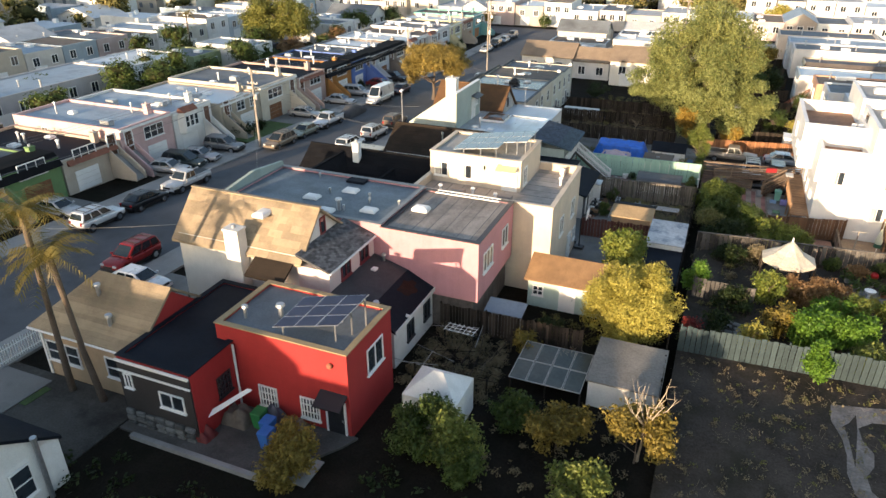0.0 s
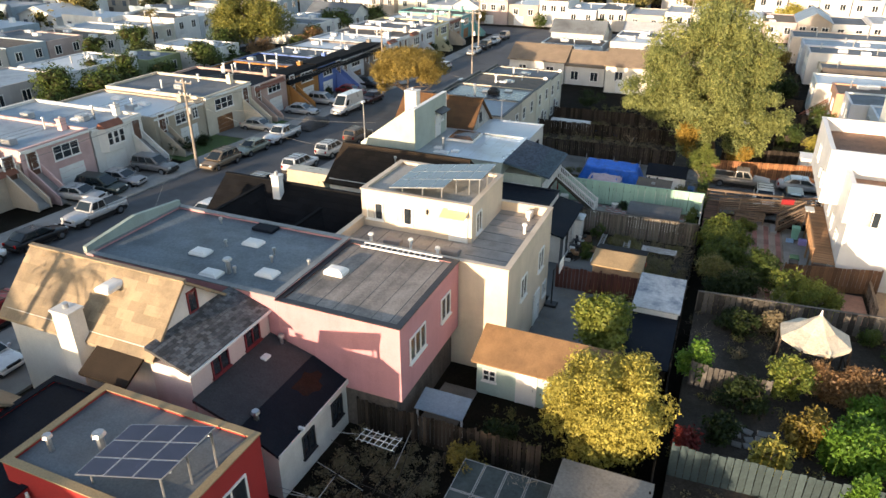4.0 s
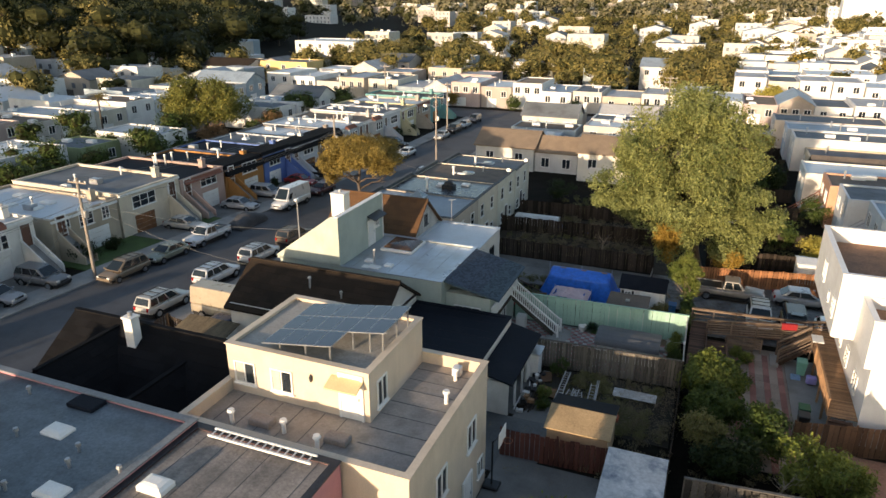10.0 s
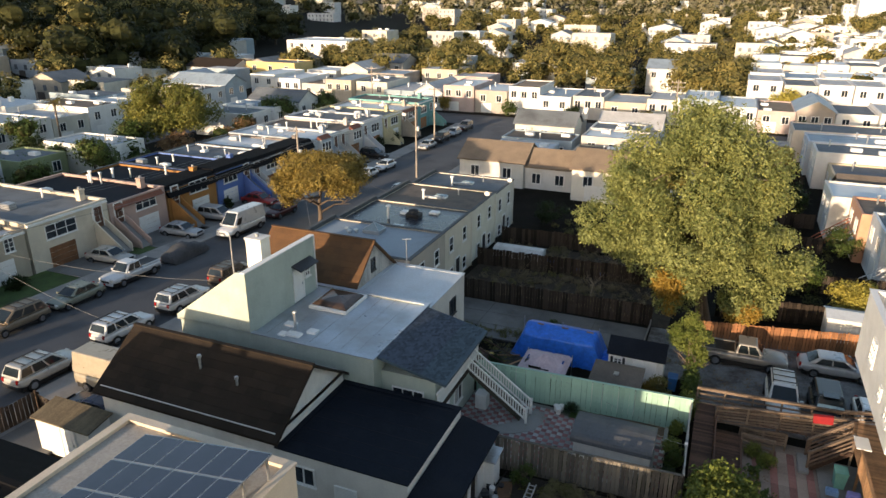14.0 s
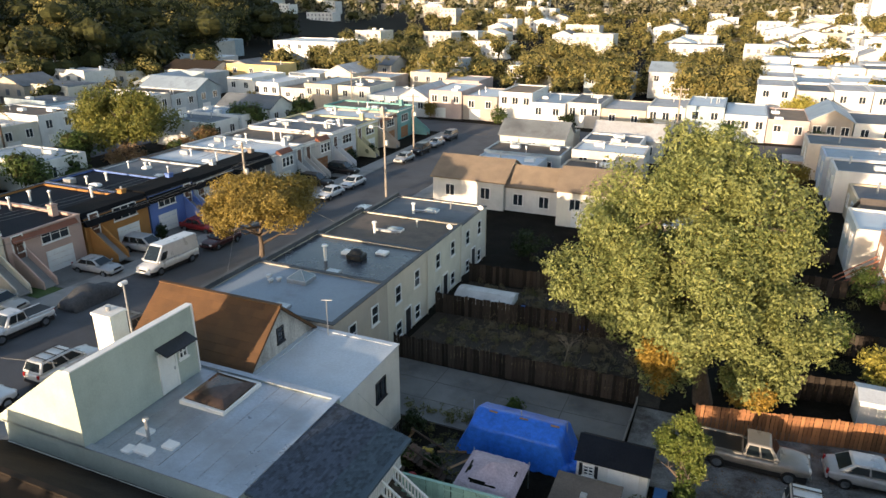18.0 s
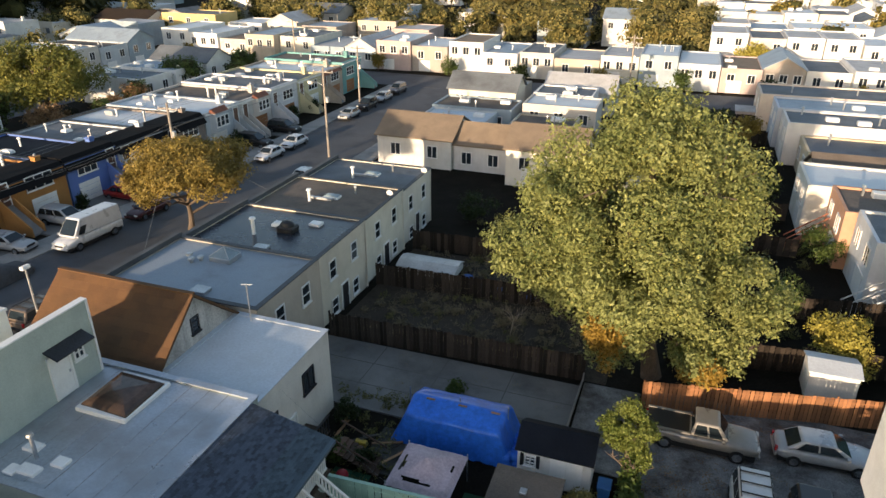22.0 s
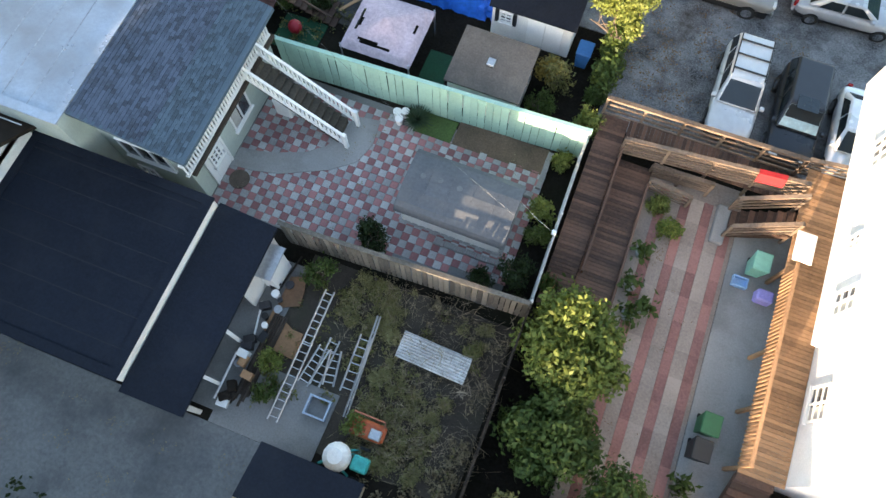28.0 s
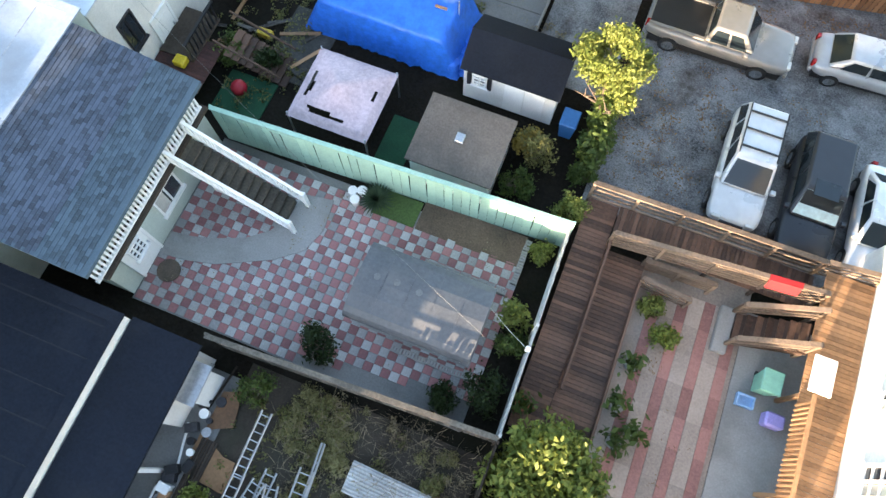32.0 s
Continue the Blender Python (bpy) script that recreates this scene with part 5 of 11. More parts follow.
mat_door = mat("front_door", (0.12, 0.06, 0.04), 0.6)
street_house(26.6, 34.2, 5.2, (0.50, 0.44, 0.36), TARGREY, "tile", "tan stucco row house with a tiled eave", flip=True)
street_house(34.5, 41.9, 4.6, (0.13, 0.22, 0.09), TARGREY, "mansard", "green stucco house with white barred windows")
street_house(42.1, 49.0, 4.0, (0.46, 0.39, 0.31), TAR, "tile", "beige stucco cottage with red tile awning", flip=True)
street_house(49.2, 56.5, 5.1, (0.56, 0.38, 0.36), BLUEROOF, "plain", "pink stucco row house with blue-grey flat roof")
street_house(56.7, 63.0, 4.9, (0.68, 0.66, 0.62), BLUEROOF, "bay", "white house with a curved window bay", flip=True)
street_house(64.6, 72.2, 3.95, (0.40, 0.34, 0.26), SILVERW, "arch", "tan stucco house with arched windows")
street_house(72.5, 81.0, 4.3, (0.60, 0.53, 0.42), TARGREY, "plain", "cream stucco house with a front stair", flip=True)
street_house(81.2, 88.5, 3.6, (0.46, 0.33, 0.28), TAR, "tile", "dusky pink stucco row house")
street_house(88.8, 96.4, 3.0, (0.36, 0.17, 0.05), TAR, "mansard", "orange-brown house with black false roof")
street_house(96.6, 103.0, 3.1, (0.10, 0.17, 0.42), TAR, "mansard", "blue row house with black false roof", flip=True)
street_house(103.2, 110.0, 2.9, (0.50, 0.52, 0.56), TARGREY, "mansard", "pale grey row house with dark false roof")
rs = random.Random(4)
yy = 110.2
for colour, style in (((0.20, 0.17, 0.15), "mansard"), ((0.42, 0.45, 0.48), "bay"), ((0.50, 0.47, 0.44), "bay"), ((0.58, 0.58, 0.60), "plain"), ((0.55, 0.50, 0.32), "plain"), ((0.40, 0.34, 0.28), "tile"), ((0.16, 0.34, 0.33), "plain")):
    street_house(yy, yy + 7.0, rs.uniform(2.7, 3.4), colour, rs.choice((SILVERW, TARGREY, TARBROWN, BLUEROOF)), style, "flat-roofed row house with a front garage", flip=rs.random() < 0.5)
    yy += 7.2


# ---- cars ----
def car_paint(r, g, b):
    m = mat("car_paint", (r, g, b), 0.3, 0.08, 1.0, 3, 0.0, metal=0.25, spec=0.45)
    return m


CARGLASS = mat("car_glass", (0.012, 0.018, 0.022), 0.05, 0.1, 1, 3, 0.0, spec=0.5)
LAMP = mat("lamp_glass", (0.55, 0.55, 0.52), 0.15, 0.1, 3, 10, 0.0)
REDLAMP = mat("red_lamp_glass", (0.30, 0.012, 0.012), 0.2, 0.1, 3, 10, 0.0)
CHROME = mat("chrome", (0.6, 0.6, 0.6), 0.15, 0.05, 3, 10, 0.0, metal=1.0)
# length, width, belt heights along the body, cabin as (x back foot, x back top, x front top, x front foot), roof height
CARS = {
    "sedan": (4.6, 1.78, ((0.0, 0.55, 0.80), (0.05, 0.30, 0.95), (0.22, 0.28, 1.0), (0.70, 0.26, 0.96), (0.93, 0.28, 0.80), (1.0, 0.42, 0.66)), (0.10, 0.25, 0.56, 0.74), 1.43),
    "suv": (4.6, 1.85, ((0.0, 0.6, 0.95), (0.03, 0.38, 1.08), (0.3, 0.34, 1.1), (0.72, 0.34, 1.06), (0.95, 0.36, 0.95), (1.0, 0.5, 0.8)), (0.01, 0.08, 0.56, 0.75), 1.72),
    "wagon": (4.75, 1.82, ((0.0, 0.55, 0.85), (0.03, 0.32, 1.0), (0.3, 0.28, 1.02), (0.72, 0.28, 0.98), (0.95, 0.3, 0.82), (1.0, 0.45, 0.66)), (0.02, 0.12, 0.58, 0.80), 1.66),
    "pickup": (5.5, 1.92, ((0.0, 0.6, 1.02), (0.02, 0.45, 1.08), (0.4, 0.42, 1.1), (0.72, 0.42, 1.12), (0.96, 0.45, 1.02), (1.0, 0.55, 0.85)), (0.40, 0.43, 0.63, 0.73), 1.80),
    "van": (6.2, 2.0, ((0.0, 0.5, 1.2), (0.01, 0.4, 1.25), (0.3, 0.36, 1.25), (0.82, 0.36, 1.2), (0.96, 0.38, 1.0), (1.0, 0.5, 0.8)), (0.005, 0.015, 0.70, 0.86), 2.55),
}


def rounded(ob, w):
    """Soft pressed-metal edges."""
    bv = ob.modifiers.new("bevel", "BEVEL")
    bv.width, bv.segments, bv.harden_normals = w, 3, True


def car(kind, colour, label, x, y, yaw, rack=False, bars=False):
    """A parked car that points along +x before it is turned."""
    L, W, belt, cab, roof = CARS[kind]
    c = new("car" if kind not in ("pickup", "van") else ("pickup_truck" if kind == "pickup" else "van"))
    tagged(c, label, "car" if kind not in ("pickup", "van") else ("pickup truck" if kind == "pickup" else "van"), "parked vehicles")
    BASE[c.name] = Vector((0, 0, 0))
    P = car_paint(*colour)
    hw = W / 2
    m = Mesh()
    n = 8
    v, f = [], []
    for k, (s, zb, zt) in enumerate(belt):
        xx = (s - 0.5) * L
        q = 0.80 if k in (0, len(belt) - 1) else (0.97 if k in (1, len(belt) - 2) else 1.0)
        v += [(xx, -hw * q * 0.92, zb), (xx, -hw * q, zb + (zt - zb) * 0.3), (xx, -hw * q, zb + (zt - zb) * 0.75), (xx, -hw * q * 0.90, zt), (xx, hw * q * 0.90, zt), (xx, hw * q, zb + (zt - zb) * 0.75), (xx, hw * q, zb + (zt - zb) * 0.3), (xx, hw * q * 0.92, zb)]
    for k in range(len(belt) - 1):
        f += [(k * n + i, k * n + (i + 1) % n, k * n + n + (i + 1) % n, k * n + n + i) for i in range(n)]
    f += [tuple(range(n)), tuple(range((len(belt) - 1) * n, len(belt) * n))]
    body = part("body", m.add(v, f), P, c, smooth=True)
    sub = body.modifiers.new("soft", "SUBSURF")
    sub.levels = sub.render_levels = 2
    zb = max(b[2] for b in belt) - 0.06
    xs = [(q - 0.5) * L for q in cab]
    rw = hw * 0.74

    s8 = [Vector(q) for q in ((xs[0], -hw * 0.9, zb), (xs[3], -hw * 0.9, zb), (xs[3], hw * 0.9, zb), (xs[0], hw * 0.9, zb), (xs[1], -rw, roof), (xs[2], -rw, roof), (xs[2], rw, roof), (xs[1], rw, roof))]
    F = [(0, 1, 5, 4), (1, 2, 6, 5), (2, 3, 7, 6), (3, 0, 4, 7), (4, 5, 6, 7), (0, 3, 2, 1)]
    rounded(part("cabin", Mesh().add(s8, F), P, c, smooth=True), 0.10)
    mid = sum(s8, Vector()) / 8

    def pane(name, face, u0, u1, v0, v1):
        a, b, d, e = (s8[k] for k in face)
        nv = (b - a).cross(e - a).normalized()
        nv = nv if nv.dot(a - mid) > 0 else -nv
        q = [a.lerp(b, u).lerp(e.lerp(d, u), v) + nv * 0.012 for u, v in ((u0, v0), (u1, v0), (u1, v1), (u0, v1))]
        part(name, Mesh().prism(q, -nv * 0.04), CARGLASS, c, "dark tinted glass")

    pane("windscreen", F[1], 0.07, 0.93, 0.10, 0.90)
    if kind == "van":
        pane("side_window", F[0], 0.80, 0.93, 0.08, 0.55)
        pane("side_window", F[2], 0.07, 0.20, 0.08, 0.55)
    else:
        pane("rear_window", F[3], 0.09, 0.91, 0.22 if kind != "sedan" else 0.10, 0.88)
        cuts = {"sedan": ((0.12, 0.47), (0.51, 0.90)), "pickup": ((0.08, 0.46), (0.52, 0.88))}.get(kind, ((0.05, 0.28), (0.32, 0.60), (0.64, 0.92)))
        for u0, u1 in cuts:
            pane("side_window", F[0], u0, u1, 0.14, 0.86)
            pane("side_window", F[2], 1 - u1, 1 - u0, 0.14, 0.86)
    for sd in (-1, 1):
        part("mirror", Mesh().bev(xs[3] - 0.35, xs[3] - 0.17, sd * hw * 1.02 - 0.09, sd * hw * 1.02 + 0.09, zb, zb + 0.16, 0.03), P, c)
        for xx in (-L * 0.31, L * 0.31):
            r = 0.33 if kind in ("sedan", "wagon") else 0.38
            w = part("wheel", Mesh().tube([(xx, sd * (hw - 0.22), r), (xx, sd * (hw - 0.2), r), (xx, sd * (hw + 0.0), r), (xx, sd * (hw + 0.02), r)], [r * 0.9, r, r, r * 0.9], 14), RUBBER, c)
            part("rim", Mesh().tube([(xx, sd * (hw - 0.02), r), (xx, sd * (hw + 0.028), r)], r * 0.62, 10), CHROME, w)
        part("headlight", Mesh().bev(L * 0.468, L * 0.492, sd * hw * 0.62 - 0.16, sd * hw * 0.62 + 0.16, belt[-2][2] - 0.24, belt[-2][2] - 0.08, 0.02), LAMP, c)
        part("tail_light", Mesh().bev(-L * 0.502, -L * 0.475, sd * hw * 0.66 - 0.09, sd * hw * 0.66 + 0.09, belt[1][2] - 0.32, belt[1][2] - 0.06, 0.02), REDLAMP, c)
    for xx in (L * 0.49, -L * 0.49):
        part("bumper", Mesh().bev(xx - 0.06, xx + 0.06, -hw * 0.82, hw * 0.82, 0.38, 0.58, 0.03), BLACK if kind == "suv" else P, c)
    part("grille", Mesh().box(L * 0.485, L * 0.503, -0.4, 0.4, 0.62, 0.76), BLACK, c)
    part("underbody", Mesh().box(-L * 0.46, L * 0.46, -hw * 0.86, hw * 0.86, 0.2, 0.5), BLACK, c)
    if kind == "pickup":
        part("cargo_bed", Mesh().box(-L * 0.48, -L * 0.11, -hw * 0.78, hw * 0.78, 1.085, 1.11), BLACK, c, "open dark cargo bed")
        for sd in (-1, 1):
            part("bed_rail", Mesh().box(-L * 0.485, -L * 0.105, sd * hw * 0.84 - 0.06, sd * hw * 0.84 + 0.06, 1.07, 1.17), P, c)
    if rack:
        for sd in (-1, 1):
            part("roof_rail", Mesh().tube([(xs[1] + 0.1, sd * rw * 0.92, roof + 0.06), (xs[2] - 0.1, sd * rw * 0.92, roof + 0.06)], 0.025, 6), METAL if not bars else BLACK, c)
        for xx in (xs[1] + 0.4, (xs[1] + xs[2]) / 2, xs[2] - 0.4):
            part("crossbar", Mesh().box(xx - 0.03, xx + 0.03, -rw * 0.92, rw * 0.92, roof + 0.03, roof + 0.07), BLACK, c)
    c.matrix_basis = pose(x, y, ground(y) + 0.02, 0, -math.degrees(math.atan(-0.035 * math.sin(radians(yaw)))), yaw)
    return c


W_, S_, K_ = (0.62, 0.62, 0.62), (0.36, 0.37, 0.38), (0.012, 0.012, 0.014)
for kind, col, label, x, y, yaw, rack in (
        ("suv", W_, "white suv parked at the kerb", -47.3, 37.9, 90, True), ("sedan", K_, "black sedan parked at the kerb", -47.1, 43.0, 90, False),
        ("pickup", (0.5, 0.5, 0.5), "light grey pickup truck with an open bed", -47.2, 48.6, -90, False), ("wagon", (0.22, 0.17, 0.12), "bronze minivan parked beside the utility pole", -47.2, 64.4, -90, True),
        ("sedan", (0.24, 0.25, 0.2), "grey-green sedan parked at the kerb", -47.2, 69.6, -90, False), ("pickup", W_, "white pickup truck with a dark open bed", -47.2, 75.2, -90, False),
        ("van", (0.7, 0.7, 0.7), "tall white delivery van parked at the kerb", -47.3, 90.3, -90, False), ("sedan", (0.42, 0.42, 0.42), "silver sedan on a driveway", -52.2, 38.2, 0, False),
        ("sedan", S_, "silver sedan on a driveway", -51.9, 51.2, 10, False), ("wagon", (0.03, 0.045, 0.045), "dark green minivan on a driveway", -52.0, 53.6, 8, False),
        ("sedan", (0.3, 0.3, 0.31), "grey hatchback on a driveway", -51.9, 56.0, 8, False), ("suv", (0.16, 0.17, 0.18), "grey suv on a driveway", -51.9, 60.2, 5, False),
        ("sedan", (0.4, 0.39, 0.36), "silver sedan on a driveway", -52.2, 77.6, 5, False), ("sedan", S_, "silver sedan on a driveway", -52.0, 86.6, 4, False),
        ("suv", S_, "grey suv on a driveway", -52.3, 92.6, 4, False), ("sedan", (0.22, 0.02, 0.02), "dark red car on a driveway", -52.4, 100.2, 0, False),
        ("sedan", (0.07, 0.02, 0.02), "maroon sedan at the kerb", -47.3, 97.4, -90, False), ("suv", K_, "black suv on a driveway", -52.5, 105.6, 0, True),
        ("sedan", W_, "white hatchback on a driveway", -52.0, 113.6, 0, False), ("suv", K_, "black suv on a driveway", -52.0, 122.0, 0, False), ("suv", K_, "black suv on a driveway", -52.0, 129.0, 0, False),
        ("sedan", W_, "white sedan at the kerb", -47.3, 118.0, -90, False), ("sedan", W_, "white sedan at the kerb", -47.2, 123.5, -90, False), ("sedan", S_, "silver car at the kerb", -47.2, 139, -90, False),
        ("suv", K_, "dark suv at the kerb", -47.2, 145, -90, False), ("sedan", S_, "silver car at the kerb", -47.2, 151, -90, False), ("suv", (0.1, 0.1, 0.11), "dark suv at the kerb", -47.2, 157, -90, False),
        ("suv", (0.23, 0.012, 0.012), "red suv parked on the near kerb", -38.9, 33.2, -90, True), ("sedan", W_, "white sedan parked behind a black roof", -38.9, 53.4, 90, False),
        ("suv", (0.5, 0.48, 0.44), "pale boxy suv beside the gable house", -38.9, 60.2, 90, True), ("suv", W_, "white suv parked at the near kerb", -39.1, 66.7, 90, True),
        ("suv", (0.6, 0.59, 0.57), "white suv with roof rack", -39.0, 72.6, 90, True), ("suv", (0.16, 0.12, 0.09), "brown suv parked at the near kerb", -39.1, 78.6, 90, True),
        ("sedan", (0.5, 0.5, 0.5), "silver sedan parked at the near kerb", -39.1, 112.5, 90, False), ("sedan", W_, "white car on the forecourt", -35.5, 30.5, 0, False),
        ("suv", (0.52, 0.53, 0.53), "silver suv with black roof bars on the gravel", 4.3, 75.35, -90, True), ("suv", (0.028, 0.031, 0.036), "dark grey suv with a silver sunshade on gravel", 6.7, 75.1, -90, False),
        ("sedan", (0.66, 0.66, 0.66), "white sedan on the gravel lot", 9.0, 74.9, -90, False), ("sedan", (0.34, 0.355, 0.37), "silver sedan beside the redwood fence", 7.85, 81.3, 3, False),
        ("pickup", (0.24, 0.225, 0.205), "silver pickup truck with dark bed on gravel", 2.15, 80.55, 0, False)):
    cobj = car(kind, col, label, x, y, yaw, rack, True)
    if label.startswith("dark grey suv with a silver"):
        part("sunroof", Mesh().bev(-0.1, 0.55, -0.42, 0.42, 1.70, 1.735, 0.02), CARGLASS, cobj, "dark glass sunroof")
        ws = [o for o in cobj.children if o.name.startswith("windscreen")][0]
        part("sunshade", Mesh().slab([(0.36, -0.6, 1.66), (1.05, -0.72, 1.14), (1.05, 0.72, 1.14), (0.36, 0.6, 1.66)], 0.01), mat("foil_sunshade", (0.45, 0.6, 0.62), 0.35, 0.2, 3, 8, 0.2, metal=0.4), ws, "pale blue foil sunshade in the windscreen")


def covered_car():
    m = Mesh()
    prof = ((-2.3, 0.2, 0.75), (-2.2, 0.05, 0.9), (-1.3, 0.04, 1.15), (-0.8, 0.04, 1.42), (0.5, 0.04, 1.42), (1.2, 0.04, 1.0), (2.1, 0.05, 0.85), (2.3, 0.2, 0.6))
    v, f = [], []
    for k, (s, a, b) in enumerate(prof):
        v += [(-47.1 + w * q, 81.6 + s, ground(81.6) + z + 0.02) for w, q, z in ((-1, 0.95, a), (-1, 0.92, b * 0.6), (-1, 0.66, b * 0.95), (1, 0.66, b * 0.95), (1, 0.92, b * 0.6), (1, 0.95, a))]
    for k in range(len(prof) - 1):
        f += [(k * 6 + i, k * 6 + i + 1, k * 6 + 7 + i, k * 6 + 6 + i) for i in range(5)]
    f += [tuple(range(6)), tuple(range(42, 48))]
    lone("covered_car", m.add(v, f), mat("car_cover", (0.06, 0.062, 0.066), 0.8, 0.25, 1.2, 5, 0.6), "car under a dark grey cloth cover", "car", smooth=True)


covered_car()


# ---- poles and wires ----
def pole(x, y, h, label, arms=((0.6, 1.2),), lamp=False):
    z = ground(y) + 0.1
    p = thing("utility_pole", (x, y, z), label, "utility pole", "poles along the street")
    part("shaft", Mesh().tube([(x, y, z - 0.5), (x, y, z + h)], [0.16, 0.11], 10), POLEWOOD, p)
    for d, hl in arms:
        part("crossarm", Mesh().box(x - hl, x + hl, y - 0.06, y + 0.06, z + h - d - 0.06, z + h - d + 0.06), POLEWOOD, p)
        for k in range(4):
            xx = x - hl + 0.1 + k * (2 * hl - 0.2) / 3
            part("insulator", Mesh().tube([(xx, y, z + h - d + 0.05), (xx, y, z + h - d + 0.2)], 0.05, 6), TRIM, p)
    part("transformer_bracket", Mesh().bev(x + 0.15, x + 0.5, y - 0.18, y + 0.18, z + h * 0.62, z + h * 0.62 + 0.7, 0.06), METAL, p)
    if lamp:
        part("lamp_arm", Mesh().tube([(x, y, z + h * 0.8), (x - 0.8, y, z + h * 0.84), (x - 1.6, y, z + h * 0.83)], 0.04, 6), METAL, p)
        part("lamp_head", Mesh().bev(x - 2.1, x - 1.5, y - 0.12, y + 0.12, z + h * 0.81, z + h * 0.84 + 0.08, 0.04), METAL, p)
    return Vector((x, y, z + h))


WIRE = mat("wire_sheath", (0.16, 0.16, 0.155), 0.5, 0.2, 1, 10, 0.0)


def wire(a, b, sag=0.8, r=0.012):
    a, b = Vector(a), Vector(b)
    pts = [a.lerp(b, i / 14) - Vector((0, 0, sag * 4 * (i / 14) * (1 - i / 14))) for i in range(15)]
    lone("overhead_wire", Mesh().tube(pts, r, 4), WIRE, "thin grey overhead wire between poles", "wire", "overhead wires")


p0 = pole(-48.9, 20, 9.0, "wooden utility pole with crossarm")
p1 = pole(-48.9, 62.8, 9.0, "wooden utility pole with crossarm and bracket", ((0.4, 1.0), (1.6, 0.7)))
p2 = pole(-48.9, 104, 9.2, "wooden utility pole with crossarm")
p3 = pole(-48.9, 146, 9.2, "tall wooden utility pole with crossarms", ((0.4, 1.2),))
p4 = pole(-40.9, 121, 10.6, "tall wooden pole with a street lamp arm", ((0.5, 1.3),), True)
p5 = pole(-10, 166, 10, "wooden utility pole by the cross street", ((0.5, 1.2), (1.3, 1.2)))
p6 = pole(-72, 166, 10, "wooden utility pole by the cross street", ((0.5, 1.2),))
for a, b in ((p0, p1), (p1, p2), (p2, p3)):
    for dx in (-0.8, 0.0, 0.8):
        wire(a + Vector((dx, 0, -0.25)), b + Vector((dx, 0, -0.25)), 0.9)
    wire(a - Vector((0, 0, 2.2)), b - Vector((0, 0, 2.2)), 1.0, 0.018)
for q, s in (((-30.3, 38, 6.5), p1), ((-30.0, 60, 5.2), p1), ((-29.8, 66, 6.0), p1), ((-31.5, 80, 4.4), p2), ((-31.6, 95, 3.8), p2), ((-29.4, 31, 7.0), p0), ((-55.5, 70, 3.6), p1), ((-55.5, 52, 4.6), p1), ((-55.5, 92, 2.8), p2), ((-55.5, 112, 2.6), p2), ):
    wire(q, s - Vector((0, 0, 2.0)), 0.6)
wire((-16.6, 72, 4.1), (-2.0, 66.0, 2.6), 0.5, 0.004)
wire(p4 - Vector((0, 0, 1)), p3 - Vector((0, 0, 1)), 0.7)
wire(p5 - Vector((0, 0, 1)), p6 - Vector((0, 0, 1)), 1.2)


def street_lamp(x, y):
    z = ground(y) + 0.13
    s = thing("street_lamp", (x, y, z), "slim street lamp with a white head", "street lamp")
    part("post", Mesh().tube([(x, y, z), (x, y, z + 5.0)], [0.09, 0.06], 8), METAL, s)
    part("head", Mesh().bev(x - 0.15, x + 0.15, y - 0.3, y + 0.3, z + 5.0, z + 5.25, 0.05), TRIM, s)


street_lamp(-37.0, 76.5)

# ---- plants ----
def leaves(blobs, count, size, seed=1, shell=0.55, droop=0.0, spray=6, rough=0.9, slim=0.5):
    """Leaf blades in and round ellipsoids (x, y, z, rx, ry, rz), denser towards the outside."""
    rng = np.random.default_rng(seed)
    vol = np.array([b[3] * b[4] * b[5] for b in blobs]) ** 0.7
    twigs = max(4, count // spray)
    pick = rng.choice(len(blobs), twigs, p=vol / vol.sum())
    B = np.array(blobs)[pick]
    d = rng.normal(size=(twigs, 3))
    d /= np.linalg.norm(d, axis=1)[:, None]
    r = shell + (1 - shell) * rng.random(twigs) ** 0.6
    r *= 1 + 0.12 * rng.normal(size=twigs)
    c = B[:, :3] + d * r[:, None] * B[:, 3:]
    tw = rng.integers(0, twigs, count)
    c = c[tw] + rng.normal(size=(count, 3)) * size * 1.25
    d = d[tw]
    n = d + rough * rng.normal(size=(count, 3)) + np.array([0, 0, 0.35])
    n /= np.linalg.norm(n, axis=1)[:, None]
    u = np.cross(n, rng.normal(size=(count, 3)))
    u /= np.linalg.norm(u, axis=1)[:, None]
    w = np.cross(n, u)
    s = size * (0.6 + 0.8 * rng.random(count))[:, None]
    v = np.empty((count, 4, 3))
    v[:, 0] = c - u * s
    v[:, 1] = c + w * s * slim + n * s * 0.12
    v[:, 2] = c + u * s - n * s * droop
    v[:, 3] = c - w * s * slim + n * s * 0.12
    me = bpy.data.meshes.new("leaves")
    me.vertices.add(count * 4)
    me.vertices.foreach_set("co", v.ravel())
    me.loops.add(count * 4)
    me.loops.foreach_set("vertex_index", np.arange(count * 4, dtype=np.int32))
    me.polygons.add(count)
    me.polygons.foreach_set("loop_start", np.arange(0, count * 4, 4, dtype=np.int32))
    me.polygons.foreach_set("loop_total", np.full(count, 4, dtype=np.int32))
    me.update()
    return me


def part_leaf(name, me, material, parent, label=""):
    me.materials.append(material)
    return part(name, me, material, parent, label)


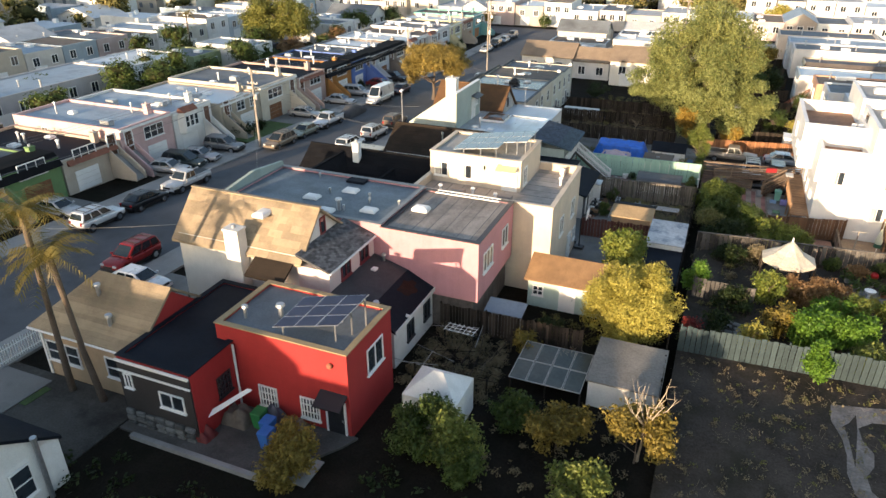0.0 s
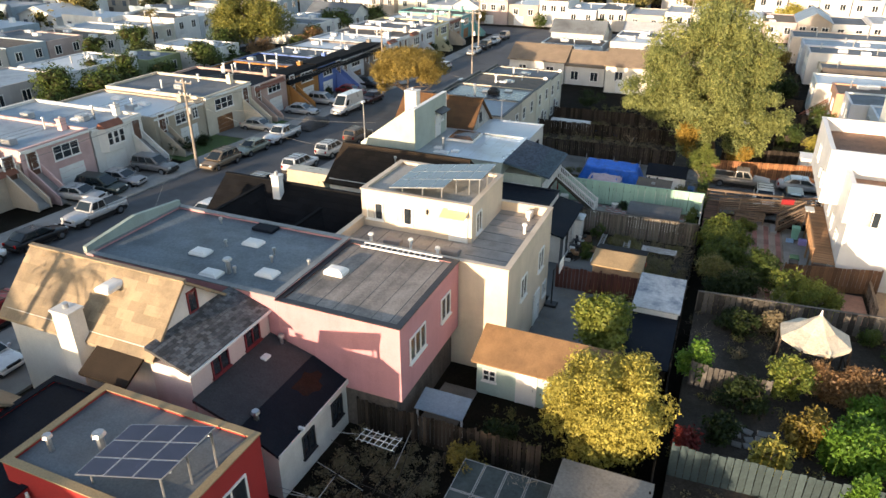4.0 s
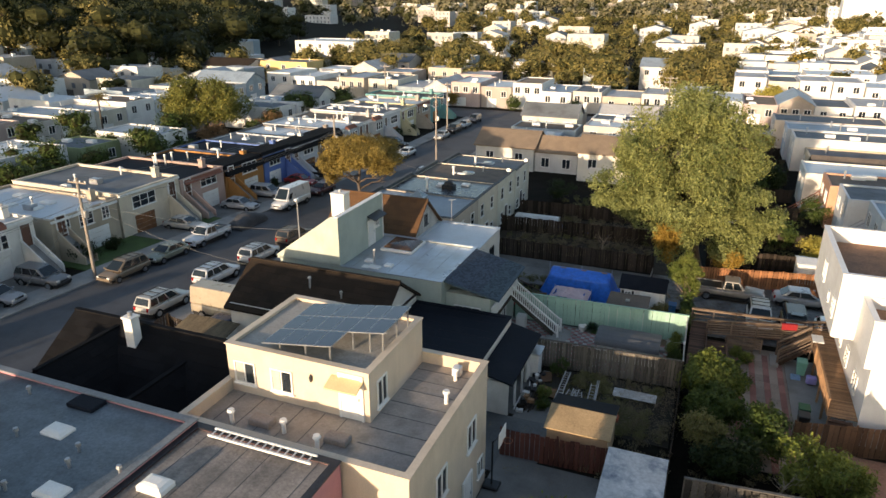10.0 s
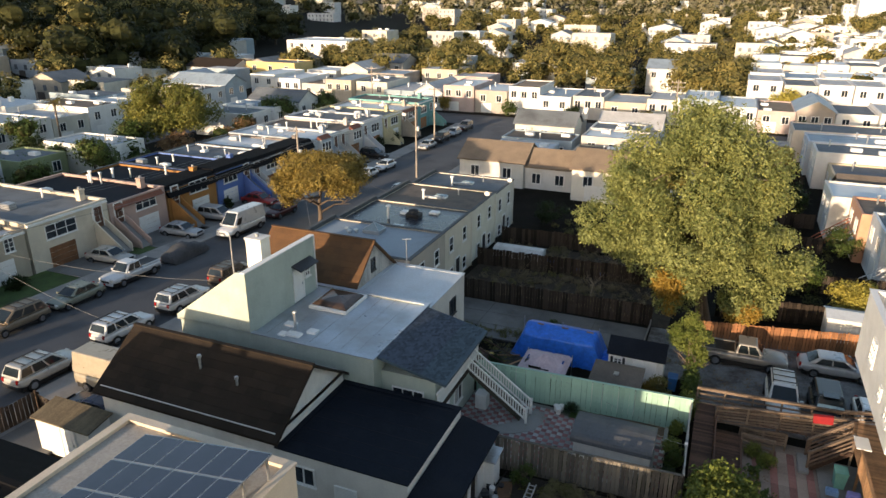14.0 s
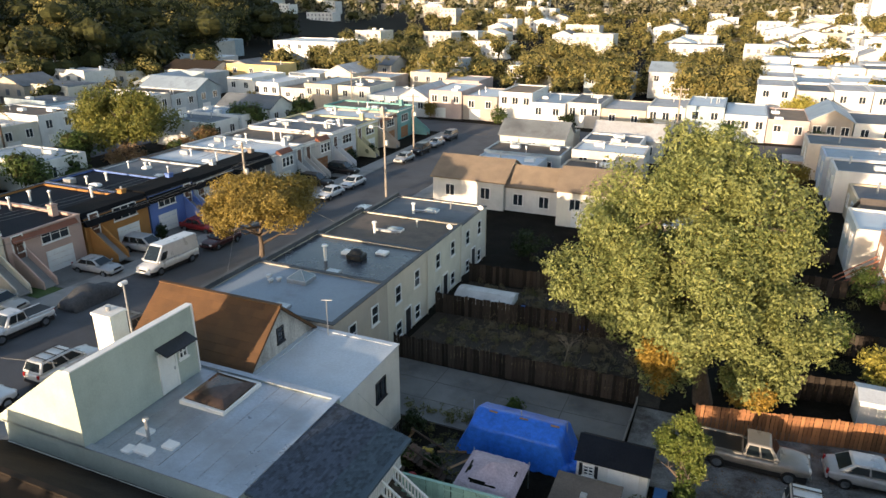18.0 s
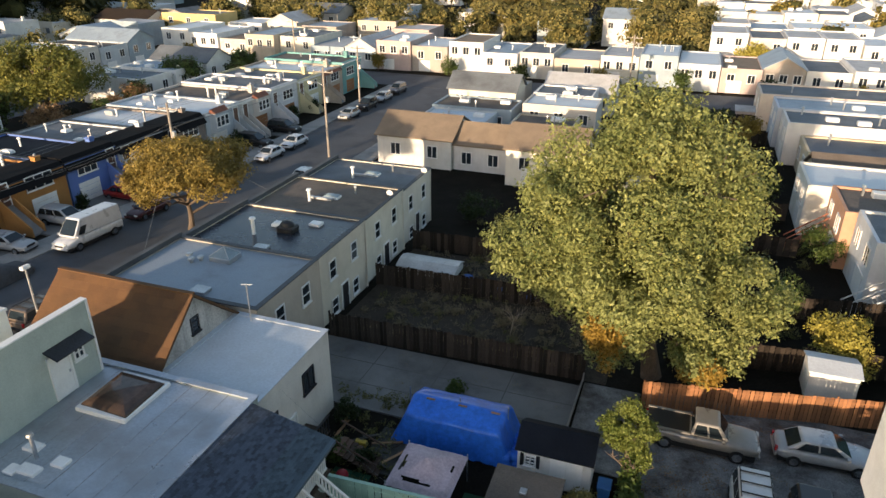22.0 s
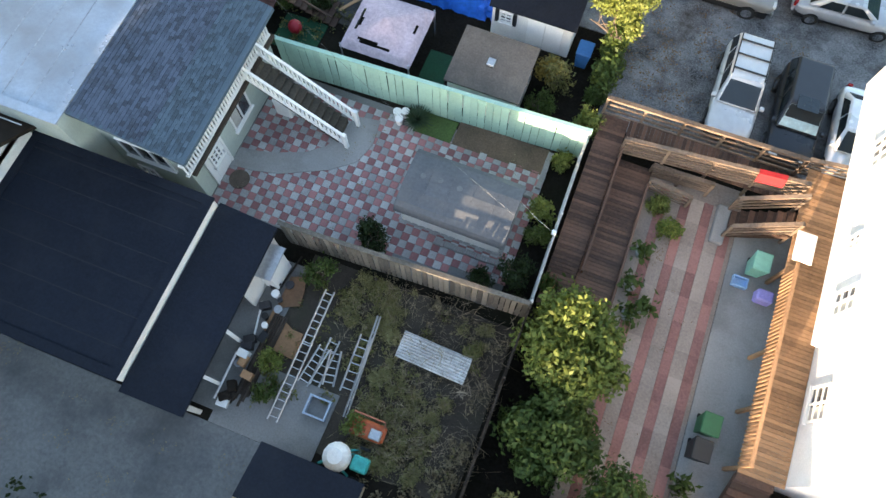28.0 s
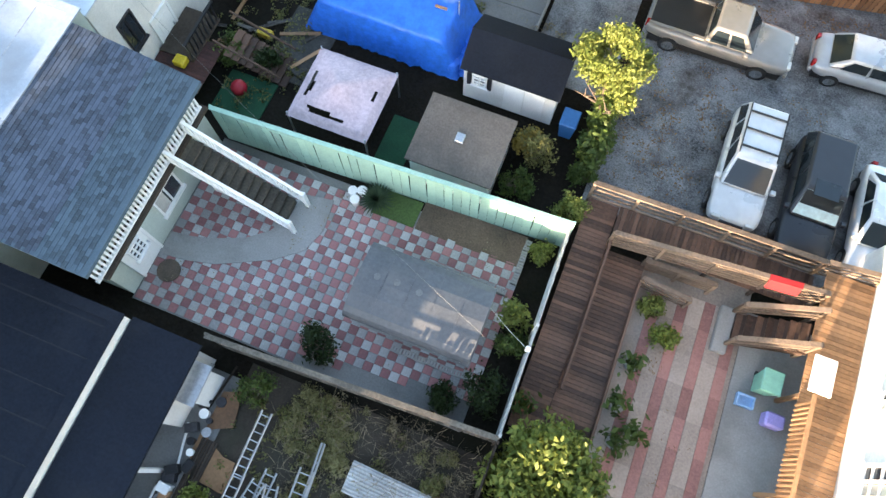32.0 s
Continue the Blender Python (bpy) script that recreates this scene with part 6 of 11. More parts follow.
LEAF_A = leaf_mat("green_leaf", (0.035, 0.065, 0.016), (0.10, 0.13, 0.03))
LEAF_BIG = leaf_mat("elm_leaf", (0.06, 0.09, 0.027), (0.35, 0.36, 0.125))
LEAF_ORANGE = leaf_mat("orange_leaf", (0.20, 0.13, 0.025), (0.42, 0.27, 0.055))
LEAF_GOLD = leaf_mat("golden_leaf", (0.24, 0.205, 0.038), (0.50, 0.44, 0.10))
LEAF_OLIVE = leaf_mat("olive_gold_leaf", (0.10, 0.08, 0.018), (0.34, 0.25, 0.055))
LEAF_DARK = leaf_mat("dark_leaf", (0.010, 0.02, 0.007), (0.04, 0.058, 0.016))
LEAF_BRIGHT = leaf_mat("bright_leaf", (0.065, 0.10, 0.018), (0.22, 0.235, 0.06))
LEAF_LEMON = leaf_mat("lemon_leaf", (0.055, 0.10, 0.018), (0.30, 0.31, 0.065))
LEAF_DRY = leaf_mat("dry_weed", (0.13, 0.105, 0.06), (0.28, 0.23, 0.14))
LEAF_SAGE = leaf_mat("sage_weed", (0.075, 0.085, 0.025), (0.22, 0.20, 0.075))
LEAF_RUST = leaf_mat("rust_shrub", (0.15, 0.085, 0.04), (0.32, 0.20, 0.10))
LEAF_VINE = leaf_mat("vine_leaf", (0.045, 0.115, 0.015), (0.14, 0.25, 0.03))
LEAF_RED = leaf_mat("red_flower", (0.10, 0.03, 0.02), (0.30, 0.04, 0.04))
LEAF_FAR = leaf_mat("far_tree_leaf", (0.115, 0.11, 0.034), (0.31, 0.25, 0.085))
# Darker than the far leaves: the hillside's shade is in this colour.
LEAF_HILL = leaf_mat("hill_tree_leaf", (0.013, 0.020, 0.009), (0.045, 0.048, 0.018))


def limbs(base, top, spread, n, r, seed, bend=0.3):
    """A tapered trunk with forking limbs."""
    rng = random.Random(seed)
    b, t = Vector(base), Vector(top)
    m = Mesh()
    pts = [b.lerp(t, k / 5) + Vector((rng.uniform(-1, 1), rng.uniform(-1, 1), 0)) * bend * r * (k > 0) for k in range(6)]
    m.tube(pts, [r * (1.25 if k == 0 else 1 - 0.12 * k) for k in range(6)], 9)
    for i in range(n):
        a = 2 * math.pi * i / n + rng.uniform(-0.4, 0.4)
        s = pts[rng.randint(2, 5)]
        e = s + Vector((math.cos(a) * spread[0], math.sin(a) * spread[1], spread[2] * rng.uniform(0.3, 1.0)))
        mid = s.lerp(e, 0.5) + Vector((rng.uniform(-0.3, 0.3), rng.uniform(-0.3, 0.3), 0.25 * spread[2] * rng.random()))
        m.tube([s, mid, e], [r * 0.5, r * 0.32, r * 0.08], 6)
        for k in range(2):
            f = mid.lerp(e, rng.uniform(0.2, 0.8))
            m.tube([f, f + Vector((rng.uniform(-1, 1) * spread[0] * 0.4, rng.uniform(-1, 1) * spread[1] * 0.4, rng.uniform(0.1, 0.5) * spread[2]))], [r * 0.2, r * 0.04], 5)
    return m


def tree(name, label, base, trunk_top, r, spread, blobs, count, size, leaf, seed, category="tree", shell=0.55, group="", bark=None):
    t = thing(name, base, label, category, group)
    part("trunk", limbs(base, trunk_top, spread, 7, r, seed), bark or BARK, t)
    part_leaf("crown", leaves(blobs, count, size, seed, shell, rough=0.7), leaf, t)
    return t


def lumps(c, R, n, k, seed, low=-1.0):
    """Smaller clumps over the shape of a crown."""
    rng = random.Random(seed)
    out = []
    for i in range(n):
        while True:
            d = Vector((rng.gauss(0, 1), rng.gauss(0, 1), rng.gauss(0, 1))).normalized()
            if d.z > low:
                break
        q = rng.uniform(0.45, 0.85)
        s = k * rng.uniform(0.7, 1.3)
        out.append((c[0] + d.x * R[0] * q, c[1] + d.y * R[1] * q, c[2] + d.z * R[2] * q, R[0] * s, R[1] * s, R[2] * s))
    return out


# the great tree behind the lot
bl = lumps((-2.7, 87.2, 9.0), (7.2, 7.0, 7.2), 120, 0.17, 1, -0.75)
bl += lumps((-2.8, 87.0, 6.4), (7.8, 7.0, 3.0), 60, 0.2, 2)
bl += lumps((-9.2, 86.6, 6.2), (2.4, 3.0, 1.8), 12, 0.35, 91) + lumps((4.4, 86.8, 5.4), (2.4, 2.8, 2.4), 12, 0.35, 92) + lumps((-2.8, 84.0, 3.4), (2.0, 1.6, 2.6), 12, 0.35, 93) + lumps((-0.6, 84.5, 4.4), (2.2, 1.5, 1.9), 12, 0.35, 97) + lumps((1.8, 84.2, 2.8), (2.4, 1.8, 2.6), 12, 0.35, 94)
big = tree("tree", "huge yellow-green leafy tree lit by evening sun", (-0.6, 86.0, ground(86)), (-2.4, 87.0, 9.0), 0.5, (5.0, 5.0, 4.0), bl, 210000, 0.105, LEAF_BIG, 3, shell=0.45)
part_leaf("turning_leaves", leaves(lumps((-3.3, 83.5, 2.7), (1.0, 0.9, 2.0), 9, 0.4, 5) + lumps((1.6, 83.4, 2.2), (1.3, 0.9, 1.3), 6, 0.4, 15), 7000, 0.11, 7), LEAF_ORANGE, big, "orange autumn leaves low on the crown")
# the umbrella tree in the street
bl = lumps((-40.6, 95.4, 4.6), (5.5, 6.6, 2.5), 64, 0.25, 4, -0.4) + lumps((-43.4, 93.4, 2.7), (1.6, 1.6, 1.3), 8, 0.4, 95) + lumps((-38.6, 97.6, 3.2), (1.8, 1.8, 1.3), 8, 0.4, 96)
tree("street_tree", "umbrella-shaped street tree with olive-gold leaves", (-40.7, 95.2, ground(95)), (-40.7, 95.6, 3.0), 0.28, (3.2, 3.6, 1.6), bl, 62000, 0.115, leaf_mat("street_tree_leaf", (0.13, 0.097, 0.024), (0.37, 0.27, 0.07)), 5)
# the round golden tree
bl = lumps((-2.9, 37.1, 3.6), (2.85, 2.75, 3.05), 80, 0.24, 6)
tree("tree", "round golden-yellow clipped tree in full sun", (-2.9, 37.4, ground(37)), (-2.9, 37.4, 3.0), 0.16, (1.4, 1.4, 1.2), bl, 60000, 0.075, LEAF_GOLD, 8)
bl = lumps((-4.4, 44.2, 3.6), (1.7, 1.6, 1.9), 22, 0.36, 7)
tree("tree", "dark green broad-leaved tree beside the court", (-4.4, 44.2, ground(44)), (-4.4, 44.2, 3.0), 0.12, (1.0, 1.0, 1.0), bl, 9000, 0.12, LEAF_LEMON, 9)
# ivy-clad tree at the lot's corner
bl = lumps((-1.4, 75.8, 3.1), (1.6, 1.25, 1.6), 34, 0.2, 8) + lumps((-0.9, 75.2, 2.0), (0.8, 0.8, 0.9), 10, 0.3, 88)
iv = tree("tree", "small ivy-clad tree with loose yellow-green leaves", (-0.9, 74.7, ground(74.7)), (-1.3, 75.5, 2.6), 0.12, (1.2, 1.0, 1.4), bl, 12000, 0.066, LEAF_BRIGHT, 10, shell=0.2)
part_leaf("ivy", leaves([(-0.85, 74.2, 0.5, 0.45, 0.9, 0.9), (-0.95, 74.9, 1.1, 0.35, 0.35, 1.1)], 1500, 0.1, 11), LEAF_A, iv, "dense ivy round the trunk")


def bush(x, y, R, h, leaf, label, seed, count=900, size=0.13, lift=0.35, n=9, category="shrub"):
    z = yard(x, y)
    b = thing("shrub", (x, y, z), label, category)
    part("trunk", limbs((x, y, z), (x, y, z + h * 0.5), (R * 0.6, R * 0.6, h * 0.4), 5, 0.05, seed), BARK, b)
    part_leaf("foliage", leaves(lumps((x, y, z + h * (lift + 0.2)), (R, R, h * 0.5), n + 7, 0.34, seed), int(count * 2.2), size * 0.62, seed, 0.4), leaf, b)
    return b


bush(-0.85, 71.4, 0.6, 1.9, LEAF_BRIGHT, "clipped bright yellow-green bush at the fence end", 21, 1500, 0.09)
LEAF_CITRUS = leaf_mat("citrus_leaf", (0.036, 0.072, 0.014), (0.23, 0.25, 0.055))
bush(1.25, 62.7, 1.85, 2.7, LEAF_CITRUS, "rounded citrus tree with glossy yellow-green leaves", 22, 6500, 0.17, n=34, category="tree")
bush(1.5, 59.9, 1.6, 2.4, LEAF_A, "rounded citrus tree with dark glossy leaves", 23, 5000, 0.17, n=28, category="tree")
bush(0.9, 56.6, 1.3, 2.6, LEAF_SAGE, "grey-green olive tree beside the fence", 24, 2600, 0.12, category="tree")
bush(-6.75, 64.2, 0.75, 1.1, LEAF_DARK, "low dark green shrub in the patio corner", 25, 900, 0.1)
for x, y, R, h, lf, s in ((-1.4, 67.4, 0.5, 1.3, LEAF_BRIGHT, 26), (-1.25, 66.6, 0.55, 1.2, LEAF_A, 27), (-1.35, 64.9, 0.75, 1.2, LEAF_DARK, 28), (-2.5, 64.25, 0.5, 0.6, LEAF_DARK, 29), (-1.3, 69.9, 0.35, 0.9, LEAF_BRIGHT, 30), (-2.6, 73.2, 0.7, 1.8, LEAF_SAGE, 31), (-2.9, 71.8, 0.6, 1.2, LEAF_A, 32), (2.75, 69.45, 0.4, 0.9, LEAF_BRIGHT, 33), (3.35, 68.6, 0.42, 0.9, LEAF_LEMON, 34)):
    bush(x, y, R, h, lf, "leafy shrub in the garden bed", s, 550, 0.1)
for x, y, R, h, lf, s in ((-8.0, 62.3, 0.6, 1.1, LEAF_A, 35), (-8.2, 58.7, 0.5, 0.9, LEAF_BRIGHT, 36), (-8.0, 57.9, 0.45, 0.7, LEAF_A, 37), (-4.7, 57.9, 0.4, 0.8, LEAF_BRIGHT, 38), (-1.9, 61.7, 0.3, 0.5, LEAF_SAGE, 39)):
    bush(x, y, R, h, lf, "low green shrub among the dry weeds", s, 500, 0.09)
ag = thing("agave", (-7.2, 69.65, ground(69)), "dark spiky yucca beside the small lawn", "plant")
am = Mesh()
for i in range(92):
    a, e = i * 2.4, 0.12 + 1.3 * ((i * 7) % 92) / 92
    d = Vector((math.cos(a) * math.cos(e), math.sin(a) * math.cos(e), math.sin(e)))
    s = d.cross(Vector((0, 0, 1))).normalized() * 0.035
    p = Vector((-7.2, 69.65, ground(69) + 0.1))
    am.add([p - s, p + s, p + d * 0.4 + s, p + d * 0.4 - s, p + d * 0.75 - Vector((0, 0, 0.08))], [(0, 1, 2, 3), (3, 2, 4)])
part("rosette", am, leaf_mat("yucca_leaf", (0.02, 0.045, 0.025), (0.06, 0.09, 0.05)), ag)
for x, y, R, h, lf, s, c in ((-15.4, 19.4, 1.4, 2.5, LEAF_OLIVE, 41, 2200), (-10.6, 23.0, 1.7, 2.9, LEAF_A, 42, 3200), (-9.0, 22.6, 1.6, 3.1, LEAF_BRIGHT, 142, 2200), (-8.2, 22.0, 1.5, 2.2, LEAF_A, 143, 2400), (-4.6, 25.8, 1.6, 2.2, LEAF_OLIVE, 43, 2400), (-0.9, 26.2, 1.7, 3.2, LEAF_OLIVE, 44, 3200), (-2.8, 21.8, 1.5, 2.6, LEAF_BRIGHT, 45, 2400), (-15.6, 18.3, 1.0, 1.7, LEAF_OLIVE, 145, 1200), (-7.0, 26.6, 1.3, 1.6, LEAF_A, 46, 1600), (-8.2, 33.2, 0.9, 1.6, LEAF_OLIVE, 47, 900), (-7.4, 35.6, 0.9, 1.5, LEAF_DARK, 48, 800),
                             (4.1, 37.5, 0.85, 1.9, LEAF_GOLD, 51, 900), (5.6, 39.6, 0.95, 2.0, LEAF_OLIVE, 52, 1500), (5.0, 43.4, 1.0, 2.3, LEAF_LEMON, 53, 1800), (7.3, 39.3, 1.7, 2.5, LEAF_VINE, 54, 4200), (9.2, 39.9, 1.5, 2.2, LEAF_VINE, 55, 3000), (8.6, 41.8, 1.2, 1.9, LEAF_VINE, 159, 2000), (7.4, 36.2, 0.75, 2.0, LEAF_VINE, 155, 1600), (7.3, 35.5, 0.6, 1.5, LEAF_VINE, 160, 1000), (0.45, 43.2, 0.85, 2.3, LEAF_VINE, 156, 1800), (0.6, 37.6, 0.55, 1.2, LEAF_RED, 157, 700), (6.5, 44.0, 1.0, 2.2, LEAF_RUST, 56, 1700), (7.7, 43.9, 1.1, 2.3, LEAF_RUST, 57, 1900), (8.9, 44.1, 0.95, 2.0, LEAF_RUST, 158, 1500), (9.8, 42.4, 1.0, 2.0, LEAF_BRIGHT, 58, 1700), (10.1, 37.5, 0.95, 1.9, LEAF_BRIGHT, 59, 1500), (11.0, 37.4, 0.6, 1.4, LEAF_BRIGHT, 60, 700), (10.9, 44.1, 0.7, 1.3, LEAF_GOLD, 61, 900), (12.0, 44.0, 0.75, 1.4, LEAF_LEMON, 62, 900), (13.0, 43.9, 0.7, 1.5, LEAF_RUST, 161, 900), (13.7, 43.6, 0.35, 1.2, LEAF_RED, 162, 350), (14.3, 43.9, 0.7, 1.4, LEAF_LEMON, 163, 800), (12.4, 50.2, 0.6, 1.0, LEAF_DARK, 164, 600), (11.0, 49.6, 0.7, 0.9, LEAF_RUST, 165, 600), (9.4, 50.2, 0.6, 1.0, LEAF_A, 166, 600), (2.2, 49.6, 0.7, 0.8, LEAF_DARK, 167, 600),
                             (3.8, 57.8, 1.8, 3.0, LEAF_A, 64, 3000), (5.6, 55.6, 1.6, 2.8, LEAF_LEMON, 65, 2800), (7.3, 54.8, 1.4, 2.4, LEAF_LEMON, 66, 2200), (2.2, 54.8, 1.6, 2.6, LEAF_DARK, 67, 2200), (4.35, 49.6, 0.75, 1.4, LEAF_DRY, 68, 800), (1.0, 51.6, 0.7, 0.9, LEAF_SAGE, 69, 500), (2.5, 48.8, 1.2, 1.2, LEAF_DARK, 70, 900), (3.0, 41.6, 1.2, 1.4, LEAF_DARK, 71, 900), (2.0, 39.0, 1.0, 1.2, LEAF_DARK, 72, 700),
                             (9.6, 91.0, 2.6, 3.4, LEAF_GOLD, 73, 3400), (7.0, 97.0, 2.0, 3.0, LEAF_A, 74, 1800), (11.0, 108.0, 2.2, 3.0, LEAF_A, 75, 1600), (-18.0, 107.4, 2.0, 2.6, LEAF_DARK, 76, 1400), (-11.0, 80.5, 0.6, 0.5, LEAF_A, 77, 300), (-30.4, 108.6, 1.0, 1.9, LEAF_BRIGHT, 78, 700), (-29.0, 109.3, 0.9, 1.5, LEAF_RUST, 79, 500), (-53.6, 66.0, 1.3, 1.8, LEAF_DARK, 80, 900), (-53.8, 69.5, 1.0, 1.2, LEAF_DARK, 81, 600), (-53.5, 33.0, 1.0, 1.6, LEAF_DARK, 82, 600), (-53.5, 95.7, 0.6, 1.8, LEAF_DARK, 83, 500), (-53.8, 120.5, 0.9, 2.2, LEAF_DARK, 84, 600), (-53.8, 134.5, 1.0, 2.4, LEAF_DARK, 85, 600), (-53.6, 140.0, 0.9, 2.0, LEAF_DARK, 86, 500)):
    bush(x, y, R, h, lf, "loose leafy shrub in a back garden", s, c, 0.15)


def bare_tree(x, y, h, label, seed, material):
    t = thing("dead_tree", (x, y, ground(y)), label, "dead tree")
    part("trunk", limbs((x, y, ground(y)), (x + 0.2, y, ground(y) + h * 0.6), (min(1.1, h * 0.4), min(1.1, h * 0.4), h * 0.5), 11, 0.016 * h + 0.005, seed), material, t)


PALEWOOD = mat("bleached_branch", (0.36, 0.29, 0.21), 0.9, 0.2, 2, 12, 0.4)
bare_tree(-0.8, 26.4, 4.4, "bleached bare branches above a golden shrub", 3, PALEWOOD)
bare_tree(4.4, 53.8, 1.9, "pale dry branching shrub by the fence", 4, PALEWOOD)
bare_tree(-5.6, 32.8, 1.6, "grey bare shrub in the rough yard", 5, PALEWOOD)
bare_tree(-9.6, 87.6, 2.2, "grey bare shrub in the dark yard", 6, PALEWOOD)
bare_tree(-1.9, 60.2, 0.9, "dry orange twigs in the weeds", 7, PALEWOOD)


def palm(x, y, top, lean, seed, label="tall palm with shaggy sunlit fronds"):
    rng = random.Random(seed)
    z = ground(y)
    t = thing("palm_tree", (x, y, z), label, "palm tree")
    c = Vector((x + lean, y, top))
    b = Vector((x, y, z))
    part("trunk", Mesh().tube([b, b.lerp(c, 0.35) + Vector((lean * 0.1, 0, 0)), b.lerp(c, 0.7), c], [0.2, 0.15, 0.14, 0.17], 9), BARK, t)
    m = Mesh()
    for i in range(34):
        a, e = rng.uniform(0, 6.28), rng.uniform(-0.7, 1.1)
        d = Vector((math.cos(a), math.sin(a), 0))
        L = rng.uniform(1.5, 2.3)
        p = c
        spine = [c + d * (L * s * math.cos(e * (1 - s * 0.5))) + Vector((0, 0, L * (math.sin(e) * s - 0.55 * s * s))) for s in (0, 0.25, 0.5, 0.75, 1.0)]
        side = Vector((-d.y, d.x, 0))
        for s in range(4):
            for q in range(4):
                o = spine[s].lerp(spine[s + 1], q / 4)
                for sg in (-1, 1):
                    tip = o + side * sg * rng.uniform(0.35, 0.55) + d * 0.25 - Vector((0, 0, rng.uniform(0.1, 0.35)))
                    m.add([o, o + d * 0.07, tip], [(0, 1, 2)])
    part("crown", m, leaf_mat("palm_frond", (0.07, 0.075, 0.018), (0.30, 0.23, 0.07)), t)
    sk = Mesh()
    for i in range(40):
        a = rng.uniform(0, 6.28)
        d = Vector((math.cos(a), math.sin(a), 0))
        p = c + d * 0.12 - Vector((0, 0, rng.uniform(0, 0.9)))
        sk.add([p, p + Vector((-d.y, d.x, 0)) * 0.07, p + d * 0.3 - Vector((0, 0, 0.7))], [(0, 1, 2)])
    part("dead_skirt", sk, LEAF_DRY, t)


palm(-30.0, 19.9, 12.3, 0.1, 1)
palm(-27.7, 19.85, 10.1, -1.1, 2)
palm(-105.0, 116.0, 6.0, 0.0, 3, "small shaggy palm behind the far houses")


# ---- low weeds: too many to count ----
def weeds(name, zones, leaf, label, size, seed, per=64, slim=0.5):
    """Clumps of blades over rectangles: (x0, x1, y0, y1, clumps, height)."""
    rng = random.Random(seed)
    blobs, n = [], 0
    for x0, x1, y0, y1, k, h in zones:
        for i in range(k):
            x, y = rng.uniform(x0, x1), rng.uniform(y0, y1)
            q = rng.uniform(0.5, 1.3) * h
            blobs.append((x, y, yard(x, y) + q * 0.35, q * 0.75, q * 0.75, q * 0.5))
            n += per
    me = leaves(blobs, n, size, seed, 0.2, slim=slim)
    me.materials.append(leaf)
    tagged(new(name, me), label, "weeds", kind="stuff")


weeds("dry_weeds", ((-6.5, -0.9, 58.5, 63.0, 55, 0.3), (-4.6, -0.8, 56.8, 60, 22, 0.26), (-4.8, -0.8, 52.5, 58.5, 60, 0.4), (-20, -5, 85, 91, 120, 0.5), (-20, -4, 93, 99, 100, 0.5), (-8.5, -1, 78.0, 79.0, 10, 0.3), (0.3, 13, 22, 35.6, 330, 0.2), (-8, -1, 19, 29, 60, 0.3), (0, 5, 45, 56, 60, 0.4), (-14, -9, 27.6, 33.8, 150, 0.5)), LEAF_DRY, "tangled dry grey-brown weeds and stalks", 0.055, 1)
weeds("green_weeds", ((-7.3, -3.2, 57.6, 62.8, 34, 0.36), (-3.2, -1.2, 56.6, 62.8, 16, 0.3), (-8.4, -7.0, 57, 62, 18, 0.35), (-17, -6.8, 77.5, 79.0, 70, 0.45), (-16.6, -11.2, 72.4, 76.9, 50, 0.35), (-20, -4, 85, 99, 70, 0.5), (0, 13, 37, 45, 80, 0.5), (6, 13, 24, 35.5, 110, 0.22), (1, 7, 23, 35.5, 60, 0.16), (10, 14, 30, 36, 40, 0.25), (-7, 0, 36, 44, 50, 0.4), (-8.5, -4.5, 34.5, 38.8, 30, 0.4), (0.2, 8.5, 46, 56, 50, 0.5), (-15, -12, 71, 76, 16, 0.4), (0, 10, 89, 110, 80, 0.7), (-18, -3, 101, 109, 60, 0.6)), LEAF_SAGE, "clumps of grey-green weeds with seed heads", 0.055, 2)
weeds("dark_groundcover", ((-26, -14, 10, 17, 60, 0.5), (-13, -1, 14, 22, 60, 0.5), (-72, -56, 30, 60, 30, 0.5), (-19, -10, 50.3, 52.2, 50, 0.35), (-88, -73, 40, 150, 260, 1.2)), LEAF_DARK, "dark low groundcover and shrubs", 0.12, 3)

weeds("straw", ((-4.8, -0.9, 57.0, 62.9, 75, 0.5), (-6.8, -4.8, 60.5, 62.9, 12, 0.4), (-20, -5, 85, 98, 80, 0.5), (1, 12, 23, 35, 40, 0.25), (0, 8, 46, 53, 40, 0.4)), leaf_mat("straw", (0.17, 0.13, 0.085), (0.36, 0.29, 0.19)), "tangle of pale dry stalks over the earth", 0.26, 8, 30, 0.025)
weeds("seed_heads", ((-6.9, -4.6, 61.1, 62.9, 60, 0.36), (-6.8, -5.2, 59.6, 61.4, 14, 0.32), (-4.9, -3.9, 59.4, 61.0, 18, 0.32), (-4.9, -2.1, 56.8, 59.8, 80, 0.36), (-2.6, -1.2, 61.9, 62.9, 6, 0.34)), leaf_mat("seed_head", (0.11, 0.105, 0.042), (0.30, 0.27, 0.12)), "rounded olive-yellow seed heads of tall weeds", 0.034, 9, 260)


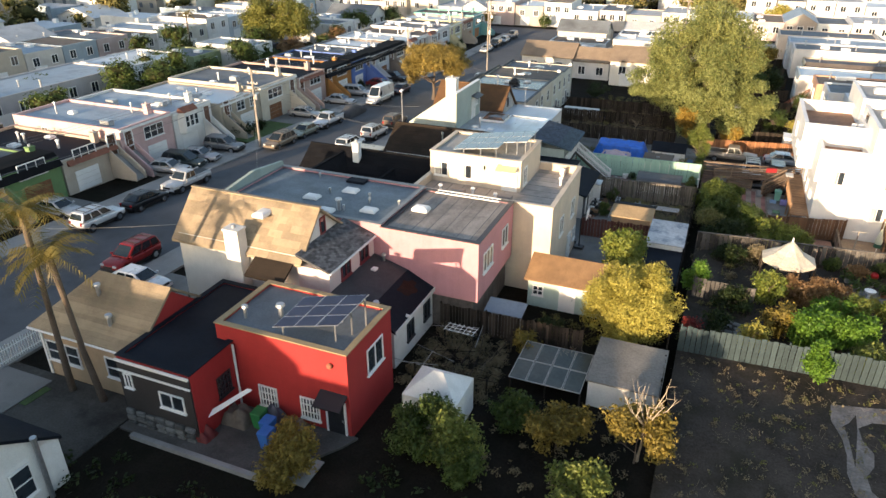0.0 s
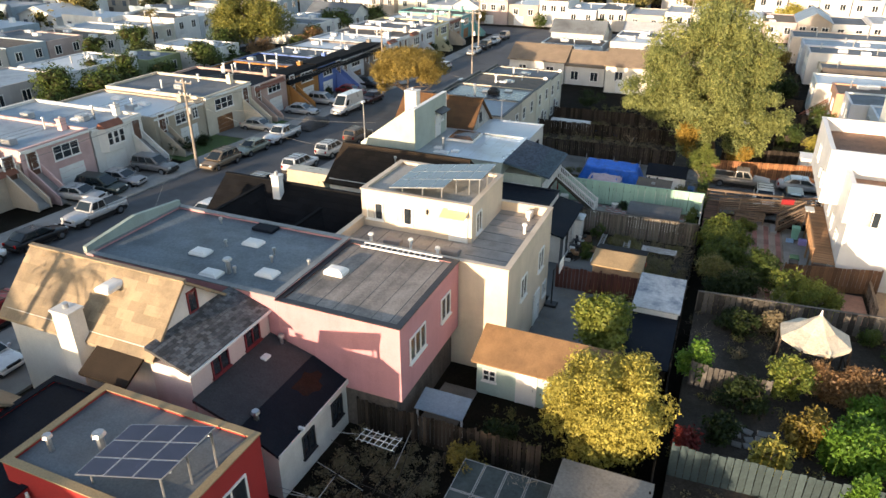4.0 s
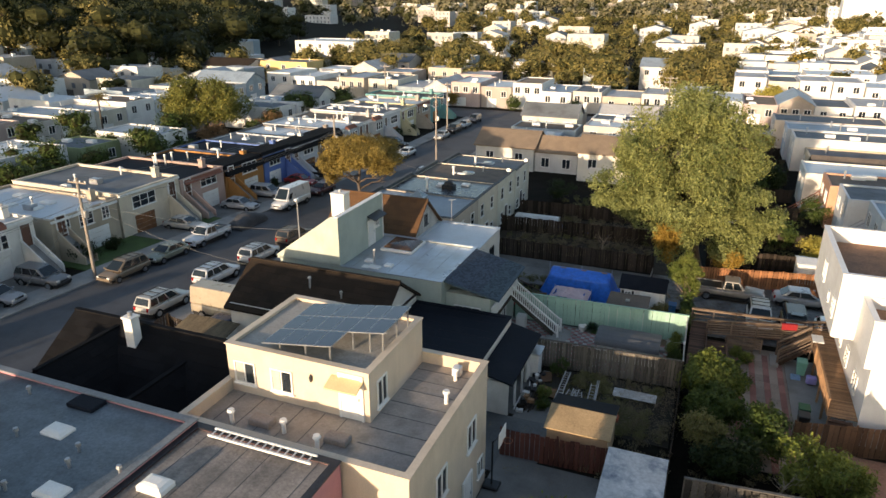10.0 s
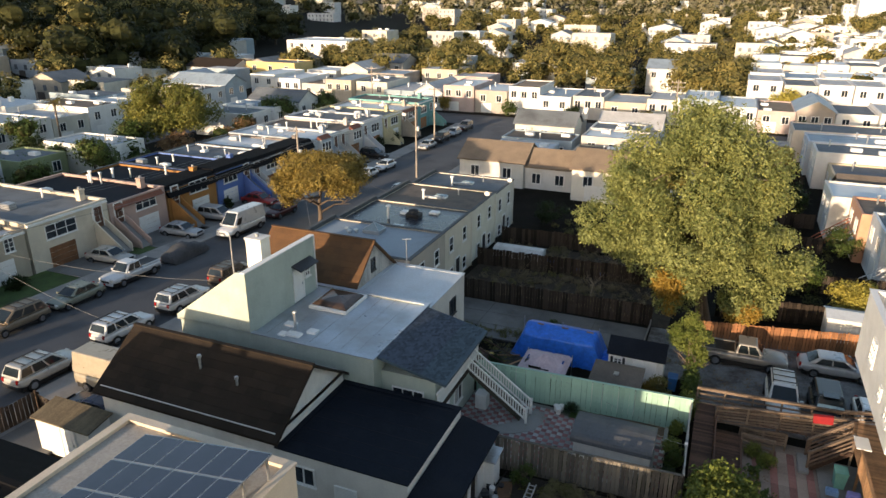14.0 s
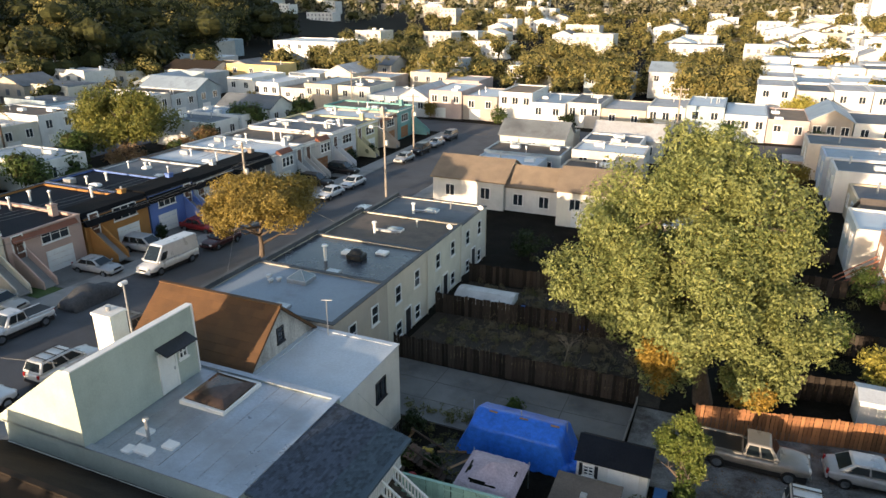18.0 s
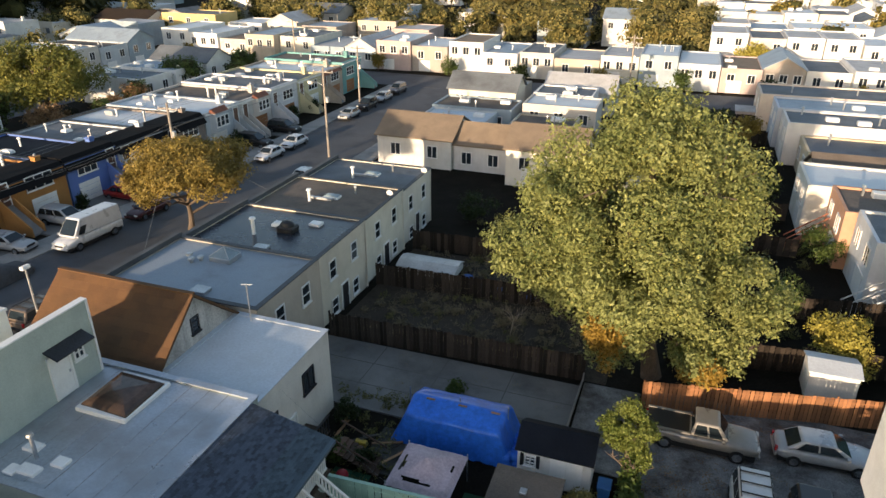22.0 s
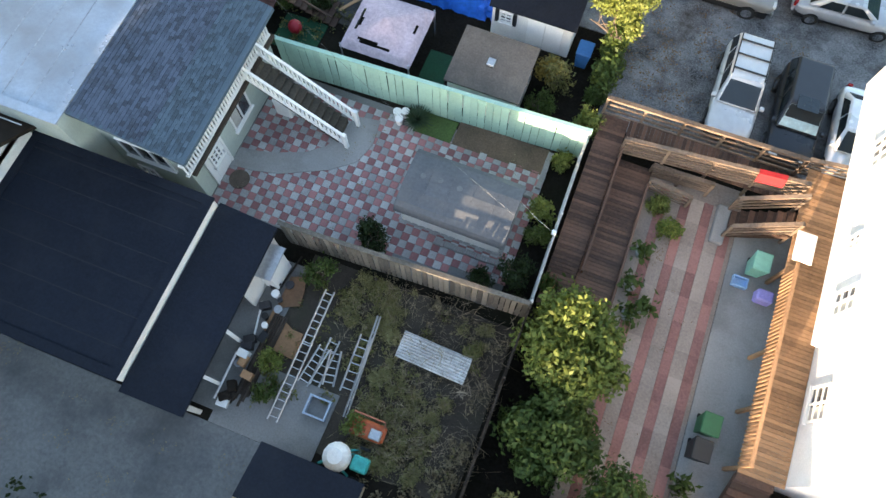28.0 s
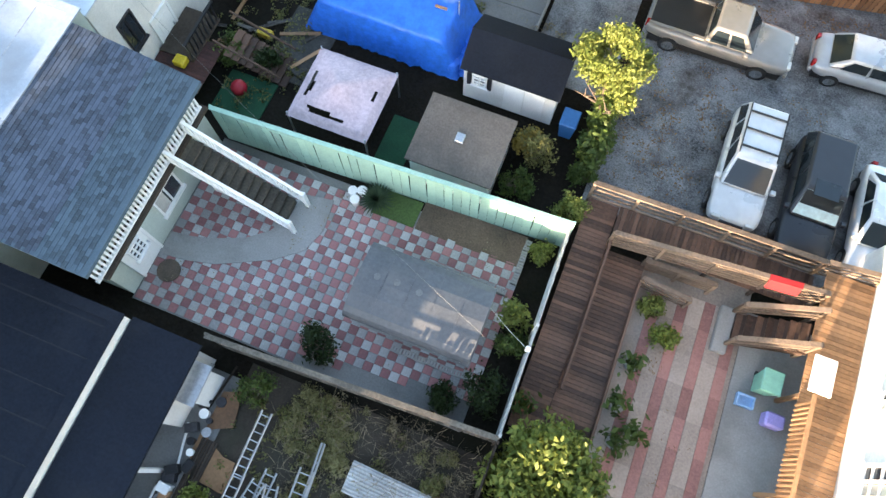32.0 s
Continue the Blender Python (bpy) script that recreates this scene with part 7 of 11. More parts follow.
def litter(name, zones, leaf, label, size, seed):
    """Fallen leaves lying on paving: (x0, x1, y0, y1, patches, spread, height)."""
    rng = random.Random(seed)
    blobs = []
    for x0, x1, y0, y1, k, s, h in zones:
        for i in range(k):
            x, y = rng.uniform(x0, x1), rng.uniform(y0, y1)
            blobs.append((x, y, ground(y) + h, s * rng.uniform(0.4, 1.4), s * rng.uniform(0.4, 1.4), 0.012))
    me = leaves(blobs, len(blobs) * 26, size, seed, 0.0, spray=1)
    v = np.empty(len(me.vertices) * 3)
    me.vertices.foreach_get("co", v)
    v = v.reshape(-1, 4, 3)
    base = np.array([ground(q) for q in v[:, :, 1].mean(1)]) + zones[0][6]
    v[:, :, 2] = base[:, None] + (v[:, :, 2] - v[:, :, 2].mean(1, keepdims=True)) * 0.25 + 0.02
    me.vertices.foreach_set("co", v.ravel())
    me.update()
    me.materials.append(leaf)
    tagged(new(name, me), label, "leaf litter", kind="stuff")


litter("leaf_litter", ((-0.5, 3.2, 73, 84, 70, 0.7, 0.03), (-0.5, 11, 82.2, 84.2, 40, 0.6, 0.03), (3, 12, 73, 82, 26, 0.5, 0.03), (2, 5, 57, 70, 14, 0.5, 0.03)), leaf_mat("fallen_leaf", (0.09, 0.05, 0.022), (0.22, 0.13, 0.05)), "brown fallen leaves scattered over the gravel", 0.05, 5)
litter("yard_litter", ((-20.5, -4.5, 77.3, 83.4, 40, 0.5, 0.06), (-9, -3.5, 42, 52, 30, 0.6, 0.06), (-18, -7, 51, 56, 26, 0.6, 0.06), (-13, -3, 64, 69.5, 18, 0.5, 0.06)), LEAF_DRY, "dry leaves and scraps on the paving", 0.035, 6)

# ---- fences ----
def fence(a, b, h, material, label, board=0.2, gap=0.012, seed=1, cap=False, uneven=0.05, base=None):
    """Upright boards between two points, with posts and rails behind them."""
    rng = random.Random(seed)
    (xa, ya), (xb, yb) = a, b
    L = math.hypot(xb - xa, yb - ya)
    ang = math.degrees(math.atan2(yb - ya, xb - xa))
    za, zb = (base, base) if base is not None else (ground(ya), ground(yb))
    f = thing("fence", (xa, ya, za), label, "fence")
    me = [Mesh().bev(-board / 2 + gap, board / 2 - gap, -0.011, 0.011, -0.05, h * k, 0.008).done("board", material) for k in (1.0, 1.0 - uneven * 0.5, 1.0 - uneven)]
    n = int(L / board)
    for i in range(n):
        t = (i + 0.5) / n
        ob = part("board", rng.choice(me), material, f)
        ob.matrix_basis = pose(xa + (xb - xa) * t, ya + (yb - ya) * t, za + (zb - za) * t, rng.uniform(-1, 1), rng.uniform(-0.6, 0.6), ang)
    for zz in (0.3, h - 0.3):
        part("rail", Mesh().tube([(xa, ya + 0.04, za + zz), (xb, yb + 0.04, zb + zz)], 0.04, 4), material, f)
    for i in range(max(2, int(L / 2.4) + 1)):
        t = i / max(1, int(L / 2.4))
        x, y, z = xa + (xb - xa) * t, ya + (yb - ya) * t, za + (zb - za) * t
        part("post", Mesh().box(x - 0.045, x + 0.045, y + 0.03, y + 0.12, z - 0.1, z + h + 0.03), material, f)
    if cap:
        part("cap_rail", Mesh().slab([(xa, ya - 0.06, za + h + 0.04), (xb, yb - 0.06, zb + h + 0.04), (xb, yb + 0.1, zb + h + 0.04), (xa, ya + 0.1, za + h + 0.04)], 0.04), material, f)
    return f


def slat_rail(a, b, z0, z1, material, label, slats=5, h=1.05):
    """A railing of level slats that follows the deck."""
    (xa, ya), (xb, yb) = a, b
    f = thing("slatted_railing", (xa, ya, z0), label, "railing", "railings of the ramp")
    L = math.hypot(xb - xa, yb - ya)
    d = Vector((xb - xa, yb - ya, 0)).normalized()
    s = Vector((-d.y, d.x, 0)) * 0.02
    for k in range(slats):
        zz = 0.1 + (h - 0.14) * k / (slats - 1)
        p = [Vector((xa, ya, z0 + zz)) - s, Vector((xb, yb, z1 + zz)) - s, Vector((xb, yb, z1 + zz)) + s, Vector((xa, ya, z0 + zz)) + s]
        part("slat", Mesh().slab(p, 0.11), material, f)
    n = max(1, round(L / 1.5))
    for i in range(n + 1):
        t = i / n
        x, y, z = xa + (xb - xa) * t, ya + (yb - ya) * t, z0 + (z1 - z0) * t
        part("post", Mesh().box(x - 0.05, x + 0.05, y - 0.05, y + 0.05, z - 0.9, z + h), material, f)
    part("handrail", Mesh().slab([Vector((xa, ya, z0 + h + 0.05)) - s * 4, Vector((xb, yb, z1 + h + 0.05)) - s * 4, Vector((xb, yb, z1 + h + 0.05)) + s * 4, Vector((xa, ya, z0 + h + 0.05)) + s * 4], 0.05), material, f)
    return f


fence((-13.2, 69.95), (-0.66, 70.5), 2.1, MINT, "mint-green painted board fence along the patio", 0.3, 0.003, cap=True, uneven=0.0)
fence((-9.7, 63.1), (-0.62, 63.55), 1.9, mat("silvered_boards", (0.135, 0.118, 0.095), 0.9, 0.3, 0.8, 12, 0.5, streak=0.6, rnd=0.7), "weathered grey board fence behind the patio", 0.2, seed=2, cap=True)
fence((-0.6, 63.6), (-0.7, 70.42), 1.95, mat("pale_fence_paint", (0.40, 0.41, 0.40), 0.8, 0.2, 0.8, 10, 0.4, streak=0.6), "pale painted board fence beside the deck", 0.25, seed=3, uneven=0.02)
fence((-0.62, 43.0), (-0.6, 63.4), 1.9, WOOD, "dark weathered fence between the yards", 0.3, seed=4)
fence((-0.3, 28.5), (-0.6, 42.9), 1.9, WOOD, "dark weathered fence between the yards", 0.3, seed=5)
fence((-20.6, 83.6), (-4.3, 84.2), 1.75, WOOD, "dark weathered fence behind the concrete slab", 0.22, seed=6)
fence((-0.9, 82.7), (11.2, 85.2), 1.75, WOODRED, "new redwood fence lit by the low sun", 0.22, seed=7, uneven=0.02)
fence((-21.0, 91.6), (-3.0, 92.6), 1.7, WOOD, "dark weathered yard fence", 0.3, seed=8)
fence((-21.0, 99.0), (-2.0, 100.2), 1.7, WOOD, "dark weathered yard fence", 0.3, seed=9)
fence((0.15, 35.8), (14.4, 36.5), 1.72, mat("blue_grey_fence", (0.042, 0.06, 0.063), 0.85, 0.25, 0.6, 10, 0.4, streak=0.6, rnd=0.3, spec=0.15), "blue-grey board fence along the rough lot", 0.3, seed=10, base=1.87)
fence((-14.2, 34.2), (-5.2, 34.4), 1.75, WOOD, "dark weathered fence under the pink house", 0.2, seed=11)
fence((-9.0, 52.5), (-3.1, 52.9), 1.7, mat("red_brown_boards", (0.10, 0.035, 0.025), 0.85, 0.3, 0.8, 10, 0.4, rnd=0.5), "red-brown board fence behind the court", 0.25, seed=12)
fence((0.15, 50.35), (12.9, 51.5), 1.4, GREYWOOD, "weathered grey fence behind the gazebo garden", 0.3, seed=13, cap=True, base=1.8)
fence((5.4, 59.0), (11.4, 60.4), 1.85, mat("brown_screen_boards", (0.16, 0.085, 0.045), 0.85, 0.3, 0.8, 10, 0.4, streak=0.5, rnd=0.5), "brown board fence beside the white building", 0.28, seed=14, uneven=0.02)
fence((0.4, 42.7), (4.1, 42.4), 1.45, GREYWOOD, "short dark fence across the gazebo garden", 0.25, seed=15, base=1.85)
fence((0.2, 88.2), (13, 90.6), 1.7, WOOD, "weathered fence behind the big tree", 0.3, seed=16)
fence((-4.4, 78.4), (-4.3, 84.1), 0.5, CONCRETE, "low concrete edging along the slab", 0.5, 0.0, seed=17, uneven=0.0)
fence((3.0, 96.0), (14, 98.0), 1.7, WOOD, "weathered brown yard fence", 0.3, seed=18)
fence((-2.9, 92.6), (-2.2, 112), 1.7, WOOD, "dark weathered yard fence", 0.35, seed=19)
fence((-35.4, 19.4), (-35.5, 22.6), 1.3, TRIM, "white picket fence beside the lawn", 0.16, 0.05, seed=61)
fence((-71.5, 60), (-74, 112), 1.7, WOOD, "dark fence behind the far houses", 0.4, seed=20)

# ---- paved yards ----
def sheet(name, x0, x1, y0, y1, dz, material, label, th=0.1):
    return lone(name, strip(Mesh(), x0, x1, y0, y1, dz, th), material, label, "paving", kind="structure")


sheet("slab_north", -20.8, -4.35, 77.2, 83.5, 0.06, CONCDARK, "wide grey concrete slab with joints")
js = Mesh()
for x in (-16.5, -12.4, -8.3):
    strip(js, x, x + 0.05, 77.2, 83.5, 0.064, 0.01)
for y in (79.3, 81.4):
    strip(js, -20.8, -4.35, y, y + 0.05, 0.066, 0.01)
lone("slab_joint", js, mat("joint_dirt", (0.095, 0.09, 0.082), 0.95, 0.3), "dark joints in the concrete slab", "joint", kind="structure")
sheet("lot", -0.6, 14, 72.3, 84.6, 0.03, GRAVEL, "pale gravel parking lot with leaf litter")
sheet("pebble_path", -4.2, -1.0, 76.6, 84.0, 0.02, GRAVEL, "strip of grey pebbles beside the slab")
sheet("tarp_lawn", -12.6, -6.2, 76.0, 77.1, 0.02, lawn, "strip of rough grass behind the tarpaulin")
sheet("court", -9.0, -3.3, 41.6, 52.4, 0.05, CONCDARK, "grey concrete ball court")
sheet("yard_concrete", -19.0, -7.0, 51.0, 56.2, 0.04, mat("smooth_concrete", (0.12, 0.122, 0.12), 0.7, 0.25, 0.25, 8, 0.2, stain=(0.05, 0.052, 0.055), amount=0.9, stain_size=0.35), "stained smooth grey concrete yard")
sheet("yard_concrete_2", -9.4, -5.6, 56.21, 58.6, 0.04, CONCDARK, "grey concrete strip beside the lean-to")
sheet("yard_concrete_3", -11.7, -9.8, 34.5, 39.2, 0.05, CONCDARK, "concrete passage beside the pink house")
# Shade over this terrace is put into its dark concrete colour.
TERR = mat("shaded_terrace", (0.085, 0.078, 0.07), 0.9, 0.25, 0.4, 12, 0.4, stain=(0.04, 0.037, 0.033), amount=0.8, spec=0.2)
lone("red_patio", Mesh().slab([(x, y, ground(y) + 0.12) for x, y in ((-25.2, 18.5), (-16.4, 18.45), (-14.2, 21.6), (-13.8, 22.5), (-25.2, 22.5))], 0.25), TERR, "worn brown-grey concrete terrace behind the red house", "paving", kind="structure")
lone("terrace_wall", strip(Mesh(), -24.2, -16.3, 18.15, 18.42, 0.22, 0.6), CONCRETE, "low concrete wall round the terrace", "wall", kind="structure")
# Dark base colour carries the shadow that lies over this yard.
sheet("side_yard", -36, -25.4, 15.3, 20.6, 0.05, mat("shade_dark_yard", (0.075, 0.07, 0.062), 0.9, 0.3, 0.3, 10, 0.4, stain=(0.02, 0.018, 0.016), amount=0.95, stain_size=0.25, spec=0.15), "grimy concrete side yard beside the palms")
sheet("palm_lawn", -35.0, -31.1, 17.9, 19.5, 0.07, lawn, "small bright lawn beside the palms")
sheet("terrace_tan", 10.9, 15.3, 55.0, 60.9, 0.03, mat("tan_terrace", (0.27, 0.20, 0.14), 0.9, 0.25, 0.8, 10, 0.4, stain=(0.16, 0.12, 0.09), amount=0.7), "warm tan concrete terrace behind the white building")
sheet("terrace_brick", 8.0, 10.5, 55.4, 59.6, 0.05, mat("brick_terrace", (0.28, 0.16, 0.12), 0.9, 0.25, 0.8, 10, 0.5), "brick terrace behind the white building")
dp = [(8.0, 33.7), (9.2, 34.0), (10.8, 34.4), (12.5, 34.2), (12.7, 33.3), (11.0, 33.2), (9.8, 32.9), (9.1, 32.2), (9.2, 31.3), (9.6, 30.5), (9.5, 29.6), (9.1, 28.8), (9.2, 27.9), (10.1, 26.8), (9.4, 26.2), (8.5, 27.5), (8.3, 28.7), (8.4, 30.0), (8.3, 31.1), (7.9, 32.4)]
lone("dirt_patch", Mesh().slab([(x, y, yard(x, y) + 0.015) for x, y in dp], 0.05), mat("pale_dirt", (0.22, 0.19, 0.17), 0.95, 0.35, 0.9, 8, 0.8, stain=(0.10, 0.085, 0.07), amount=0.8, stain_size=0.8), "pale bare trodden dirt in the rough lot", "dirt", kind="structure")
sheet("patio_base", -13.3, -1.7, 63.45, 69.9, 0.0, CONCDARK, "grey mortar bed under the patio tiles")
sheet("artificial_lawn", -7.25, -5.66, 69.2, 70.2, 0.03, lawn, "small bright green lawn in the planter bed")
sheet("weed_bed", -8.6, -0.75, 56.6, 63.0, 0.0, mat("dry_earth", (0.04, 0.031, 0.022), 0.95, 0.4, 0.8, 14, 0.9, stain=(0.03, 0.03, 0.018), amount=0.9, stain_size=0.7), "dry brown earth under the weeds", 0.05)
sheet("lean_floor", -11.3, -8.6, 56.6, 62.4, 0.02, CONCDARK, "stained concrete strip under the lean-to", 0.05)
YARDEARTH = mat("yard_earth", (0.062, 0.05, 0.039), 0.95, 0.4, 0.6, 12, 0.9, stain=(0.03, 0.027, 0.018), amount=0.9, stain_size=0.6, spec=0.1)
sheet("yard_earth", -20.9, -3.0, 84.2, 98.9, -0.01, YARDEARTH, "bare brown earth of the overgrown yards", 0.05)
sheet("bare_bed", -5.6, -1.85, 69.2, 70.36, 0.02, mat("brown_bed_soil", (0.115, 0.078, 0.052), 0.95, 0.35, 1.0, 16, 0.8, stain=(0.05, 0.042, 0.028), amount=0.7, stain_size=0.6), "bare brown planting bed")
GREENMAT = mat("green_carpet", (0.012, 0.06, 0.028), 0.95, 0.25, 1.2, 20, 0.4)
sheet("green_mat", -14.4, -12.5, 70.9, 72.6, 0.03, GREENMAT, "dark green outdoor carpet")
sheet("green_mat_2", -8.0, -6.9, 71.2, 73.1, 0.03, GREENMAT, "dark green outdoor carpet")
sheet("path_flags", -13.4, -11.4, 72.9, 76.2, 0.02, mat("blotched_flags", (0.06, 0.057, 0.05), 0.9, 0.35, 0.5, 12, 0.5, stain=(0.02, 0.022, 0.015), amount=0.95, stain_size=0.6), "mossy broken concrete flags in the neighbour's yard")

# curved concrete path over the tiles
pm = Mesh()
ring_in = [(-13.25, 66.0), (-12.5, 66.1), (-11.8, 66.3), (-10.8, 66.72), (-10.15, 67.27), (-9.8, 68.0)]
ring_out = [(-13.25, 65.15), (-12.3, 65.25), (-11.3, 65.5), (-9.6, 66.35), (-8.75, 67.05), (-8.45, 67.95), (-8.6, 69.12)]
zz = 0.05
pm.slab([(x, y, ground(y) + zz) for x, y in ring_in] + [(-9.62, 68.95, ground(69) + zz)] + [(x, y, ground(y) + zz) for x, y in reversed(ring_out)], 0.05)
lone("garden_path", pm, CONCRETE, "pale curved concrete path from door to stair", "path", kind="structure")

# ---- deck and ramp beside the patio ----
def boards(owner, x0, x1, y0, y1, z0, z1, along, material, w=0.14):
    """Deck boards as pieces; z0 at y0 and z1 at y1."""
    n = int(((y1 - y0) if along == "x" else (x1 - x0)) / w)
    for i in range(n):
        if along == "x":
            a = y0 + (y1 - y0) * i / n
            b = y0 + (y1 - y0) * (i + 1) / n - 0.012
            za, zb = z0 + (z1 - z0) * (a - y0) / (y1 - y0), z0 + (z1 - z0) * (b - y0) / (y1 - y0)
            part("plank", Mesh().slab([(x0, a, za), (x1, a, za), (x1, b, zb), (x0, b, zb)], 0.04), material, owner)
        else:
            a = x0 + (x1 - x0) * i / n
            b = x0 + (x1 - x0) * (i + 1) / n - 0.012
            part("plank", Mesh().slab([(a, y0, z0), (b, y0, z0), (b, y1, z1), (a, y1, z1)], 0.04), material, owner)


rp = thing("wooden_ramp", (0.7, 68, -0.2), "dark stained wooden ramp of planks", "ramp")
boards(rp, -0.42, 0.62, 64.2, 72.1, 0.15, 0.75, "x", WOODDECK)
boards(rp, 0.66, 2.08, 64.6, 70.8, 0.02, 0.12, "x", WOODDECK)
boards(rp, 0.64, 7.1, 70.9, 72.1, 0.85, 0.85, "y", WOODDECK)
part("kerb_board", Mesh().slab([(0.72, 65.8, 0.5), (0.8, 65.8, 0.5), (0.72, 70.85, 1.0), (0.64, 70.85, 1.0)], 0.3), WOODDECK, rp)
part("edge_board", Mesh().slab([(2.1, 64.6, 0.2), (2.18, 64.6, 0.2), (2.1, 70.1, 0.3), (2.02, 70.1, 0.3)], 0.25), WOODDECK, rp)
dk = thing("wall_deck", (7.5, 64, 0), "sunlit new wooden deck along the white wall", "deck")
boards(dk, 7.14, 8.63, 60.9, 72.1, 1.55, 1.55, "x", WOODNEW)
for y in (61, 63, 65, 68, 71.5):
    part("post", Mesh().box(7.2, 7.32, y, y + 0.12, -0.2, 1.5), WOODNEW, dk)
rail = part("balustrade", Mesh().box(7.08, 7.18, 61.0, 67.9, 2.48, 2.56), WOODNEW, dk)
for i in range(46):
    part("baluster", Mesh().box(7.1, 7.14, 61.0 + i * 0.148, 61.05 + i * 0.148, 1.5, 2.48), WOODNEW, rail)
part("pale_panel", Mesh().bev(6.9, 7.55, 67.95, 69.05, 2.5, 2.56, 0.02), TRIM, dk, "white board lying over the railing")
s = part("deck_stair", Mesh().prism([(5.3, 69.3, -0.1), (7.1, 69.3, 1.4), (7.1, 69.3, 1.2), (5.5, 69.3, -0.2)], (0, 1.0, 0)), WOODDECK, dk)
for i in range(7):
    part("step", Mesh().box(5.35 + i * 0.25, 5.66 + i * 0.25, 69.3, 70.3, 0.05 + i * 0.21, 0.1 + i * 0.21), WOODDECK, s)
s = part("deck_stair", Mesh().prism([(7.2, 59.3, -0.1), (7.2, 60.9, 1.4), (7.2, 60.9, 1.2), (7.2, 59.5, -0.2)], (1.2, 0, 0)), WOODDECK, dk)
for i in range(7):
    part("step", Mesh().box(7.2, 8.4, 59.3 + i * 0.23, 59.6 + i * 0.23, 0.05 + i * 0.21, 0.1 + i * 0.21), WOODDECK, s)
RAILWOOD = mat("railing_wood", (0.15, 0.108, 0.078), 0.85, 0.3, 0.8, 10, 0.4, rnd=0.6)
slat_rail((-0.45, 72.15), (6.9, 72.15), 0.7, 0.9, RAILWOOD, "weathered slatted railing lit along its top", 4)
slat_rail((6.95, 72.15), (8.62, 72.2), 0.95, 1.2, RAILWOOD, "weathered slatted railing beside the white wall", 5)
slat_rail((0.65, 70.85), (7.1, 71.1), 0.5, 1.1, RAILWOOD, "weathered slatted railing of the inner ramp", 6)
slat_rail((2.0, 70.72), (4.3, 70.7), -0.15, 0.0, RAILWOOD, "slatted skirting below the inner ramp", 5, 0.75)
slat_rail((2.1, 70.1), (3.7, 69.95), -0.3, -0.3, RAILWOOD, "short slatted screen beside the planter", 4, 0.9)
slat_rail((5.25, 70.35), (7.1, 70.5), 0.0, 1.45, RAILWOOD, "weathered slatted wooden stair railing", 4, 0.95)
slat_rail((5.25, 69.2), (7.1, 69.4), 0.0, 1.45, RAILWOOD, "weathered slatted wooden stair railing", 4, 0.95)

# brick bands and plain bands of the long patio
BRICKRED = mat("patio_brick", (0.27, 0.13, 0.11), 0.9, 0.22, 0.7, 14, 0.4, rnd=0.5)
BRICKTAN = mat("patio_concrete", (0.29, 0.232, 0.192), 0.9, 0.2, 0.5, 14, 0.3, rnd=0.4)
lp = thing("long_patio", (3.6, 63, -0.1), "patio of red brick bands between pale concrete bands", "patio", kind="structure")
x = 2.16
k = 0
while x < 5.6:
    w = 0.36 if k % 2 else 0.5
    y = 56.4
    while y < 70.4:
        z = ground(y)
        part("brick_band" if k % 2 else "paving_band", Mesh().slab([(x + 0.005, y + 0.001, z + 0.05), (x + w - 0.005, y + 0.001, z + 0.05), (x + w - 0.005, y + 0.999, z + 0.015), (x + 0.005, y + 0.999, z + 0.015)], 0.06), BRICKRED if k % 2 else BRICKTAN, lp)
        y += 1.0
    x += w
    k += 1
sheet("long_patio_base", 2.14, 5.76, 56.4, 71.4, 0.008, BRICKTAN, "pale mortar between the patio bands")
sheet("patio_concrete_strip", 5.78, 8.6, 56.4, 70.6, 0.02, CONCRETE, "pale concrete strip beside the brick bands")
lone("garden_step", Mesh().bev(4.85, 5.35, 68.85, 70.45, -0.3, 0.0, 0.04), CONCRETE, "concrete step at the foot of the deck stair", "step")


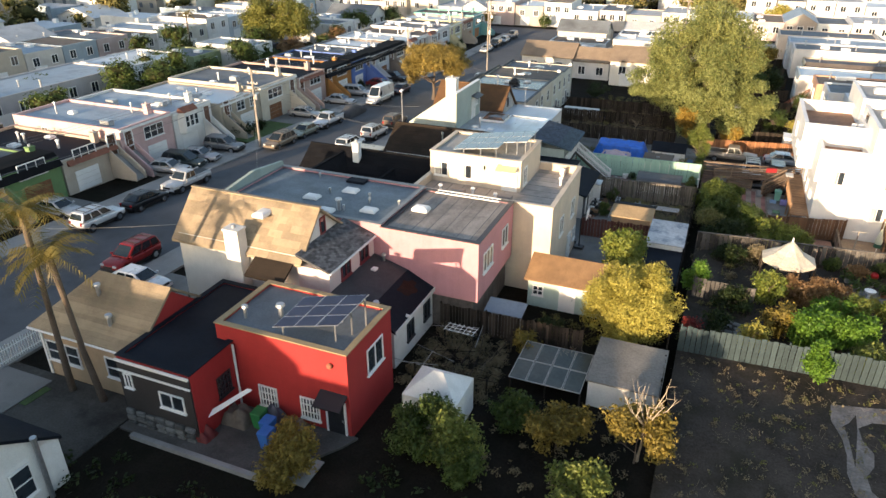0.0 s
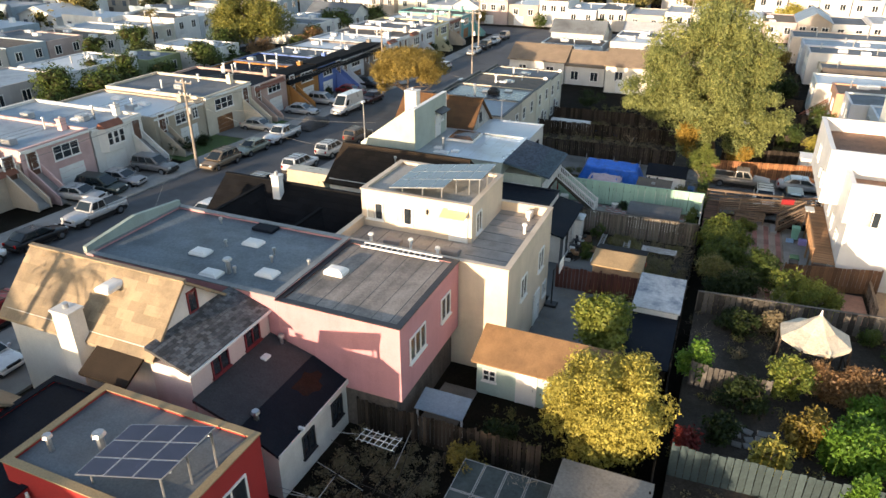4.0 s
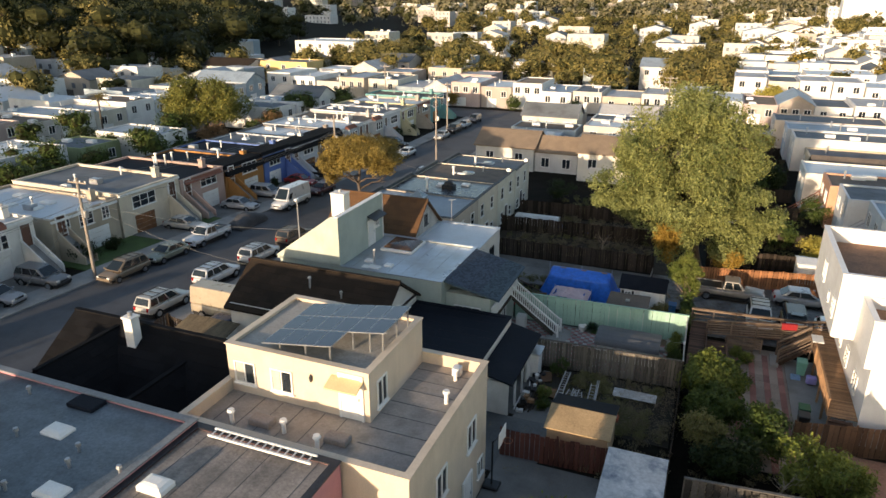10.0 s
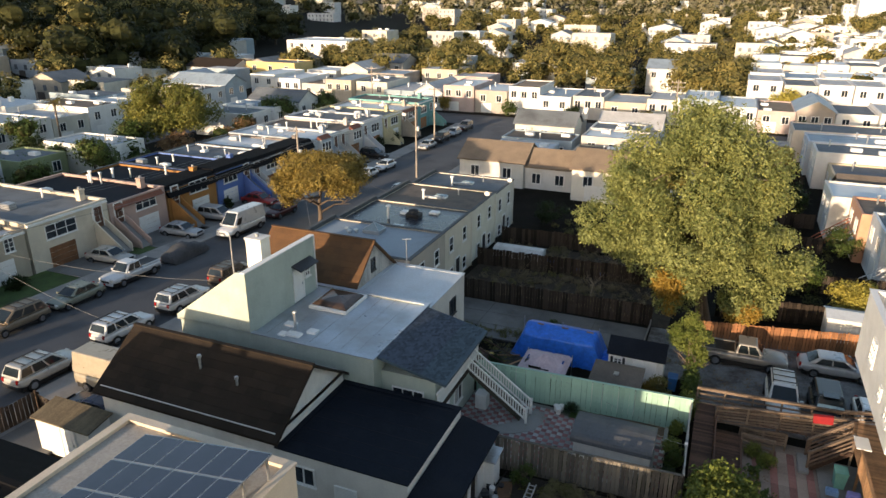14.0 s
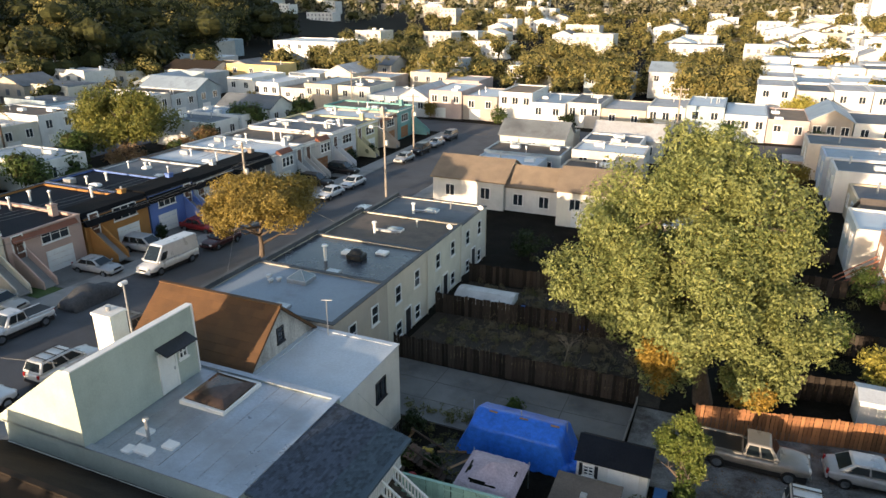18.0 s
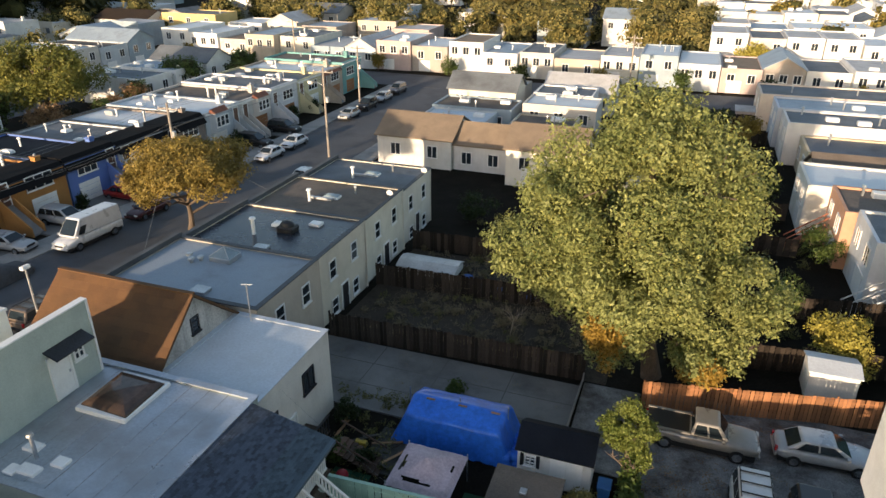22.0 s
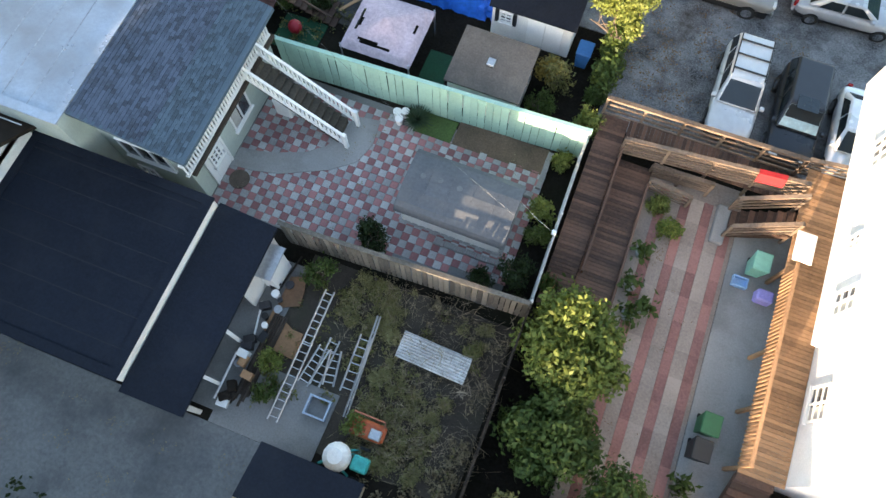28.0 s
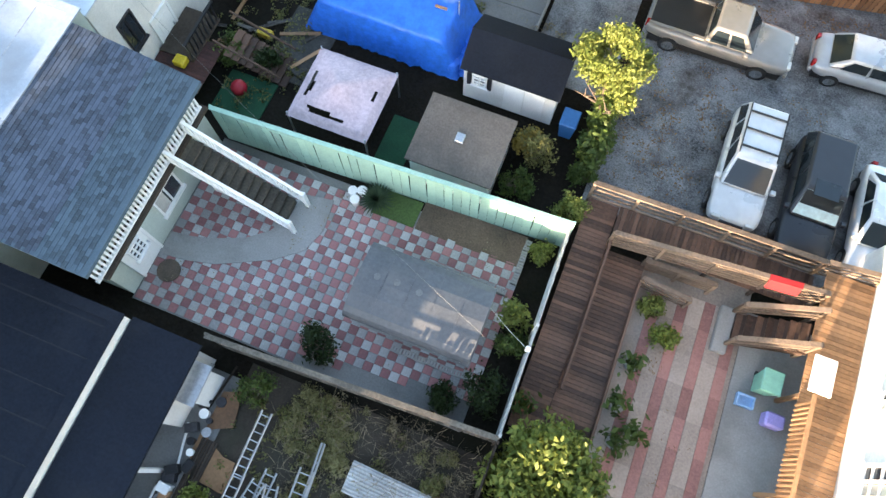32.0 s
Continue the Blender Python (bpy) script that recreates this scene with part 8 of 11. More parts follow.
# ---- sheds, tents and other large yard things ----
def box_shed(name, x0, x1, y0, y1, h, wall, roofmat, label, rise=0.35, ridge="x", over=0.12, door_on=None, win_on=None):
    z = ground((y0 + y1) / 2)
    s = thing(name, ((x0 + x1) / 2, (y0 + y1) / 2, z), label, "shed")
    part("wall", Mesh().box(x0, x1, y0, y1, z - 0.1, z + h), wall, s)
    o = over
    if ridge == "x":
        yr = (y0 + y1) / 2
        for ye in (y0 - o, y1 + o):
            part("roof", Mesh().slab([(x0 - o, ye, z + h), (x1 + o, ye, z + h), (x1 + o, yr, z + h + rise), (x0 - o, yr, z + h + rise)], 0.07), roofmat, s)
        part("gable", Mesh().prism([(x0 + 0.01, y0, z + h - 0.05), (x0 + 0.01, y1, z + h - 0.05), (x0 + 0.01, yr, z + h + rise - 0.08)], (x1 - x0 - 0.02, 0, 0)), wall, s)
    elif ridge == "none":
        part("roof", Mesh().slab([(x0 - o, y0 - o, z + h), (x1 + o, y0 - o, z + h), (x1 + o, y1 + o, z + h + rise), (x0 - o, y1 + o, z + h + rise)], 0.08), roofmat, s)
        part("gable", Mesh().prism([(x0 + 0.01, y0, z + h - 0.05), (x0 + 0.01, y1, z + h - 0.05), (x0 + 0.01, y1, z + h + rise * (y1 - y0 + o) / (y1 - y0 + 2 * o) - 0.09), (x0 + 0.01, y0, z + h + rise * o / (y1 - y0 + 2 * o) - 0.09)], (x1 - x0 - 0.02, 0, 0)), wall, s)
    else:
        xr = (x0 + x1) / 2
        for xe in (x0 - o, x1 + o):
            part("roof", Mesh().slab([(xe, y0 - o, z + h), (xe, y1 + o, z + h), (xr, y1 + o, z + h + rise), (xr, y0 - o, z + h + rise)], 0.07), roofmat, s)
        part("gable", Mesh().prism([(x0, y0 + 0.01, z + h - 0.05), (x1, y0 + 0.01, z + h - 0.05), (xr, y0 + 0.01, z + h + rise - 0.08)], (0, y1 - y0 - 0.02, 0)), wall, s)
    if door_on:
        door(s, "y", y0, -1, door_on, z + 0.02, 0.9, min(1.95, h - 0.1))
    if win_on:
        window(s, "y", y0, -1, win_on, z + 0.9, 0.75, 0.75, None, 1, 1)
    return s


# the grey-roofed steel shed on the patio
SEAM = mat("seam_paint", (0.10, 0.10, 0.105), 0.6)
ps = thing("storage_shed", (-4.3, 66.5, -0.2), "white steel shed with rounded grey roof", "shed")
part("wall", Mesh().bev(-6.2, -2.3, 65.5, 67.65, -0.2, 1.2, 0.04), WHITE, ps)
for i in range(13):
    part("rib", Mesh().box(-6.1 + i * 0.3, -6.06 + i * 0.3, 65.47, 65.51, -0.1, 1.15), WHITE, ps)
pr = part("roof", Mesh().prism([(-6.36, 65.3, 1.02), (-6.36, 65.34, 1.2), (-6.36, 65.42, 1.32), (-6.36, 65.6, 1.42), (-6.36, 66.1, 1.52), (-6.36, 66.6, 1.55), (-6.36, 67.1, 1.52), (-6.36, 67.6, 1.42), (-6.36, 67.82, 1.3), (-6.36, 67.84, 1.18)], (4.2, 0, 0)), mat("grey_shed_roof", (0.082, 0.086, 0.092), 0.55, 0.2, 0.6, 8, 0.15, stain=(0.12, 0.12, 0.118), amount=0.5, stain_size=0.9), ps)
for i in range(4):
    part("seam", Mesh().prism([(-5.5 + i * 0.84, 65.6, 1.425), (-5.5 + i * 0.84, 66.1, 1.525), (-5.5 + i * 0.84, 66.6, 1.555), (-5.5 + i * 0.84, 67.1, 1.525), (-5.5 + i * 0.84, 67.6, 1.425), (-5.5 + i * 0.84, 66.6, 1.565)], (0.025, 0, 0)), SEAM, pr)
for i, (xx, yy) in enumerate(((-5.75, 66.75), (-5.1, 66.8), (-4.35, 66.75))):
    part("dust_mark", Mesh().tube([(xx, yy, 1.5), (xx, yy, 1.553)], 0.11, 12), mat("dust", (0.13, 0.133, 0.135), 0.9), pr, "pale round dust mark")
part("plinth", Mesh().box(-6.3, -2.15, 65.4, 67.75, -0.25, -0.1), CONCRETE, ps)
cbk = Mesh()
for k in range(4):
    cbk.bev(-0.19 + k * 0.1, -0.11 + k * 0.1, -0.095, 0.095, 0.0, 0.19, 0.008)
cbk.box(-0.2, 0.2, -0.1, -0.075, 0.0, 0.19).box(-0.2, 0.2, 0.075, 0.1, 0.0, 0.19)
cbk = cbk.done("cinder_block", CONCRETE)
for x0, y0, n, yaw in ((-4.5, 65.08, 7, 0), (-4.6, 68.18, 7, 0), (-1.78, 68.75, 4, 90)):
    for k in range(n):
        x, y = (x0 + k * 0.42, y0 + 0.02 * (k % 2)) if yaw == 0 else (x0, y0 + k * 0.42)
        cb = tagged(new("cinder_block", cbk), "grey hollow concrete block edging the tiles", "concrete block", "concrete blocks round the shed")
        cb.matrix_basis = pose(x, y, ground(y) + 0.01, 0, 0, yaw + 3 * ((k * 7) % 3 - 1))
lw = thing("lamp_wire", (-0.66, 66.3, 1.6), "thin wire to a small white lamp box on the fence", "wire")
part("cord", Mesh().tube([(-2.2, 67.2, 1.3), (-1.4, 66.7, 1.45), (-0.7, 66.3, 1.72)], 0.005, 4), TRIM, lw)
part("lamp_box", Mesh().bev(-0.76, -0.6, 66.22, 66.38, 1.66, 1.82, 0.02), TRIM, lw)

box_shed("garden_shed", -6.45, -3.65, 70.95, 73.3, 1.8, WHITE, TARBROWN, "low shed with a brown tar-paper roof", 0.12, "none")
lone("roof_skylight", Mesh().bev(-5.25, -4.95, 71.95, 72.3, 1.5, 1.62, 0.02), METAL, "small metal patch on the shed roof", "patch")
g = box_shed("garden_shed", -6.0, -2.6, 74.85, 77.0, 1.9, WHITE, TAR, "white-walled shed with black gambrel roof", 0.75, "x")
window(g, "y", 74.85, -1, -5.4, 0.55, 0.55, 0.6, None, 1, 2)
for u in (-5.78, -5.02):
    part("shutter", Mesh().box(u - 0.08, u + 0.08, 74.78, 74.845, 0.5, 1.2), DARKMETAL, g)
for u in (-4.1, -3.35):
    part("shed_door", Mesh().box(u - 0.36, u + 0.36, 74.79, 74.845, -0.35, 1.3), TRIM, g)
box_shed("garden_shed", -9.9, -3.2, 39.2, 41.0, 2.1, paint(0.42, 0.52, 0.47), mat("rusty_shingle", (0.25, 0.145, 0.07), 0.9, 0.25, 0.8, 20, 0.5, stain=(0.12, 0.07, 0.04), amount=0.6), "mint-walled garden room with brown roof", 0.95, "none", 0.25, -7.2, -9.2)
box_shed("garden_shed", -3.2, -0.75, 47.4, 51.0, 2.7, WHITE, mat("stained_white_roof", (0.5, 0.5, 0.5), 0.7, 0.2, 0.5, 6, 0.3, stain=(0.09, 0.12, 0.17), amount=0.95, stain_size=0.9), "shed with a stained white roof", 0.25, "none")
box_shed("garden_shed", -3.1, -0.8, 42.6, 47.3, 1.9, WOOD, TAR, "dark low shed beside the fence", 0.2, "none")
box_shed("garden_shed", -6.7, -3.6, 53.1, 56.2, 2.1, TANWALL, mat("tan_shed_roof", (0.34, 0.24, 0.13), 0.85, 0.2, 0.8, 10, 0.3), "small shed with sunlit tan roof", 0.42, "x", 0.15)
# Thin black sheet puts the north slope's shade into colour.
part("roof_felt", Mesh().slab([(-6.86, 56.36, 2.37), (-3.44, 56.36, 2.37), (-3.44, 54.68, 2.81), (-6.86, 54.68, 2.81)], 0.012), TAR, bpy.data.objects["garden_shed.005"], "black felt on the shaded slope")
box_shed("garden_shed", -3.95, -0.4, 29.8, 33.8, 1.75, WHITE, mat("pale_tar_roof", (0.20, 0.18, 0.155), 0.85, 0.25, 0.6, 8, 0.3), "white shed with a weathered flat roof", 0.1, "none")
box_shed("garden_shed", 7.7, 10.2, 86.9, 88.9, 1.9, WHITE, SILVERW, "white metal shed behind the redwood fence", 0.3, "x")
ws = box_shed("garden_shed", -10.0, -9.2, 61.25, 62.25, 1.75, WHITE, METAL, "small white cupboard shed with a grey roof", 0.06, "none")


def white_canopy():
    t = thing("canopy_tent", (-10.8, 25.3, 1.3), "white fabric canopy tent with a peaked roof", "tent")
    x0, x1, y0, y1, z, zt = -12.3, -9.4, 24.5, 27.1, 3.2, 4.1
    part("roof", Mesh().add([(x0, y0, z), (x1, y0, z), (x1, y1, z), (x0, y1, z), (x0 + 1.2, (y0 + y1) / 2, zt), (x1 - 1.2, (y0 + y1) / 2, zt)], [(0, 1, 5, 4), (2, 3, 4, 5), (1, 2, 5), (3, 0, 4), (0, 3, 2, 1)]), WHITE, t)
    for k, (a, b, c, d) in enumerate(((x0, x1, y0, y0 + 0.03), (x0, x1, y1 - 0.03, y1), (x0, x0 + 0.03, y0, y1), (x1 - 0.03, x1, y0, y1))):
        part("side_curtain", Mesh().box(a, b, c, d, 1.2, z), WHITE, t)


white_canopy()


def blue_tarp():
    rng = random.Random(3)
    nx, ny = 70, 44
    m = Mesh()
    for j in range(ny + 1):
        for i in range(nx + 1):
            u, v = i / nx, j / ny
            # across: foot, hanging wall, eave, ridge, eave, wall, foot
            fold = noise.noise(Vector((u * 16, v * 1.5, 3))) + 0.5 * noise.noise(Vector((u * 31, v * 4, 8)))
            x = -12.35 + 5.6 * u
            if v < 0.3:
                q = v / 0.3
                y, z = 75.3 + 0.25 * q + 0.12 * fold * (1 - q), 1.72 * q
            elif v < 0.55:
                q = (v - 0.3) / 0.25
                y, z = 75.55 + 1.35 * q, 1.72 + 0.42 * q
            elif v < 0.75:
                q = (v - 0.55) / 0.2
                y, z = 76.9 + 1.3 * q, 2.14 - 0.5 * q
            else:
                q = (v - 0.75) / 0.25
                y, z = 78.2 + 0.3 * q + 0.1 * fold * q, 1.64 * (1 - q)
            e = min(u, 1 - u)
            if e < 0.1:
                w = e / 0.1
                z *= 0.02 + 0.98 * min(1.0, w * 1.25)
                x += (0.35 + 0.12 * fold) * (1 - w) * (-1 if u < 0.5 else 1)
            z += 0.035 * noise.noise(Vector((x * 1.3, y * 1.7, 2))) + 0.03 * abs(noise.noise(Vector((x * 3.1 + y, y * 2.0, 5)))) - 0.03 * abs(math.sin(u * 6.4))
            m.v.append((x, y, ground(y) + max(0.02, z)))
    m.f = [(j * (nx + 1) + i, j * (nx + 1) + i + 1, (j + 1) * (nx + 1) + i + 1, (j + 1) * (nx + 1) + i) for j in range(ny) for i in range(nx)]
    t = thing("tarp_shelter", (-9.5, 76.9, -0.5), "shelter under a creased bright blue tarpaulin", "tarpaulin")
    part("tarpaulin", m, BLUETARP, t, smooth=True)
    b = Mesh()
    for k in range(26):
        p = (-6.5 + rng.uniform(-0.5, 0.5), 75.9 + rng.uniform(-0.3, 1.6), ground(76) + rng.uniform(0, 0.5))
        b.dome(p, rng.uniform(0.2, 0.4), rng.uniform(0.2, 0.4), rng.uniform(0.15, 0.35), 7, 3)
    part("loose_folds", b, BLUETARP, t)
    for x in (-12.2, -9.5, -7.0):
        part("pole", Mesh().tube([(x, 76.9, -0.5), (x, 76.9, 1.9)], 0.03, 6), METAL, t)
    for i in range(3):
        part("clip", Mesh().box(-11.2 + i * 1.7, -10.75 + i * 1.7, 76.6, 76.68, 1.6, 1.66), WOODNEW, t)


blue_tarp()


def pink_canopy():
    n = 28
    m = Mesh()
    for j in range(n + 1):
        for i in range(n + 1):
            u, v = 2 * i / n - 1, 2 * j / n - 1
            r = max(abs(u), abs(v))
            z = 1.55 + 0.6 * (1 - r) ** 1.3 - 0.06 * math.sin(math.pi * min(1, r)) + 0.05 * abs(noise.noise(Vector((u * 3, v * 3, 1)))) + 0.025 * noise.noise(Vector((u * 8, v * 8, 2)))
            if r > 0.9:
                z -= 0.18
            m.v.append((-9.58 + 1.5 * u, 72.45 + 1.45 * v, ground(72) + z))
    tear = {(i, 3) for i in range(7, 19)} | {(i, 4) for i in range(6, 14)} | {(3, j) for j in range(8, 18)} | {(4, j) for j in range(10, 14)} | {(24, j) for j in range(14, 18)}
    m.f = [(j * (n + 1) + i, j * (n + 1) + i + 1, (j + 1) * (n + 1) + i + 1, (j + 1) * (n + 1) + i) for j in range(n) for i in range(n) if (i, j) not in tear]
    t = thing("canopy_tent", (-9.58, 72.45, -0.3), "faded pale pink canopy with torn sagging cloth", "tent")
    part("cloth", m, PINKCLOTH, t, smooth=True)
    for a in (-1, 1):
        for b in (-1, 1):
            part("leg", Mesh().tube([(-9.58 + 1.45 * a, 72.45 + 1.4 * b, -0.4), (-9.58 + 1.45 * a, 72.45 + 1.4 * b, 1.2)], 0.03, 6), METAL, t)


pink_canopy()


def gazebo():
    c = Vector((6.05, 46.5, 1.85))
    g = thing("gazebo", c, "octagonal gazebo with a pale weathered roof", "gazebo")
    rim = [c + Vector((1.75 * math.cos(math.pi / 4 * (i + 0.5)), 1.75 * math.sin(math.pi / 4 * (i + 0.5)), 2.1)) for i in range(8)]
    top = c + Vector((0, 0, 3.4))
    mid = [r.lerp(top, 0.5) - Vector((0, 0, 0.18)) for r in rim]
    rm = mat("gazebo_canvas", (0.52, 0.47, 0.38), 0.85, 0.25, 1.2, 10, 0.3, streak=0.6, stain=(0.25, 0.2, 0.14), amount=0.6)
    for i in range(8):
        j = (i + 1) % 8
        part("roof_panel", Mesh().add([rim[i], rim[j], mid[j], mid[i], top, rim[i] - Vector((0, 0, 0.2)), rim[j] - Vector((0, 0, 0.2))], [(0, 1, 2, 3), (3, 2, 4), (5, 6, 1, 0)]), rm, g)
        part("post", Mesh().tube([rim[i] - Vector((0, 0, 2.1)), rim[i] - Vector((0, 0, 0.1))], 0.06, 6), WOOD, g)
        a, b = rim[i] - Vector((0, 0, 1.25)), rim[j] - Vector((0, 0, 1.25))
        part("rail", Mesh().tube([a, b], 0.04, 5), WOOD, g)
    part("finial", Mesh().tube([top - Vector((0, 0, 0.1)), top + Vector((0, 0, 0.25))], [0.08, 0.02], 6), TRIM, g)


gazebo()


def basketball_hoop(x, y):
    z = ground(y) + 0.05
    h = thing("basketball_hoop", (x, y, z), "portable basketball hoop on a black pole", "basketball hoop")
    part("base", Mesh().bev(x - 0.6, x + 0.2, y - 0.35, y + 0.35, z, z + 0.18, 0.05), BLACK, h)
    part("pole", Mesh().tube([(x - 0.2, y, z + 0.1), (x - 0.2, y, z + 2.6), (x + 0.2, y, z + 3.1)], 0.05, 8), BLACK, h)
    part("backboard", Mesh().bev(x + 0.24, x + 0.29, y - 0.55, y + 0.55, z + 2.7, z + 3.5, 0.02), TRIM, h)
    part("rim", Mesh().tube([(x + 0.55 + 0.23 * math.cos(t * math.pi / 6), y + 0.23 * math.sin(t * math.pi / 6), z + 2.9) for t in range(13)], 0.015, 5), TERRACOTTA, h)


basketball_hoop(-8.4, 49.8)


def ladder(p, q, w=0.42, n=11, tilt=0.0, label="grey aluminium ladder lying in the weeds"):
    p, q = Vector(p), Vector(q)
    d = (q - p).normalized()
    s = d.cross(Vector((0, 0, 1))).normalized() * (w / 2)
    l = thing("ladder", p, label, "ladder", "ladders in the yard")
    for e in (s, -s):
        part("side_rail", Mesh().tube([p + e, q + e], 0.035, 4), METAL, l)
    for i in range(n):
        c = p.lerp(q, (i + 0.5) / n)
        part("rung", Mesh().tube([c - s, c + s], 0.02, 5), METAL, l)


ladder((-7.35, 57.0, 0.4), (-7.35, 59.9, 0.45), 0.34, 10)
ladder((-7.36, 59.7, 0.45), (-7.34, 61.8, 0.6), 0.32, 8)
ladder((-6.95, 58.5, 0.3), (-6.7, 59.9, 0.5), 0.38, 6)
ladder((-6.1, 58.75, 0.3), (-6.3, 59.95, 0.45), 0.38, 5, label="blue-grey ladder leaning among weeds")
ladder((-6.55, 58.6, 0.26), (-6.5, 60.3, 0.4), 0.34, 6, label="blue-grey ladder leaning among weeds")
ladder((-5.42, 58.75, 0.4), (-5.47, 60.75, 0.7), 0.42, 7)
ladder((-5.15, 58.0, 0.2), (-5.38, 61.6, 0.5), 0.1, 3, label="bundle of thin metal bars")


def corrugated():
    m = Mesh()
    n = 36
    for j in range(2):
        for i in range(n + 1):
            y = 60.55 + 0.95 * i / n
            m.v.append((-4.35 + 2.55 * j, y - 0.1 * j, ground(60) + 0.25 + 0.04 * math.sin(i * math.pi / 2) + 0.05 * j))
    m.f = [(i, i + 1, n + 2 + i, n + 1 + i) for i in range(n)]
    o = lone("corrugated_sheet", m, mat("whitened_iron", (0.55, 0.55, 0.54), 0.6, 0.25, 1.0, 8, 0.2, stain=(0.2, 0.17, 0.14), amount=0.7), "white corrugated metal sheet lying on dry weeds", "metal sheet")
    md = o.modifiers.new("thick", "SOLIDIFY")
    md.thickness = 0.02


corrugated()


def cement_mixer(x, y):
    z = ground(y) + 0.04
    T = mat("turquoise_paint", (0.03, 0.33, 0.29), 0.45, 0.2, 2, 8, 0.1)
    c = thing("cement_mixer", (x, y, z), "turquoise cement mixer with a white drum", "cement mixer")
    part("drum", Mesh().tube([(x, y, z + 0.55), (x, y, z + 0.75), (x, y, z + 1.05), (x, y, z + 1.25)], [0.3, 0.48, 0.42, 0.25], 14), WHITE, c)
    part("frame", Mesh().tube([(x - 0.6, y - 0.4, z), (x, y, z + 0.6), (x + 0.6, y + 0.4, z)], 0.05, 6), T, c)
    part("motor_box", Mesh().bev(x + 0.5, x + 1.05, y - 0.2, y + 0.3, z + 0.3, z + 0.85, 0.05), T, c)
    for a in (-0.5, 0.5):
        part("leg", Mesh().tube([(x + 0.6, y + a, z), (x + 0.1, y + a * 0.5, z + 0.6)], 0.04, 6), T, c)
        part("wheel", Mesh().tube([(x + 0.7, y + a, z + 0.2), (x + 0.7, y + a + 0.1, z + 0.2)], 0.2, 12), RUBBER, c)


cement_mixer(-4.75, 56.75)


def bucket(x, y, r=0.16, h=0.36, material=TRIM, label="white plastic bucket standing on the paving", z=None):
    z = ground(y) + 0.03 if z is None else z
    b = thing("bucket", (x, y, z), label, "bucket", "buckets")
    part("body", Mesh().tube([(x, y, z), (x, y, z + h), (x, y, z + h), (x, y, z + h * 0.5)], [r * 0.82, r, r * 0.92, r * 0.8], 14), material, b)
    part("rim", Mesh().tube([(x, y, z + h - 0.03), (x, y, z + h + 0.01)], r * 1.08, 14), material, b)
    part("contents", Mesh().tube([(x, y, z + h - 0.1), (x, y, z + h - 0.06)], r * 0.9, 12), SOIL, b)


for x, y in ((-8.05, 69.6), (-7.75, 69.72), (-7.86, 69.32)):
    bucket(x, y)
rb = random.Random(12)
for i in range(22):
    x, y = -9.35 + rb.uniform(-0.2, 0.55), 56.9 + i * 0.235 + rb.uniform(-0.1, 0.1)
    k = rb.random()
    if k < 0.4:
        bucket(x, y, rb.uniform(0.08, 0.16), rb.uniform(0.15, 0.38), rb.choice((TRIM, METAL, WHITE, BLACK, DARKMETAL)), "old paint bucket among clutter by the lean-to")
    elif k < 0.75:
        cb = Mesh().bev(-0.2, 0.2, -0.14, 0.14, 0, rb.uniform(0.15, 0.4), 0.02).turned(pose(x, y, ground(y) + 0.03, 0, 0, rb.uniform(0, 180)))
        lone("crate", cb, rb.choice((WOOD, DARKMETAL, TRIM, BLACK, WOODNEW)), "small worn crate among clutter by the lean-to", "crate", "clutter by the lean-to")
    else:
        a = rb.uniform(-0.4, 0.4)
        cp = Mesh().tube([(x - math.sin(a), y - 0.8 * math.cos(a), ground(y) + 0.1), (x + math.sin(a) * 0.6, y + 0.9 * math.cos(a), ground(y) + 0.16)], 0.04, 7)
        lone("pipe", cp, rb.choice((TRIM, METAL, WOOD)), "length of pipe lying among clutter", "pipe", "clutter by the lean-to")


def pot_plant(x, y, r=0.22, h=0.35, leaf=None, label="potted plant in a pale pot on the patio", size=0.35):
    z = yard(x, y) + 0.05
    p = thing("potted_plant", (x, y, z), label, "potted plant", "potted plants")
    part("pot", Mesh().tube([(x, y, z), (x, y, z + h * 0.9), (x, y, z + h)], [r * 0.75, r, r * 1.08], 12), TERRACOTTA if random.random() < 0.4 else CONCRETE, p)
    part_leaf("foliage", leaves([(x, y, z + h + size * 0.5, size, size, size * 0.7)], 90, 0.13, int(abs(x) * 10)), leaf or LEAF_A, p)


def wheelie_bin(x, y, col, label):
    z = ground(y) + 0.13
    b = thing("wheelie_bin", (x, y, z), label, "bin", "bins")
    m = mat("bin_plastic", col, 0.5, 0.12, 2, 10, 0.1)
    part("body", Mesh().add([(x + a * 0.22, y + c * 0.26, z + 0.05) for a, c in ((-1, -1), (1, -1), (1, 1), (-1, 1))] + [(x + a * 0.29, y + c * 0.34, z + 0.95) for a, c in ((-1, -1), (1, -1), (1, 1), (-1, 1))], [(0, 1, 5, 4), (1, 2, 6, 5), (2, 3, 7, 6), (3, 0, 4, 7), (0, 3, 2, 1), (4, 5, 6, 7)]), m, b)
    part("lid", Mesh().bev(x - 0.31, x + 0.31, y - 0.37, y + 0.37, z + 0.95, z + 1.04, 0.03), m, b)
    for a in (-0.22, 0.22):
        part("wheel", Mesh().tube([(x + a, y + 0.3, z + 0.1), (x + a + 0.05, y + 0.3, z + 0.1)], 0.1, 10), RUBBER, b)


